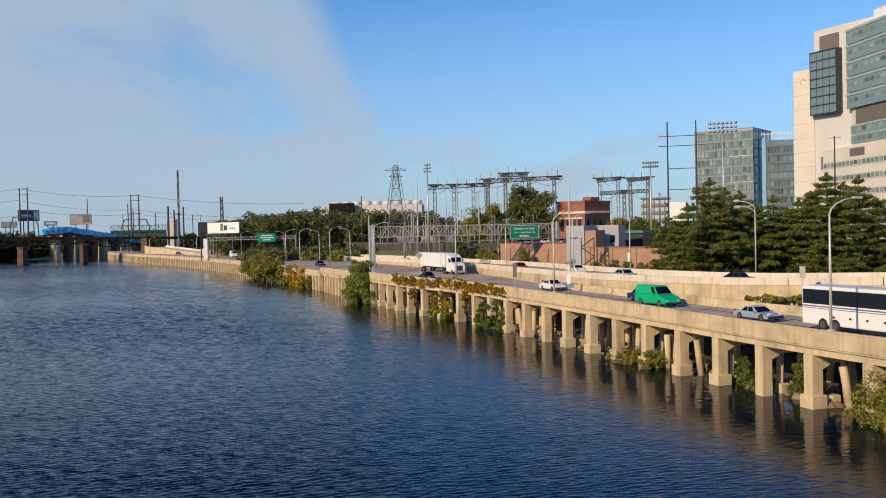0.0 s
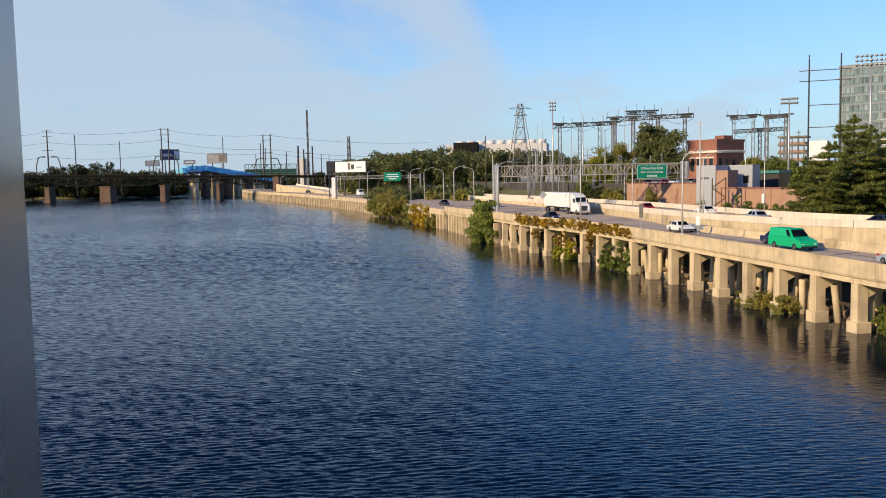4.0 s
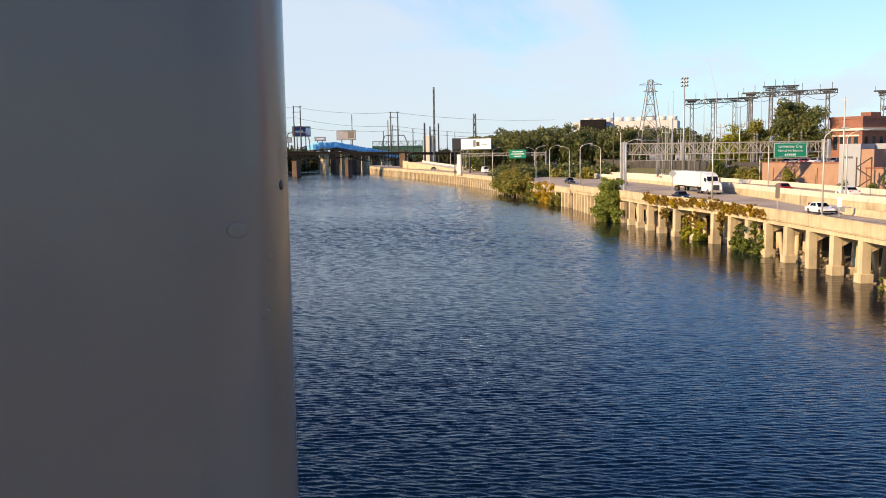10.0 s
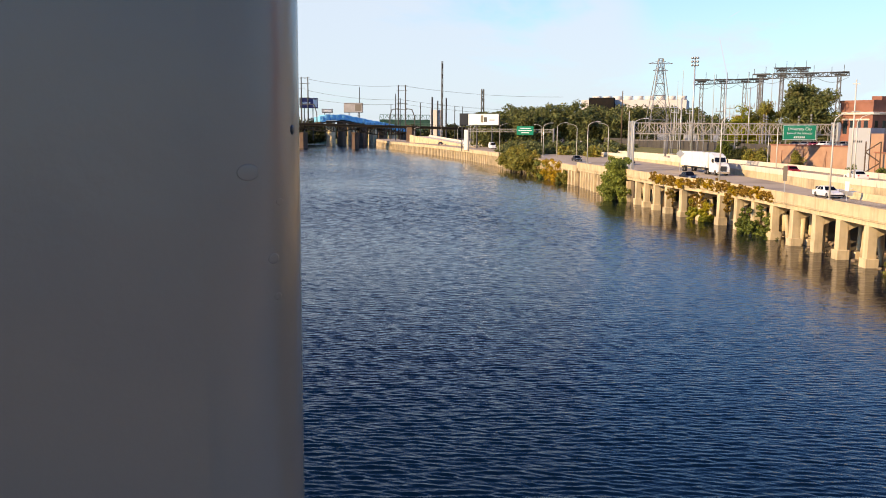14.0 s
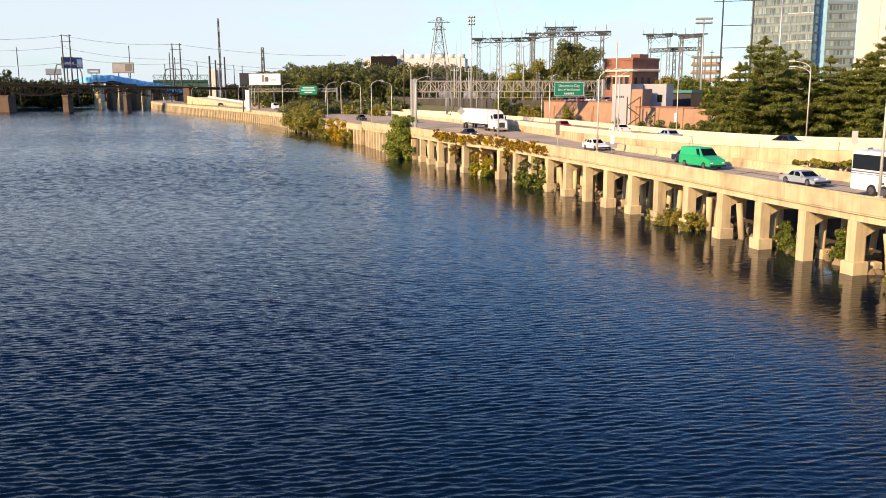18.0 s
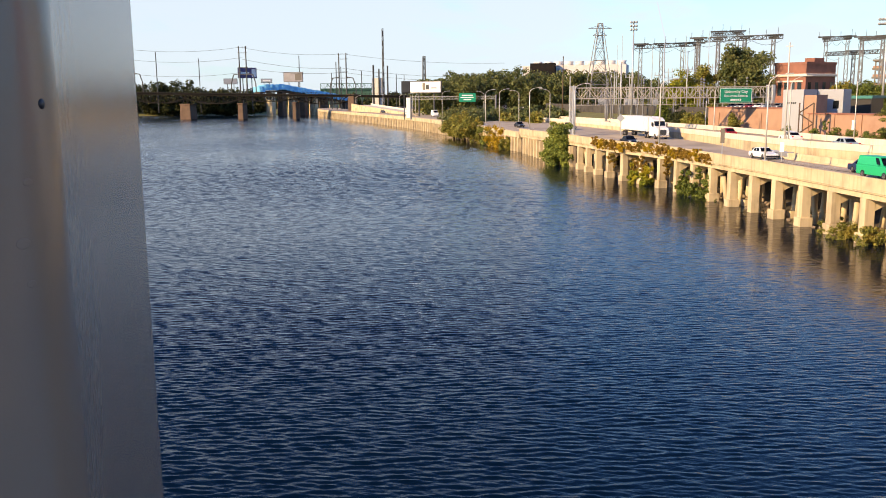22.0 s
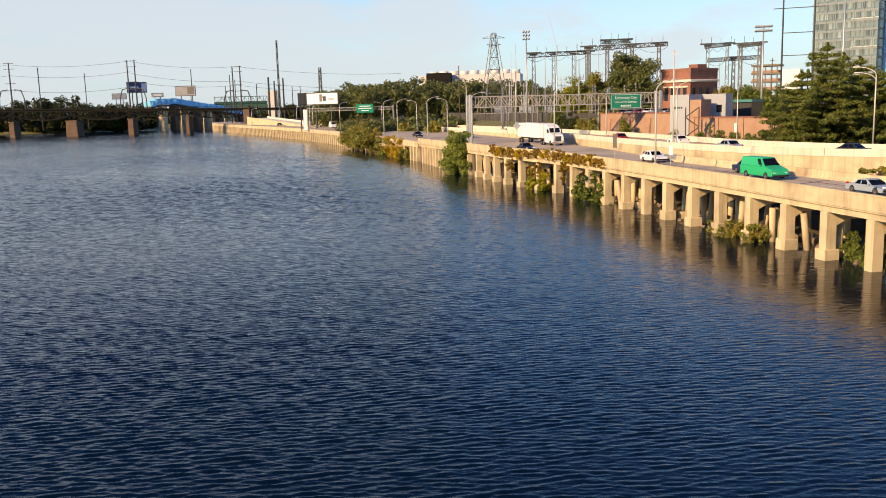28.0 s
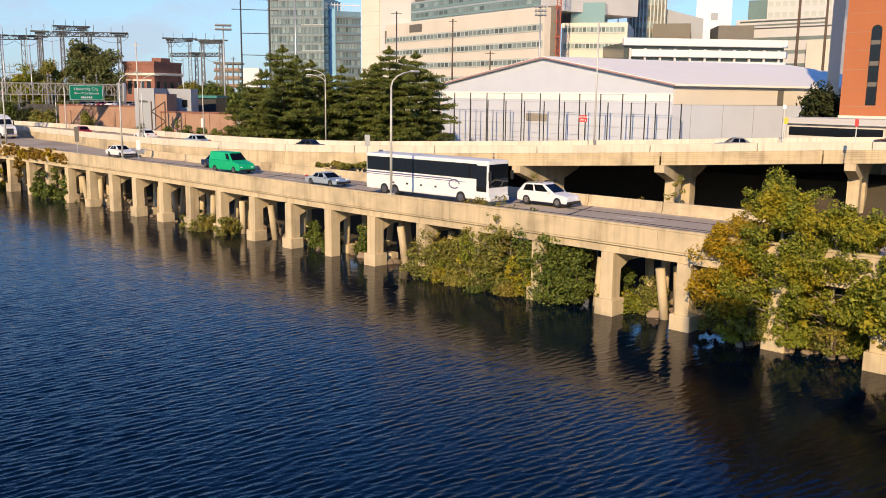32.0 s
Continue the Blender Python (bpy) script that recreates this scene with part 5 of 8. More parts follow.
    for za, zb, xs in ((44.5, 44.5, (-460, -395, -325, -246.5)), (38, 38, (-460, -395, -325, -246.5)), (29, 30, (-460, -395, -325, -246.5))):
        bm = bmesh.new()
        for x0, x1 in zip(xs, xs[1:]):
            tube(bm, [(x0 + (x1 - x0) * k / 10, 0, za - 5.0 * 4 * (k / 10) * (1 - k / 10) * 0.45) for k in range(11)], 0.075, 4)
        part("wire", bm, STEEL_DARK, wires)
    for z0, z1 in ((44, 39), (37, 30.5), (32, 28)):
        bm = bmesh.new()
        tube(bm, [(-246.5 + 65.5 * k / 10, 0, z0 + (z1 - z0) * k / 10 - 4 * (k / 10) * (1 - k / 10) * 2) for k in range(11)], 0.075, 4)
        tube(bm, [(-181 + 95 * k / 10, 30 * k / 10, z1 + (-6) * k / 10 - 4 * (k / 10) * (1 - k / 10) * 2) for k in range(11)], 0.07, 4)
        part("wire", bm, STEEL_DARK, wires)


build_rail_bridge()


def build_blue_bridge():
    A, B = pol(-24.4, 655), pol(-18.7, 700)
    d = (B - A).normalized()
    L = (B - A).length
    m = Matrix(((d.x, -d.y, 0, A.x), (d.y, d.x, 0, A.y), (0, 0, 1, 0), (0, 0, 0, 1)))
    ob = thing("blue_bridge", "road bridge wrapped in bright blue tarpaulin", "bridge", m)
    rng = random.Random(2)
    n = 10
    for i in range(n):
        x0, x1 = L * i / n, L * (i + 1) / n
        def top(x):
            return 22.7 - 9.2 * max(0, (x / L - 0.25)) / 0.75 - (1.5 if x < L * 0.05 else 0)
        bm = bmesh.new()
        nn = 5
        vs = []
        for k in range(nn + 1):
            x = x0 + (x1 - x0) * k / nn
            j = rng.uniform(-0.25, 0.25)
            vs.append([bm.verts.new((x, -1.2 + j, top(x) - 3.9 + rng.uniform(-0.5, 0.2))), bm.verts.new((x, -0.8 + j * 2, top(x) - 1.9)), bm.verts.new((x, 0.2, top(x) + rng.uniform(-0.25, 0.25))), bm.verts.new((x, 9, top(x) - 0.4)), bm.verts.new((x, 9, top(x) - 4.2))])
        for a_, b_ in zip(vs, vs[1:]):
            for k in range(5):
                bm.faces.new((a_[k], b_[k], b_[(k + 1) % 5], a_[(k + 1) % 5]))
        bm.faces.new(vs[0])
        bm.faces.new(vs[-1][::-1])
        bmesh.ops.recalc_face_normals(bm, faces=bm.faces[:])
        part("tarpaulin", bm, BLUE_TARP, ob)
        bm = bmesh.new()
        beam(bm, (x0, 4, top(x0) - 4.9), (x1, 4, top(x1) - 4.9), 9, 1.0)
        part("girder", bm, STEEL_RUST, ob)
    for i in range(8):
        x = L * (0.14 + 0.115 * i)
        part("pier", bevel(one_box(x - 1.6, x + 1.6, 0, 8, -1, 21.9 - 9.2 * max(0, (x / L - 0.25)) / 0.75 - 4.7), 0.2), STONE_PIER if i % 2 else CONCRETE, ob)


build_blue_bridge()


def billboard(az, d_, z0, z1, w, turn, mat, label, legs=2, bars=()):
    ob = thing("billboard", label, "billboard", Matrix.Translation(pol(az, d_, z0)) @ pose(0, 0, 0, 0, 0, -az + turn), "billboards")
    h = z1 - z0
    part("panel", bevel(one_box(-w / 2, w / 2, -0.2, 0.2, 0, h), 0.05), mat, ob)
    part("frame", one_box(-w / 2 - 0.3, w / 2 + 0.3, 0.21, 0.6, -0.3, h + 0.3), STEEL_DARK, ob)
    bm = bmesh.new()
    for k in range(legs):
        x = (k + 0.5) / legs * w - w / 2
        beam(bm, (x, 0.9, -z0 + 3.6), (x, 0.9, h), 0.5)
    part("leg", bm, STEEL_DARK, ob)
    for x, z, bw, bh, bmat in bars:
        bm = bmesh.new()
        box(bm, x - bw / 2, x + bw / 2, -0.24, -0.205, z - bh / 2, z + bh / 2)
        part("printed_bar", bm, bmat, ob)


billboard(-25.1, 640, 27.0, 33.6, 13, 20, material("violet_print", (0.07, 0.06, 0.16), 0.5, vary=0.2, scale=0.3), "violet and white advertising board", bars=((4.6, 3.3, 3.2, 5.4, SIGN_WHITE), (-2, 3.3, 6, 1.2, SIGN_WHITE)))
billboard(-22.3, 690, 25, 31.8, 14.5, -15, material("grey_print", (0.34, 0.32, 0.31), 0.6, vary=0.4, scale=0.25), "grey advertising board with a worn print", bars=((4, 3.4, 5, 5, PANEL_BROWN),))
billboard(-26.15, 690, 23.6, 27.2, 9.5, 0, GREY_CLAD, "small grey advertising board")
billboard(-23.95, 690, 24.6, 27.0, 7.8, 0, GREY_CLAD, "small grey-blue advertising board", bars=((0, 1.2, 5.5, 1.0, SIGN_WHITE),))
billboard(-13.95, 375, 14.9, 19.3, 14.6, -30, SIGN_WHITE, "white advertising board with a dark bird shape and bars", bars=((-0.6, 2.5, 1.3, 3.0, PANEL_BROWN), (1.1, 2.2, 1.6, 2.0, STEEL_DARK), (4.2, 1.9, 2.6, 0.8, GREY_CLAD)))
billboard(-15.2, 380, 14.9, 19.4, 3.2, 0, STEEL_DARK, "dark back of an advertising board")


def lattice_tower(name, label, az, d_, zb, zt, wb, wt, arms, mat, group=""):
    ob = thing(name, label, "pylon", Matrix.Translation(pol(az, d_, zb)) @ pose(0, 0, 0, 0, 0, -az + 12), group)
    h = zt - zb
    lv = 8
    def w(z):
        return wb + (wt - wb) * min(1, (z / h) ** 0.8 * 1.12)
    for sx, sy in ((-1, -1), (1, -1), (1, 1), (-1, 1)):
        bm = bmesh.new()
        beam(bm, (sx * w(0) / 2, sy * w(0) / 2, 0), (sx * w(h) / 2, sy * w(h) / 2, h), 0.2 if wb > 5 else 0.3)
        part("leg", bm, mat, ob)
    bm = bmesh.new()
    for i in range(lv):
        z0, z1 = h * i / lv, h * (i + 1) / lv
        for (ax, ay), (bx, by) in (((-1, -1), (1, -1)), ((1, -1), (1, 1)), ((1, 1), (-1, 1)), ((-1, 1), (-1, -1))):
            beam(bm, (ax * w(z0) / 2, ay * w(z0) / 2, z0), (bx * w(z1) / 2, by * w(z1) / 2, z1), 0.10)
            beam(bm, (bx * w(z0) / 2, by * w(z0) / 2, z0), (ax * w(z1) / 2, ay * w(z1) / 2, z1), 0.10)
            beam(bm, (ax * w(z1) / 2, ay * w(z1) / 2, z1), (bx * w(z1) / 2, by * w(z1) / 2, z1), 0.16)
    part("bracing", bm, mat, ob)
    for f, a_ in arms:
        bm = bmesh.new()
        beam(bm, (-a_, 0, h * f), (a_, 0, h * f), 0.22)
        beam(bm, (-a_, 0, h * f), (0, 0, h * f + 1.2), 0.12)
        beam(bm, (a_, 0, h * f), (0, 0, h * f + 1.2), 0.12)
        part("crossarm", bm, mat, ob)
    return ob


lattice_tower("lattice_pylon", "grey steel lattice pylon with short crossarms", -2.95, 330, 4, 38.5, 11.0, 1.5, ((0.95, 4.2), (0.88, 2.6)), STEEL_YARD)
lattice_tower("radio_mast", "very slender guyed lattice radio mast", -16.62, 600, 5, 57.5, 0.9, 0.7, ((0.45, 2.0),), STEEL_DARK)
lattice_tower("lattice_mast", "slim dark lattice mast above the trees", -14.02, 450, 3.6, 33, 1.6, 1.0, (), STEEL_DARK)
for k, (az, d_, z, r) in enumerate(((-17.25, 600, 34, 0.6), (-16.9, 600, 31.5, 0.5), (-16.35, 600, 33.5, 0.5), (-18.0, 600, 30, 0.3), (-15.8, 590, 28, 0.25), (-15.3, 560, 27, 0.2), (-19.6, 600, 36, 0.3), (-19.3, 600, 33, 0.25), (-21.9, 690, 44, 0.3), (-28, 640, 40, 0.25), (-30.5, 640, 44, 0.3), (-19.9, 640, 30, 0.25))):
    ob = thing("far_stack" if r > 0.4 else "far_pole", "slim dark stack far off" if r > 0.4 else "slim dark pole far off", "stack" if r > 0.4 else "pole", Matrix.Translation(pol(az, d_, 3.5)), "far poles and stacks")
    bm = bmesh.new()
    tube(bm, ((0, 0, 0), (0, 0, z - 3.5)), (r * 1.2, r), 8)
    part("shaft", bm, STEEL_DARK, ob)
    if r > 0.9:
        bm = bmesh.new()
        box(bm, -4, 4, -2, 2, z - 6.6, z - 5.8)
        part("crown", bm, STEEL_DARK, ob)
ob = thing("far_kiln_block", "pale concrete works tower far off", "tower", Matrix.Translation(pol(-16.95, 606, 3.5)))
part("body", bevel(one_box(-3.6, 3.6, -3, 3, 0, 22), 0.2), LIGHT_STONE, ob)
ob = thing("far_green_shed", "long green truss shed far downstream", "shed", Matrix.Translation(pol(-19.0, 780, 3.5)) @ pose(0, 0, 0, 0, 0, 19))
part("wall", one_box(-22, 22, 0, 12, 0, 17), material("green_shed", (0.05, 0.13, 0.09), 0.7, vary=0.2, scale=0.3), ob)
bm = bmesh.new()
lattice_panel(bm, (-22, -0.5, 15.5), (22, -0.5, 15.5), (0, 0, 5.5), 0.5, 14, 0.35)
part("truss", bm, material("green_steel", (0.04, 0.12, 0.08), 0.6, vary=0.2, scale=0.5), ob)


def build_far_ramp():
    """A curved ramp wall that climbs behind the far river wall."""
    t = thing("far_ramp_wall", "tan retaining wall of a climbing ramp far along the river", "wall", kind="structure")
    line = []
    for k in range(13):
        f = k / 12
        p = pol(-18.7 + 4.2 * f, 525 - 130 * f, 9.4 - 4.2 * f ** 0.8)
        q = pol(-18.7 + 4.2 * (f + 0.01), 525 - 130 * (f + 0.01))
        d = (q - p)
        d.z = 0
        d.normalize()
        line.append((p, Vector((-d.y, d.x, 0))))
    bm = bmesh.new()
    sweep(bm, line, ((0.0, 0.0), (0.0, -9.0), (0.5, -9.0), (0.5, 0.0)))
    part("wall_face", bm, CONCRETE, t)
    bm = bmesh.new()
    sweep(bm, line, ((0.5, -0.9), (0.5, -1.3), (12, -1.3), (12, -0.9)))
    part("ramp_deck", bm, CONCRETE_PALE, t)
    bm = bmesh.new()
    sweep(bm, line, ((12.0, 0.0), (12.0, -9.0), (12.5, -9.0), (12.5, 0.0)))
    part("far_parapet", bm, CONCRETE_PALE, t)


build_far_ramp()


# ---- switchyard behind the expressway ----
def build_switchyard():
    def portal(az0, d0, az1, d1, z0, z1, legs, label):
        A, B = pol(az0, d0), pol(az1, d1)
        d = (B - A).normalized()
        L = (B - A).length
        m = Matrix(((d.x, -d.y, 0, A.x), (d.y, d.x, 0, A.y), (0, 0, 1, 0), (0, 0, 0, 1)))
        g = thing("switchyard_portal", label, "steel portal", m, "switchyard portals")
        top = (z0 + z1) / 2
        for f in legs:
            bm = bmesh.new()
            x = L * f
            for sx, sy in ((-1, -1), (1, -1), (1, 1), (-1, 1)):
                beam(bm, (x + sx * 0.62, sy * 0.62, 3.6), (x + sx * 0.45, sy * 0.45, top), 0.18)
            for k in range(9):
                za, zb = 3.6 + (top - 3.6) * k / 9, 3.6 + (top - 3.6) * (k + 1) / 9
                for sy in (-1, 1):
                    beam(bm, (x - 0.52, sy * 0.52, za), (x + 0.52, sy * 0.52, zb), 0.09)
                    beam(bm, (x + 0.52, sy * 0.52, za), (x - 0.52, sy * 0.52, zb), 0.09)
            part("leg", bm, STEEL_YARD, g)
            bm = bmesh.new()
            beam(bm, (x - 2.6, 0, top + 0.9), (x + 2.6, 0, top + 0.9), 0.5, 0.5)
            beam(bm, (x - 1.3, 0, top + 0.3), (x + 1.3, 0, top + 0.3), 0.7, 0.5)
            beam(bm, (x - 2.2, 0, top + 0.9), (x - 2.2, 0, top + 2.6), 0.12)
            beam(bm, (x + 1.2, 0, top + 0.9), (x + 1.2, 0, top + 3.2), 0.12)
            part("leg_head", bm, STEEL_DARK, g)
        for y in (-0.6, 0.6):
            bm = bmesh.new()
            lattice_panel(bm, (0, y, z0 - 0.3), (L, y, z1 - 0.3), (0, 0, 1.2), 0.22, 22, 0.12)
            part("beam", bm, STEEL_DARK, g)
        for k in range(3):
            bm = bmesh.new()
            x0 = L * k / 3
            tube(bm, [(x0 + L / 3 * i / 6, -0.8, (z0 + z1) / 2 - 0.6 - 1.4 * math.sin(math.pi * i / 6)) for i in range(7)], 0.05, 4)
            part("conductor", bm, STEEL_DARK, g)
    portal(-0.9, 300, 2.9, 300, 28.2, 28.8, (0.12, 0.45, 0.78, 1.0), "grey steel switchyard portal with heavy lattice beams")
    portal(2.75, 296, 7.8, 292, 29.6, 30.0, (0.05, 0.28, 0.58, 0.9), "grey steel switchyard portal with heavy lattice beams")
    portal(3.8, 310, 5.6, 310, 32.5, 32.5, (0.2, 0.8), "taller steel switchyard portal")
    portal(10.0, 330, 11.5, 330, 30.6, 31.2, (0.12, 0.88), "grey steel switchyard portal with heavy lattice beams")
    portal(11.95, 330, 13.3, 328, 30.4, 30.8, (0.1, 0.9), "grey steel switchyard portal with heavy lattice beams")
    portal(10.2, 334, 13.2, 332, 26.0, 26.4, (0.5,), "grey steel switchyard portal with heavy lattice beams")
    # insulators and bus supports low in the yard
    rng = random.Random(9)
    bm = bmesh.new()
    for k in range(6):
        z = 2.4 + k * 0.28
        tube(bm, ((0, 0, z), (0, 0, z + 0.18)), (0.2, 0.12), 8)
    tube(bm, ((0, 0, 0), (0, 0, 2.4)), 0.12, 6)
    tube(bm, ((0, 0, 4.08), (0, 0, 4.3)), 0.2, 8)
    me = solid("insulator_column", bm, STEEL_YARD, True)
    for k in range(34):
        az, d_ = rng.uniform(-2.6, 7.5), rng.uniform(235, 290)
        ob = thing("insulator_stand", "grey insulator column in the switchyard", "insulator", Matrix.Translation(pol(az, d_, 6.6)) @ pose(0, 0, 0, 0, 0, rng.uniform(0, 90)), "switchyard insulators")
        ob.scale = (1.4, 1.4, rng.uniform(1.4, 2.6))
        piece("insulator_column", me, ob)
        part("plinth", one_box(-0.5, 0.5, -0.5, 0.5, -3.0, 0.0), CONCRETE_PALE, ob)
    # slim bus posts and lightning rods
    for k in range(22):
        az, d_ = rng.uniform(-2.2, 4.2), rng.uniform(268, 335)
        h = rng.uniform(11, 19) if k % 4 else rng.uniform(24, 30)
        ob = thing("bus_post", "slim pale grey steel bus post in the switchyard", "post", Matrix.Translation(pol(az, d_, 3.5)), "switchyard posts")
        bm = bmesh.new()
        tube(bm, ((0, 0, 0), (0, 0, h)), (0.2, 0.11 if k % 4 else 0.05), 6)
        part("shaft", bm, STEEL, ob)
        if k % 4:
            part("crossbar", one_box(-1.4, 1.4, -0.08, 0.08, h - 0.3, h - 0.12), STEEL, ob)
            for x in (-1.2, 0, 1.2):
                bm = bmesh.new()
                tube(bm, ((x, 0, h - 0.12), (x, 0, h + 0.9)), (0.14, 0.08), 6)
                part("insulator", bm, STEEL, ob)
    for k in range(5):
        az, d_ = (-2.6, -1.0, 0.8, 2.2, 3.6)[k], (338, 322, 306, 300, 296)[k]
        ob = thing("transformer", "grey ribbed transformer in the switchyard", "transformer", Matrix.Translation(pol(az, d_, 3.5)) @ pose(0, 0, 0, 0, 0, -az), "transformers")
        part("tank", bevel(one_box(-2.2, 2.2, -1.5, 1.5, 0.2, 8.2), 0.1), GREY_CLAD, ob)
        bm = bmesh.new()
        for i in range(7):
            box(bm, -2.0 + i * 0.62, -1.72 + i * 0.62, -2.1, -1.51, 0.8, 7.2)
        part("radiator", bm, GREY_CLAD, ob)
        for x in (-1.2, 0, 1.2):
            bm = bmesh.new()
            tube(bm, ((x, 0, 8.2), (x, 0, 11.2)), (0.3, 0.12), 8)
            part("bushing", bm, STEEL, ob, "", True)


build_switchyard()


# dark slatted fence along the yard
FENCE_WOOD = material("weathered_fence_boards", (0.075, 0.068, 0.06), 0.9, vary=0.35, scale=1.5, bump=0.3, bump_scale=4, stain=(0.03, 0.028, 0.025), stain_amount=0.5)


def build_yard_fence():
    ob = thing("yard_fence", "long dark slatted fence in front of the switchyard", "fence")
    ends = [rise(0.9 + 1.75 * k / 40, 24.5)[0] for k in range(41)]
    n = 40
    me = solid("post", one_box(-0.08, 0.08, -0.08, 0.08, 3.5, 10.3), STEEL_DARK)
    for i in range(n + 1):
        p = Vector((ends[i].x, ends[i].y, 0))
        piece("post", me, ob, Matrix.Translation(p))
    for i in range(n):
        bm = bmesh.new()
        a_, b_ = Vector((ends[i].x, ends[i].y, 0)), Vector((ends[i + 1].x, ends[i + 1].y, 0))
        beam(bm, a_ + Vector((0, 0, 7.6)), b_ + Vector((0, 0, 7.6)), 0.05, 5.0)
        part("screen_panel", bm, FENCE_WOOD, ob)


build_yard_fence()


# ---- buildings ----
def facade_frame(A, B, z=0.0):
    """A pose with x along the front from A to B, y into the building, z up; A is the end with the smaller bearing."""
    d = (B - A)
    d.z = 0
    L = d.length
    d.normalize()
    return Matrix(((d.x, -d.y, 0, A.x), (d.y, d.x, 0, A.y), (0, 0, 1, z), (0, 0, 0, 1))), L


def windows(parent, xs, zs, w, h, mat, y=-0.06, name="window", thick=0.12):
    me = solid(name, one_box(-w / 2, w / 2, y, y + thick, -h / 2, h / 2), mat)
    for z in zs:
        for x in xs:
            piece(name, me, parent, pose(x, 0, z))


def sides(parent, depth, x, zs, n, w, h, mat, out):
    me = solid("window", one_box(-0.06, 0.06, -w / 2, w / 2, -h / 2, h / 2), mat)
    for z in zs:
        for i in range(n):
            piece("window", me, parent, pose(x, depth * (i + 0.5) / n, z))


def spread(a_, b_, n):
    return [a_ + (b_ - a_) * (i + 0.5) / n for i in range(n)]


def build_glass_towers():
    m, L = facade_frame(pol(16.05, 450), pol(19.48, 440))
    t = thing("glass_tower", "greenish glass office tower with dark window bands", "tower", m, "glass towers")
    part("core", one_box(0, L, 0.3, 26, 3, 58.0), GLASS_TOWER, t)
    part("parapet", one_box(-0.15, L + 0.15, 0.0, 26.2, 58.0, 59.2), TOWER_BAND, t)
    for k in range(13):
        z = 8 + k * 4.1
        part("spandrel", one_box(-0.1, L + 0.1, 0.05, 26.1, z, z + 0.9), TOWER_BAND, t)
        if k % 3 == 0:
            part("spandrel", one_box(L * 0.6, L + 0.2, -0.05, 0.04, z + 1.0, z + 1.4), PANEL_PALE, t)
    windows(t, spread(1.0, L - 1, 13), [10.9 + k * 4.1 for k in range(12)], L / 13 * 0.62, 2.6, GLASS_MID, 0.14, thick=0.1)
    me = solid("mullion", one_box(-0.12, 0.12, -0.05, 0.02, 4, 57.9), TOWER_BAND)
    for x in spread(0, L, 7):
        piece("mullion", me, t, pose(x, 0, 0))
    m, L = facade_frame(pol(19.52, 448), pol(21.8, 452))
    t = thing("glass_tower", "blue and grey glass office tower with a finned crown", "tower", m, "glass towers")
    part("core", one_box(0, L, 0.3, 26, 3, 53.5), GLASS_STEEL, t)
    part("blue_strip", one_box(-0.3, L * 0.30, 0, 24, 3, 54.5), GLASS_BLUE, t, "bright blue glass strip")
    for k in range(12):
        part("spandrel", one_box(L * 0.30, L + 0.1, 0.05, 26.1, 6 + k * 4.0, 6.9 + k * 4.0), TOWER_BAND, t)
    windows(t, spread(L * 0.34, L - 0.4, 8), [8.7 + k * 4.0 for k in range(11)], 1.0, 2.4, GLASS_MID, 0.14, thick=0.1)
    me = solid("crown_fin", one_box(-0.12, 0.12, 0, 0.6, 53.5, 57.5), WHITE_PAINT)
    for x in spread(0, L, 12):
        piece("crown_fin", me, t, pose(x, 0.3, 0))
    part("crown_rail", one_box(0, L, 0.2, 0.9, 56.2, 56.6), WHITE_PAINT, t)


build_glass_towers()


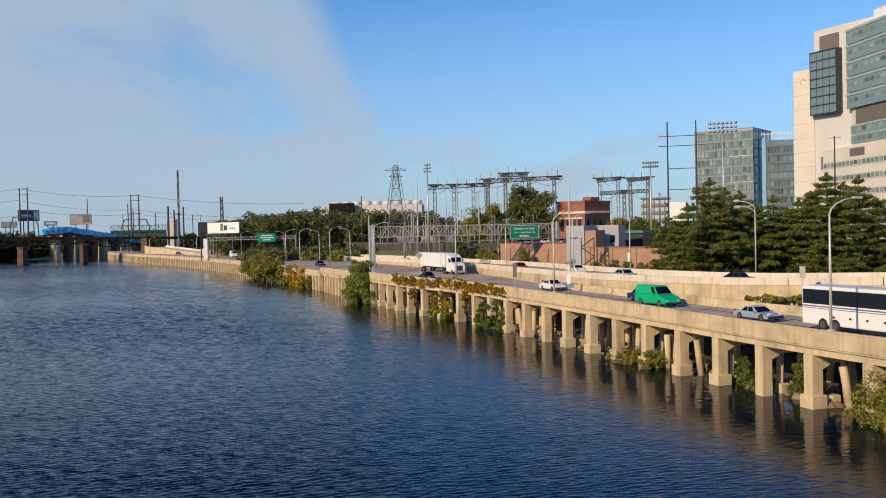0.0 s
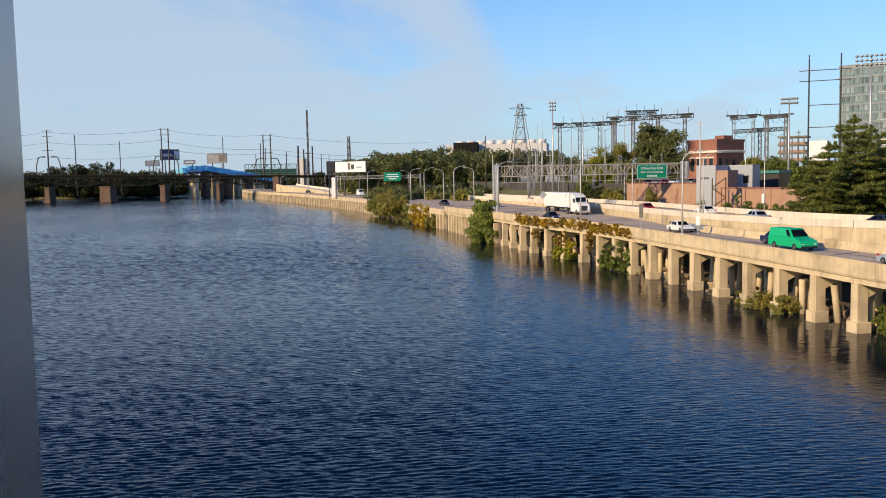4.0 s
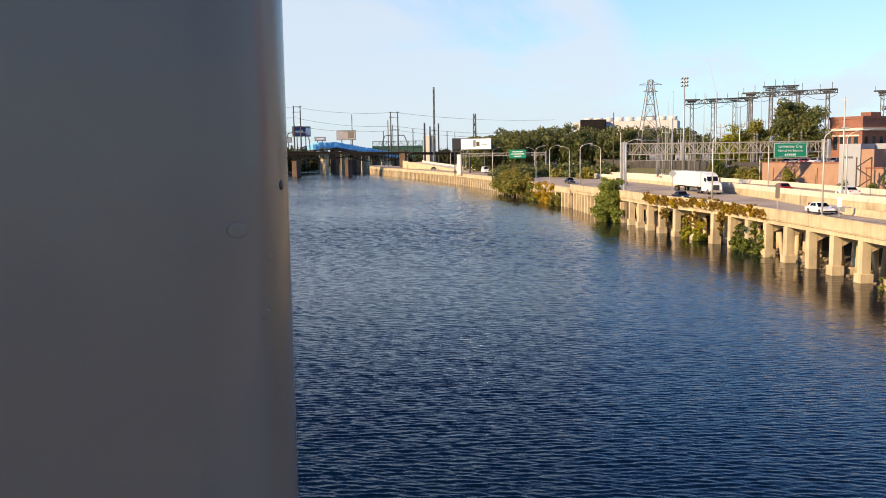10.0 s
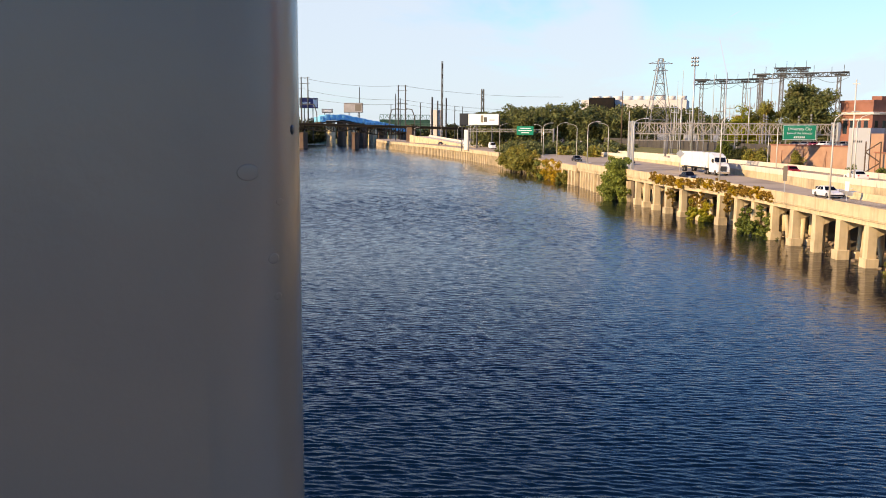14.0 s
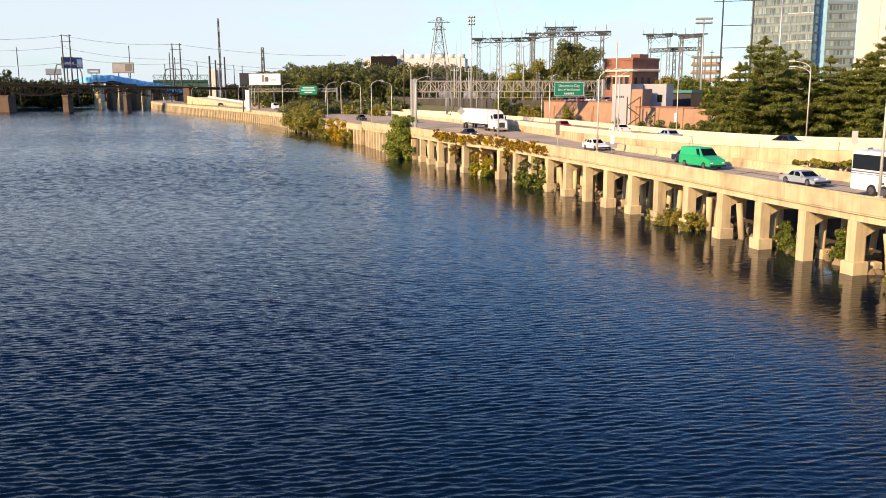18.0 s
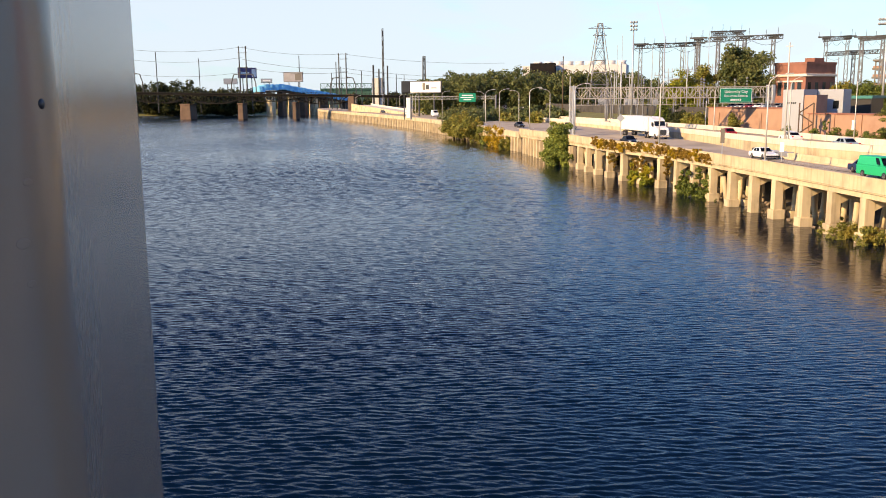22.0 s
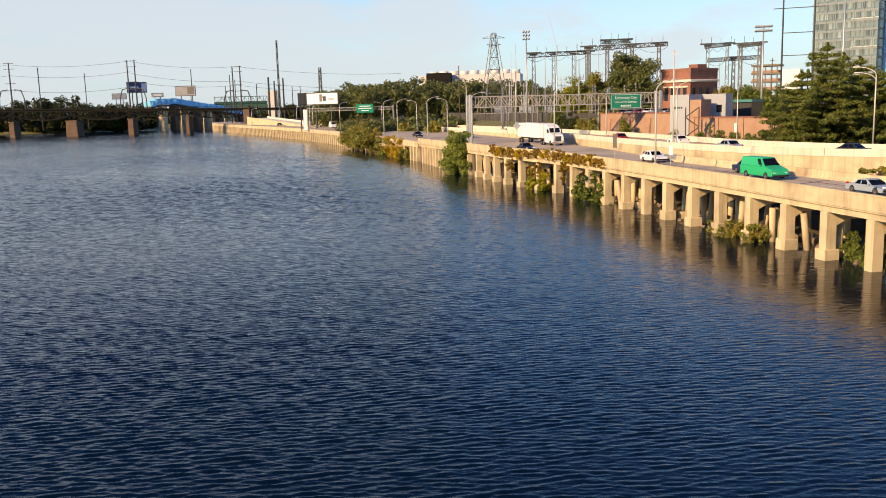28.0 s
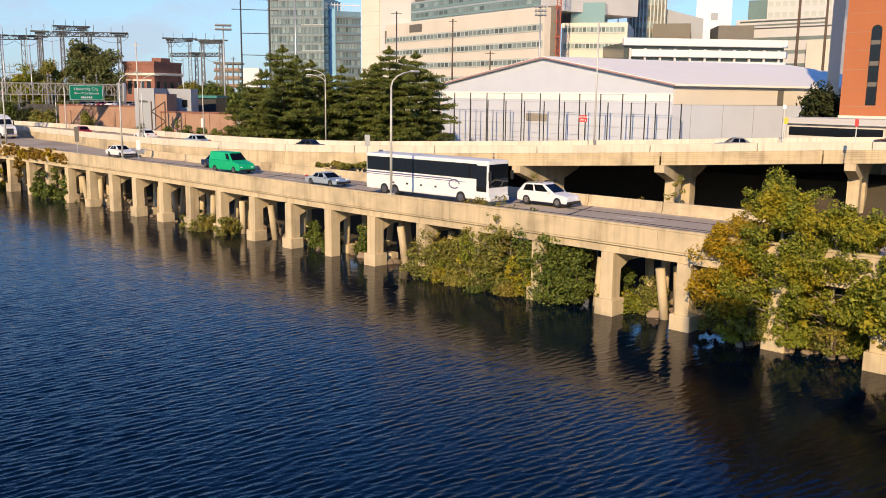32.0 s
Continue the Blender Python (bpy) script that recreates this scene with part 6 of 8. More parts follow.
def build_hospital():
    # tall cream slab
    m, L = facade_frame(pol(21.84, 335), pol(25.35, 318))
    t = thing("cream_tower", "tall cream precast tower with a projecting dark glass bay", "tower", m)
    w1 = L * 0.33
    part("low_slab", one_box(0, w1, 0, 30, 3, 66.5), CREAM, t, "cream slab")
    part("tall_slab", one_box(w1 + 0.02, L + 8, 0.5, 30, 3, 79.0), LIGHT_STONE, t, "pale grey slab")
    part("plant_louvre", one_box(w1 + L * 0.09, L * 0.72, 0.35, 0.52, 71.8, 76.8), PANEL_BROWN, t, "brown louvre panel")
    part("plant_louvre", one_box(L * 0.42, L * 0.72, 0.35, 0.52, 31.5, 36), PANEL_BROWN, t, "grey louvre panel")
    bay = part("glass_bay", one_box(w1 + 0.3, L * 0.76, -2.2, 0.6, 50.0, 71.4), GLASS_DARK, t, "projecting dark glass bay")
    windows(bay, spread(w1 + 0.6, L * 0.76 - 0.3, 4), [51.6 + k * 3.0 for k in range(7)], L * 0.09, 2.5, GLASS_TOWER, -2.27, "pane", 0.06)
    bm = bmesh.new()
    tube(bm, [(w1 * 0.5 + 1.1 * math.cos(k * 0.7), -0.05, 62.5 + 1.1 * math.sin(k * 0.7)) for k in range(7)], 0.14, 4)
    part("emblem", bm, GREY_CLAD, t, "small grey emblem")
    me = solid("joint", one_box(0, w1, -0.02, 0.01, -0.05, 0.05), GREY_CLAD)
    for z in range(8, 66, 5):
        piece("joint", me, t, pose(0, 0, z))
    # glazed ward tower
    m, L = facade_frame(pol(24.95, 318), pol(33.0, 262))
    t = thing("ward_tower", "glazed hospital tower with pale green window bands", "tower", m)
    part("body", one_box(0, L, 0.4, 40, 38.2, 76.6), LIGHT_STONE, t)
    part("roof_plant", one_box(L * 0.12, L, 3, 34, 76.6, 80.5), WHITE_PAINT, t, "white rooftop plant room")
    for k in range(8):
        z = (39.0 + k * 3.1) if k < 2 else (45.2 if k == 2 else 50.4 + (k - 3) * 5.2)
        if k in (2,):
            part("louvre_floor", one_box(2.5, L, 0.1, 0.5, z, z + 5.0), PANEL_BROWN, t, "brown recessed floor")
            continue
        fl = part("glass_floor", one_box(-0.8 if k > 2 else 0, L, -0.8 if k > 2 else 0.0, 0.6, z, z + (4.1 if k > 2 else 2.4)), GLASS_GREEN, t, "pale green glazed floor")
        part("slab_edge", one_box(-0.9 if k > 2 else 0, L, -1.0 if k > 2 else -0.1, 0.6, z + (4.12 if k > 2 else 2.42), z + (4.9 if k > 2 else 3.0)), PANEL_PALE, t)
        windows(fl, spread(0, L, 24), [z + (2.6 if k > 2 else 1.4)], L / 24 * 0.7, 1.2, GLASS_MID, -0.87 if k > 2 else -0.07, "pane", 0.06)
    # banded lower block
    m, L = facade_frame(pol(22.35, 338), pol(33.35, 255))
    t = thing("banded_hospital_block", "cream hospital block with long ribbon windows", "building", m)
    part("body", one_box(0, L, 0.2, 6, 3, 38.0), CREAM, t)
    for k, z in enumerate((32.6, 28.0, 23.2, 18.4, 13.6)):
        rb = part("ribbon_window", one_box(1.0, L - 0.6, 0.10, 0.3, z - 1.1, z + 1.1), GLASS_PALE, t, "long ribbon window")
        windows(rb, spread(1.4, L - 1.0, 44), [z], L / 44 * 0.75, 1.3, GLASS_MID, 0.04, "pane", 0.06)
    part("louvre", one_box(L * 0.28, L * 0.36, 0.1, 0.21, 34.6, 37.2), PANEL_BROWN, t)
    # right hand wing of the block
    m, L = facade_frame(pol(34.45, 270), pol(38.5, 268))
    t = thing("banded_hospital_wing", "cream hospital wing with ribbon windows", "building", m)
    part("body", one_box(0, L, 0.2, 30, 3, 34.9), CREAM, t)
    for z in (32.9, 28.2, 24.0, 19.6):
        rb = part("ribbon_window", one_box(0.3, L - 0.6, 0.08, 0.3, z - 1.1, z + 1.1), GLASS_PALE, t, "long ribbon window")
        windows(rb, spread(0.6, L - 0.8, 16), [z], L / 16 * 0.75, 1.3, GLASS_MID, 0.02, "pane", 0.06)
    part("roof_plant", one_box(2, 12, 4, 14, 34.9, 41), GLASS_GREEN, t, "glazed rooftop plant room")
    # builders' hoist
    m, L = facade_frame(pol(33.45, 256), pol(34.5, 254))
    t = thing("builders_hoist", "orange steel builders' hoist against the facade", "hoist", m)
    orange = material("orange_steel", (0.42, 0.10, 0.05), 0.7, vary=0.2, scale=1)
    for x in (L * 0.64,):
        bm = bmesh.new()
        lattice_panel(bm, (x, 0, 4), (x, 0, 52), (1.2, 0, 0), 0.2, 30, 0.12)
        part("mast", bm, orange, t)
    part("dark_screen", one_box(0, L * 0.6, 1, 3, 4, 38.5), PANEL_BROWN, t, "dark netting")
    for k in range(12):
        bm = bmesh.new()
        beam(bm, (L * 0.5, 0.2, 6 + k * 4), (L * 0.8, 0.2, 6 + k * 4), 0.25)
        part("landing", bm, orange, t)


build_hospital()


def build_right_skyline():
    m, L = facade_frame(pol(38.45, 330), pol(40.8, 330))
    t = thing("brown_office", "brown panelled office block with narrow windows", "building", m)
    part("body", one_box(0, L, 0.2, 25, 3, 60), PANEL_BROWN, t)
    me = solid("fin", one_box(-0.2, 0.2, -0.3, 0.2, 24, 60), PANEL_PALE)
    for x in spread(0, L, 11):
        piece("fin", me, t, pose(x, 0, 0))
    windows(t, spread(0, L, 10), [31 + k * 4 for k in range(7)], 0.8, 2.6, GLASS_MID, 0.1)
    for az in (37.9, 39.4):
        plain_pole("flagpole", "slender pale mast in front of the brown block", az, 315, 3, 62, 0.25, POLE_GREY)
    m, L = facade_frame(pol(40.75, 336), pol(43.0, 336))
    t = thing("angled_grey_block", "grey stone block with a slanted roof", "building", m)
    bm = bmesh.new()
    box(bm, 0, L, 0.2, 25, 3, 44.9)
    for v in bm.verts:
        if v.co.z > 10 and v.co.x > L * 0.5:
            v.co.z -= 3.5
    part("body", bm, GREY_CLAD, t)
    part("front_panel", one_box(-4.0, L * 0.68, -8, -4, 3, 39.2), PANEL_BROWN, t)
    m, L = facade_frame(pol(42.55, 400), pol(44.6, 400))
    t = thing("white_tower", "plain white tower with a small grey emblem", "tower", m)
    part("body", one_box(0, L, 0, 25, 3, 75), WHITE_PAINT, t)
    part("emblem", bevel(one_box(L * 0.42, L * 0.62, -0.1, 0.0, 46, 49), 0.04), GREY_CLAD, t, "small grey emblem")
    m, L = facade_frame(pol(43.9, 320), pol(45.95, 322))
    t = thing("brown_box_building", "small brown box-shaped building", "building", m)
    part("body", one_box(0, L, 0, 18, 3, 37.8), PANEL_BROWN, t)
    # parking structure with open white bands
    m, L = facade_frame(pol(38.3, 246), pol(47.9, 262))
    t = thing("parking_structure", "white parking structure with dark open decks", "parking structure", m)
    part("core", one_box(0.5, L - 0.5, 1.2, 30, 3, 28.0), GLASS_MID, t, "dark open decks")
    for z0, z1 in ((27.2, 29.2), (24.3, 26.2), (21.4, 23.3), (18.0, 20.5), (13.5, 16.4), (9.0, 12)):
        x0 = 0 if z0 > 25 else L * 0.05
        part("deck_band", bevel(one_box(x0, L, -0.2, 1.3, z0, z1), 0.1), WHITE_PAINT, t, "pale concrete deck band")
    me = solid("deck_post", one_box(-0.25, 0.25, 0.4, 1.0, 4, 26.5), LIGHT_STONE)
    for x in spread(0, L, 11):
        piece("deck_post", me, t, pose(x, 0, 0))
    m, L = facade_frame(pol(44.9, 340), pol(50.5, 325))
    t = thing("terraced_office", "pale office block with stepped glazed terraces", "building", m)
    part("body", one_box(0, L, 1, 30, 3, 38), LIGHT_STONE, t)
    part("roof_storey", one_box(0, L * 0.95, 0.2, 20, 38, 41.0), LIGHT_STONE, t, "pale set-back roof storey")
    for z in (38.6, 39.9):
        part("ribbon_window", one_box(L * 0.04, L * 0.9, 0.1, 0.3, z, z + 0.55), GLASS_MID, t, "thin ribbon window")
    for k, z in enumerate((33.5, 29, 24.5, 20)):
        part("ribbon_window", one_box(L * 0.1, L * 0.95, 0.85, 1.1, z, z + 1.2), GLASS_MID, t, "thin ribbon window")
    part("front_wing", one_box(L * 0.74, L, -1, 1.2, 3, 33), CREAM, t, "cream front wing")
    m, L = facade_frame(pol(46.6, 420), pol(50.6, 415))
    t = thing("far_white_block", "white and grey block far behind", "building", m)
    part("body", one_box(0, L, 0, 25, 3, 62), LIGHT_STONE, t)
    part("glass_edge", one_box(-8, -0.1, 0, 25, 3, 56), GLASS_GREEN, t)
    windows(t, spread(0, L, 10), [45, 49.5, 54, 58.5], 2.0, 2.2, GLASS_PALE)
    m, L = facade_frame(pol(50.2, 165), pol(50.85, 165))
    t = thing("cream_stair_tower", "tall narrow cream stair tower", "tower", m)
    part("body", one_box(0, L, 0, 2.4, 3, 39), CREAM, t)
    # orange brick building by the bridge
    m, L = facade_frame(pol(51.0, 142), pol(61, 134))
    t = thing("orange_brick_building", "orange brick building with tall round-headed slit windows", "building", m)
    part("wall", one_box(0, L, 0, 18, 11.2, 44), BRICK_ORANGE, t)
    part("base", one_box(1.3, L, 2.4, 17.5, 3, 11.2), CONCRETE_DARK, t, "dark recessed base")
    part("string_course", one_box(-0.1, L, -0.12, 0.1, 10.9, 11.3), CREAM, t)
    for x in (4.3, 9.6, 14.9):
        bm = bmesh.new()
        n = 8
        pts = [(-0.7, -5.6), (0.7, -5.6)] + [(0.7 * math.cos(k * math.pi / n), 4.8 + 0.7 * math.sin(k * math.pi / n)) for k in range(n + 1)]
        a_ = [bm.verts.new((x + u, -0.10, 18.4 + v)) for u, v in pts]
        b_ = [bm.verts.new((x + u, 0.2, 18.4 + v)) for u, v in pts]
        bm.faces.new(a_)
        bm.faces.new(b_[::-1])
        for k in range(len(pts)):
            bm.faces.new((a_[k], b_[k], b_[(k + 1) % len(pts)], a_[(k + 1) % len(pts)]))
        bmesh.ops.recalc_face_normals(bm, faces=bm.faces[:])
        w = part("slit_window", bm, BLACK_GLASS, t, "tall round-headed slit window")
        for k in range(3):
            part("spandrel_panel", one_box(x - 0.62, x + 0.62, -0.13, -0.105, 15.4 + k * 2.9, 16.0 + k * 2.9), PANEL_BROWN, w)
    me = solid("brick_course", one_box(0, L, -0.015, 0.005, -0.03, 0.03), BRICK)
    for k in range(12):
        piece("brick_course", me, t, pose(0, 0, 12.6 + k * 2.6))
    # low link building under it
    m, L = facade_frame(pol(48.2, 138), pol(53.5, 131))
    t = thing("low_link_building", "low cream building with a flat roof beside the ramp", "building", m)
    part("wall", one_box(0, L, 0, 8, 3, 10.1), CREAM, t)
    part("roof", one_box(-0.4, L + 0.4, -0.5, 8.4, 10.1, 10.93), LIGHT_STONE, t)
    part("window_band", one_box(0.4, L - 0.2, -0.05, 0.1, 8.45, 9.65), BLACK_GLASS, t)


build_right_skyline()


def build_sports_hall():
    """The long white hall behind the ramp: gable front, side wall, shallow roof."""
    C = pol(41.45, 150)
    A = pol(27.0, 186)
    m, L = facade_frame(A, C)
    t = thing("sports_hall", "long white sports hall with a shallow gabled membrane roof", "hall", m)
    x_ap, eave, ridge, dep = L * 0.5, 15.5, 20.4, 62.0
    # the hall's flank runs back from the right hand corner
    ang = radians(-16)
    def back(x, f=1.0):
        return Vector((x + dep * f * math.sin(-ang), dep * f * math.cos(ang), 0))
    bm = bmesh.new()
    pts = ((0, 2.5), (L, 2.5), (L, eave), (x_ap, ridge), (0, eave))
    fr = [bm.verts.new((x, 0, z)) for x, z in pts]
    bk = [bm.verts.new((back(x).x, back(x).y, z)) for x, z in pts]
    bm.faces.new(fr)
    bm.faces.new(bk[::-1])
    bm.faces.new((fr[1], bk[1], bk[2], fr[2]))
    bm.faces.new((fr[4], bk[4], bk[0], fr[0]))
    bmesh.ops.recalc_face_normals(bm, faces=bm.faces[:])
    part("cladding", bm, WHITE_CLAD, t, "pale blue-white cladding")
    bm = bmesh.new()
    for (xa, za), (xb, zb) in (((x_ap, ridge), (L + 0.8, eave - 0.1)), ((x_ap, ridge), (-0.8, eave - 0.1))):
        q = [Vector((xa, -0.7, za)), Vector((xb, -0.7, zb)), back(xb, 1.01) + Vector((0, 0, zb)), back(xa, 1.01) + Vector((0, 0, za))]
        lo = [bm.verts.new(p) for p in q]
        hi = [bm.verts.new(p + Vector((0, 0, 0.35))) for p in q]
        bm.faces.new(lo)
        bm.faces.new(hi)
        for k in range(4):
            bm.faces.new((lo[k], lo[(k + 1) % 4], hi[(k + 1) % 4], hi[k]))
    bmesh.ops.recalc_face_normals(bm, faces=bm.faces[:])
    part("roof", bm, WHITE_MEMBRANE, t, "bright white membrane roof")
    trim = material("red_verge", (0.46, 0.27, 0.26), 0.6, vary=0.1, scale=1)
    for (xa, za), (xb, zb) in (((x_ap, ridge), (L + 0.8, eave - 0.1)), ((x_ap, ridge), (-0.8, eave - 0.1))):
        bm = bmesh.new()
        beam(bm, (xa, -0.82, za + 0.12), (xb, -0.82, zb + 0.12), 0.14, 0.24)
        part("verge", bm, trim, t, "thin reddish verge")
    # cream band under the eaves, dark bays in the flank
    part("gable_band", one_box(0, L, -0.06, 0.02, 12.9, 14.2), WHITE_MEMBRANE, t, "off-white band")
    u = (back(L) - Vector((L, 0, 0))).normalized()
    fm = Matrix(((u.x, -u.y, 0, L), (u.y, u.x, 0, 0), (0, 0, 1, 0), (0, 0, 0, 1)))
    side_band = part("flank_band", one_box(0.2, dep, -0.08, 0.02, 12.4, 15.0), CREAM, t, "cream band under the eaves")
    side_band.matrix_basis = fm
    me = solid("dark_bay", one_box(-0.7, 0.7, -0.14, -0.02, 12.4, 15.0), PANEL_BROWN)
    for x in (24, 36, 48):
        piece("dark_bay", me, t, fm @ pose(x, 0, 0))
    me = solid("panel_joint", one_box(-0.05, 0.05, -0.05, -0.02, 3, 12.4), GREY_CLAD)
    for x in range(4, 62, 7):
        piece("panel_joint", me, t, fm @ pose(x, 0, 0))
    part("louvre", bevel(one_box(L * 0.425, L * 0.52, -0.12, -0.02, 8.9, 10.3), 0.02), material("tan_louvre", (0.34, 0.30, 0.24), 0.7, vary=0.2, scale=1), t, "brown louvre in the gable")
    # two rows of tall court fence in front
    for row, (off, h, n, pm) in enumerate(((-7.0, 9.4, 15, STEEL_DARK), (-3.6, 8.0, 14, STEEL_DARK))):
        f = thing("court_fence", "tall dark wire fence on steel posts before the hall", "fence", m, "court fences")
        me = solid("post", one_box(-0.07, 0.07, -0.07, 0.07, 3.4, 4.6 + h), pm)
        xs = [-2 + (L + 6) * i / (n - 1) for i in range(n)]
        for x in xs:
            piece("post", me, f, pose(x, off, 0))
        for z in (6.0, 8.6, 4.5 + h):
            bm = bmesh.new()
            beam(bm, (xs[0], off, z), (xs[-1], off, z), 0.045)
            part("rail", bm, STEEL, f)


build_sports_hall()


def build_brick_yard():
    # low wall building in front of the switchyard
    m, L = facade_frame(pol(3.75, 212), pol(16.2, 178))
    t = thing("brick_yard_wall", "long plain red brick wall with a pale coping", "brick wall", m)
    bm = bmesh.new()
    box(bm, 0, L * 0.5, 0, 4, 3.4, 10.2)
    box(bm, L * 0.5 + 0.02, L, 0, 4, 3.4, 9.2)
    part("wall", bm, BRICK, t)
    part("coping", one_box(-0.1, L * 0.5, -0.15, 4.1, 10.2, 10.45), BRICK_DARK, t)
    part("coping", one_box(L * 0.5 + 0.02, L + 0.1, -0.15, 4.1, 9.2, 9.45), BRICK_DARK, t)
    me = solid("wall_pier", one_box(-0.4, 0.4, -0.2, 0.0, 3.4, 9.19), BRICK)
    for x in spread(0, L, 9):
        piece("wall_pier", me, t, pose(x, 0, 0))
    me = solid("white_box", one_box(-0.3, 0.3, -0.45, -0.01, 6.4, 8.2), WHITE_PAINT)
    for f in (0.70, 0.86):
        piece("white_box", me, t, pose(L * f, 0, 0))
    # tower of the old station
    m, L = facade_frame(pol(7.45, 256), pol(9.2, 250))
    t = thing("brick_station", "old red brick station building with a stone cornice", "building", m)
    part("wall", one_box(0, L, 0, 12, 3.4, 20.6), BRICK_DARK, t)
    part("cornice", bevel(one_box(-0.5, L + 0.5, -0.5, 12.5, 17.6, 18.3), 0.12), CREAM, t, "pale stone cornice")
    part("parapet", one_box(-0.15, L + 0.15, -0.15, 12.15, 20.6, 21.3), BRICK_DARK, t)
    part("roof_hut", one_box(L * 0.55, L * 0.85, 5, 9, 21.3, 22.4), BRICK_DARK, t)
    windows(t, spread(0.8, L - 0.8, 4), [14.4], 1.2, 3.4, GLASS_DARK, name="window")
    sides(t, 12, L, [14.4], 4, 1.2, 3.4, GLASS_DARK, 1)
    me = solid("window_arch", one_box(-0.95, 0.95, -0.12, -0.04, 16.2, 16.6), CREAM)
    for x in spread(0.8, L - 0.8, 4):
        piece("window_arch", me, t, pose(x, 0, 0))
    # grey boxes in front of it
    m, L = facade_frame(pol(8.0, 196), pol(9.85, 193))
    t = thing("grey_control_box", "tall pale grey metal-clad box building", "building", m, "grey boxes")
    part("wall", one_box(0, L * 0.62, 0, 6, 3.4, 14.1), GREY_CLAD, t)
    part("brick_fin", one_box(L * 0.64, L * 1.0, 0.1, 5, 3.4, 13.0), BRICK, t, "brick fin")
    bm = bmesh.new()
    for k in range(5):
        box(bm, L * 0.12 + k * 0.42, L * 0.12 + 0.3 + k * 0.42, -0.05, -0.01, 11.2, 11.6)
    part("unread_lettering", bm, STEEL_DARK, t, "small dark bars of lettering")
    m, L = facade_frame(pol(9.9, 200), pol(11.3, 199))
    t = thing("grey_control_box", "low pale grey metal-clad box building", "building", m, "grey boxes")
    part("wall", one_box(0, L, 0, 8, 3.4, 14.1), GREY_CLAD, t)
    part("window", one_box(L * 0.62, L * 0.84, -0.06, 0.1, 10.2, 11.8), BLACK_GLASS, t)
    # rust-brown steel stair
    m, L = facade_frame(pol(8.95, 186), pol(9.75, 186))
    t = thing("steel_stair", "dark brown steel stair tower", "stair", m)
    for x in (0, L):
        for y in (0, 1.8):
            part("upright", one_box(x - 0.12, x + 0.12, y - 0.12, y + 0.12, 3.4, 11.5), STEEL_RUST, t)
    for k in range(4):
        bm = bmesh.new()
        x0, x1 = (0, L) if k % 2 else (L, 0)
        beam(bm, (x0, 0.3, 3.6 + k * 2), (x1, 0.3, 5.5 + k * 2), 0.9, 0.22)
        part("flight", bm, STEEL_RUST, t)
    # low blocks behind the wall
    m, L = facade_frame(pol(12.7, 400), pol(15.2, 398))
    t = thing("unfinished_block", "pale concrete frame building with red floors", "building", m)
    for k in range(5):
        part("slab", one_box(0, L * 0.66, 0, 14, 12 + k * 3.4, 12.7 + k * 3.4), PANEL_BROWN, t)
        if k < 4:
            part("red_band", one_box(0.3, L * 0.62, 0.5, 12, 12.72 + k * 3.4, 13.6 + k * 3.4), BRICK, t)
    part("white_block", one_box(L * 0.68, L * 1.1, 0, 14, 3, 24), WHITE_PAINT, t)
    for x in spread(0, L * 0.66, 5):
        part("column", one_box(x - 0.25, x + 0.25, 0.3, 0.8, 3, 25.5), PANEL_BROWN, t)
    m, L = facade_frame(pol(11.3, 214), pol(12.7, 212))
    t = thing("teal_canopy", "teal canopy roof over a black block that carries the shade beneath", "shed", m)
    # black block in place of the dark space under the canopy
    part("wall", one_box(0, L, 1, 8, 3.4, 12.1), BLACK, t)
    part("roof", one_box(-0.3, L + 0.3, 0.6, 8.3, 12.1, 12.7), material("teal_roof", (0.03, 0.20, 0.18), 0.6, vary=0.2, scale=0.5), t)
    # white works with a row of fan stacks on its roof
    m, L = facade_frame(pol(-7.75, 522), pol(-1.3, 515))
    t = thing("cooling_works", "long white works with fan stacks and a black hall", "building", m)
    part("body", one_box(0, L, 0, 24, 3.5, 30.0), LIGHT_STONE, t)
    part("black_hall", one_box(L * 0.09, L * 0.33, -6, -0.1, 3.5, 31.2), STEEL_RAIL, t, "black hall in front")
    bm = bmesh.new()
    tube(bm, ((0, 0, 0), (0, 0, 1.2), (0, 0, 2.4)), (2.9, 2.4, 2.7), 12)
    me = solid("fan_cowl", bm, LIGHT_STONE, True)
    for x in spread(L * 0.08, L, 9):
        piece("fan_cowl", me, t, pose(x, 8, 30.0))


build_brick_yard()


# ---- vehicles ----
def paint(name, c, rough=0.3):
    return material(name, c, rough, 0.0, vary=0.03, scale=1.0, spec=0.6)


def wheel_mesh(r, w):
    bm = bmesh.new()
    tube(bm, ((0, -w / 2, 0), (0, -w * 0.36, 0), (0, w * 0.36, 0), (0, w / 2, 0)), (r * 0.88, r, r, r * 0.88), 16)
    tyre = solid("tyre", bm, RUBBER)
    bm = bmesh.new()
    tube(bm, ((0, -w * 0.53, 0), (0, w * 0.53, 0)), r * 0.58, 12)
    return tyre, solid("rim", bm, CHROME)


def add_wheel(ob, x, y, r, meshes):
    w = piece("wheel", meshes[0], ob, pose(x, y, r))
    piece("rim", meshes[1], w)


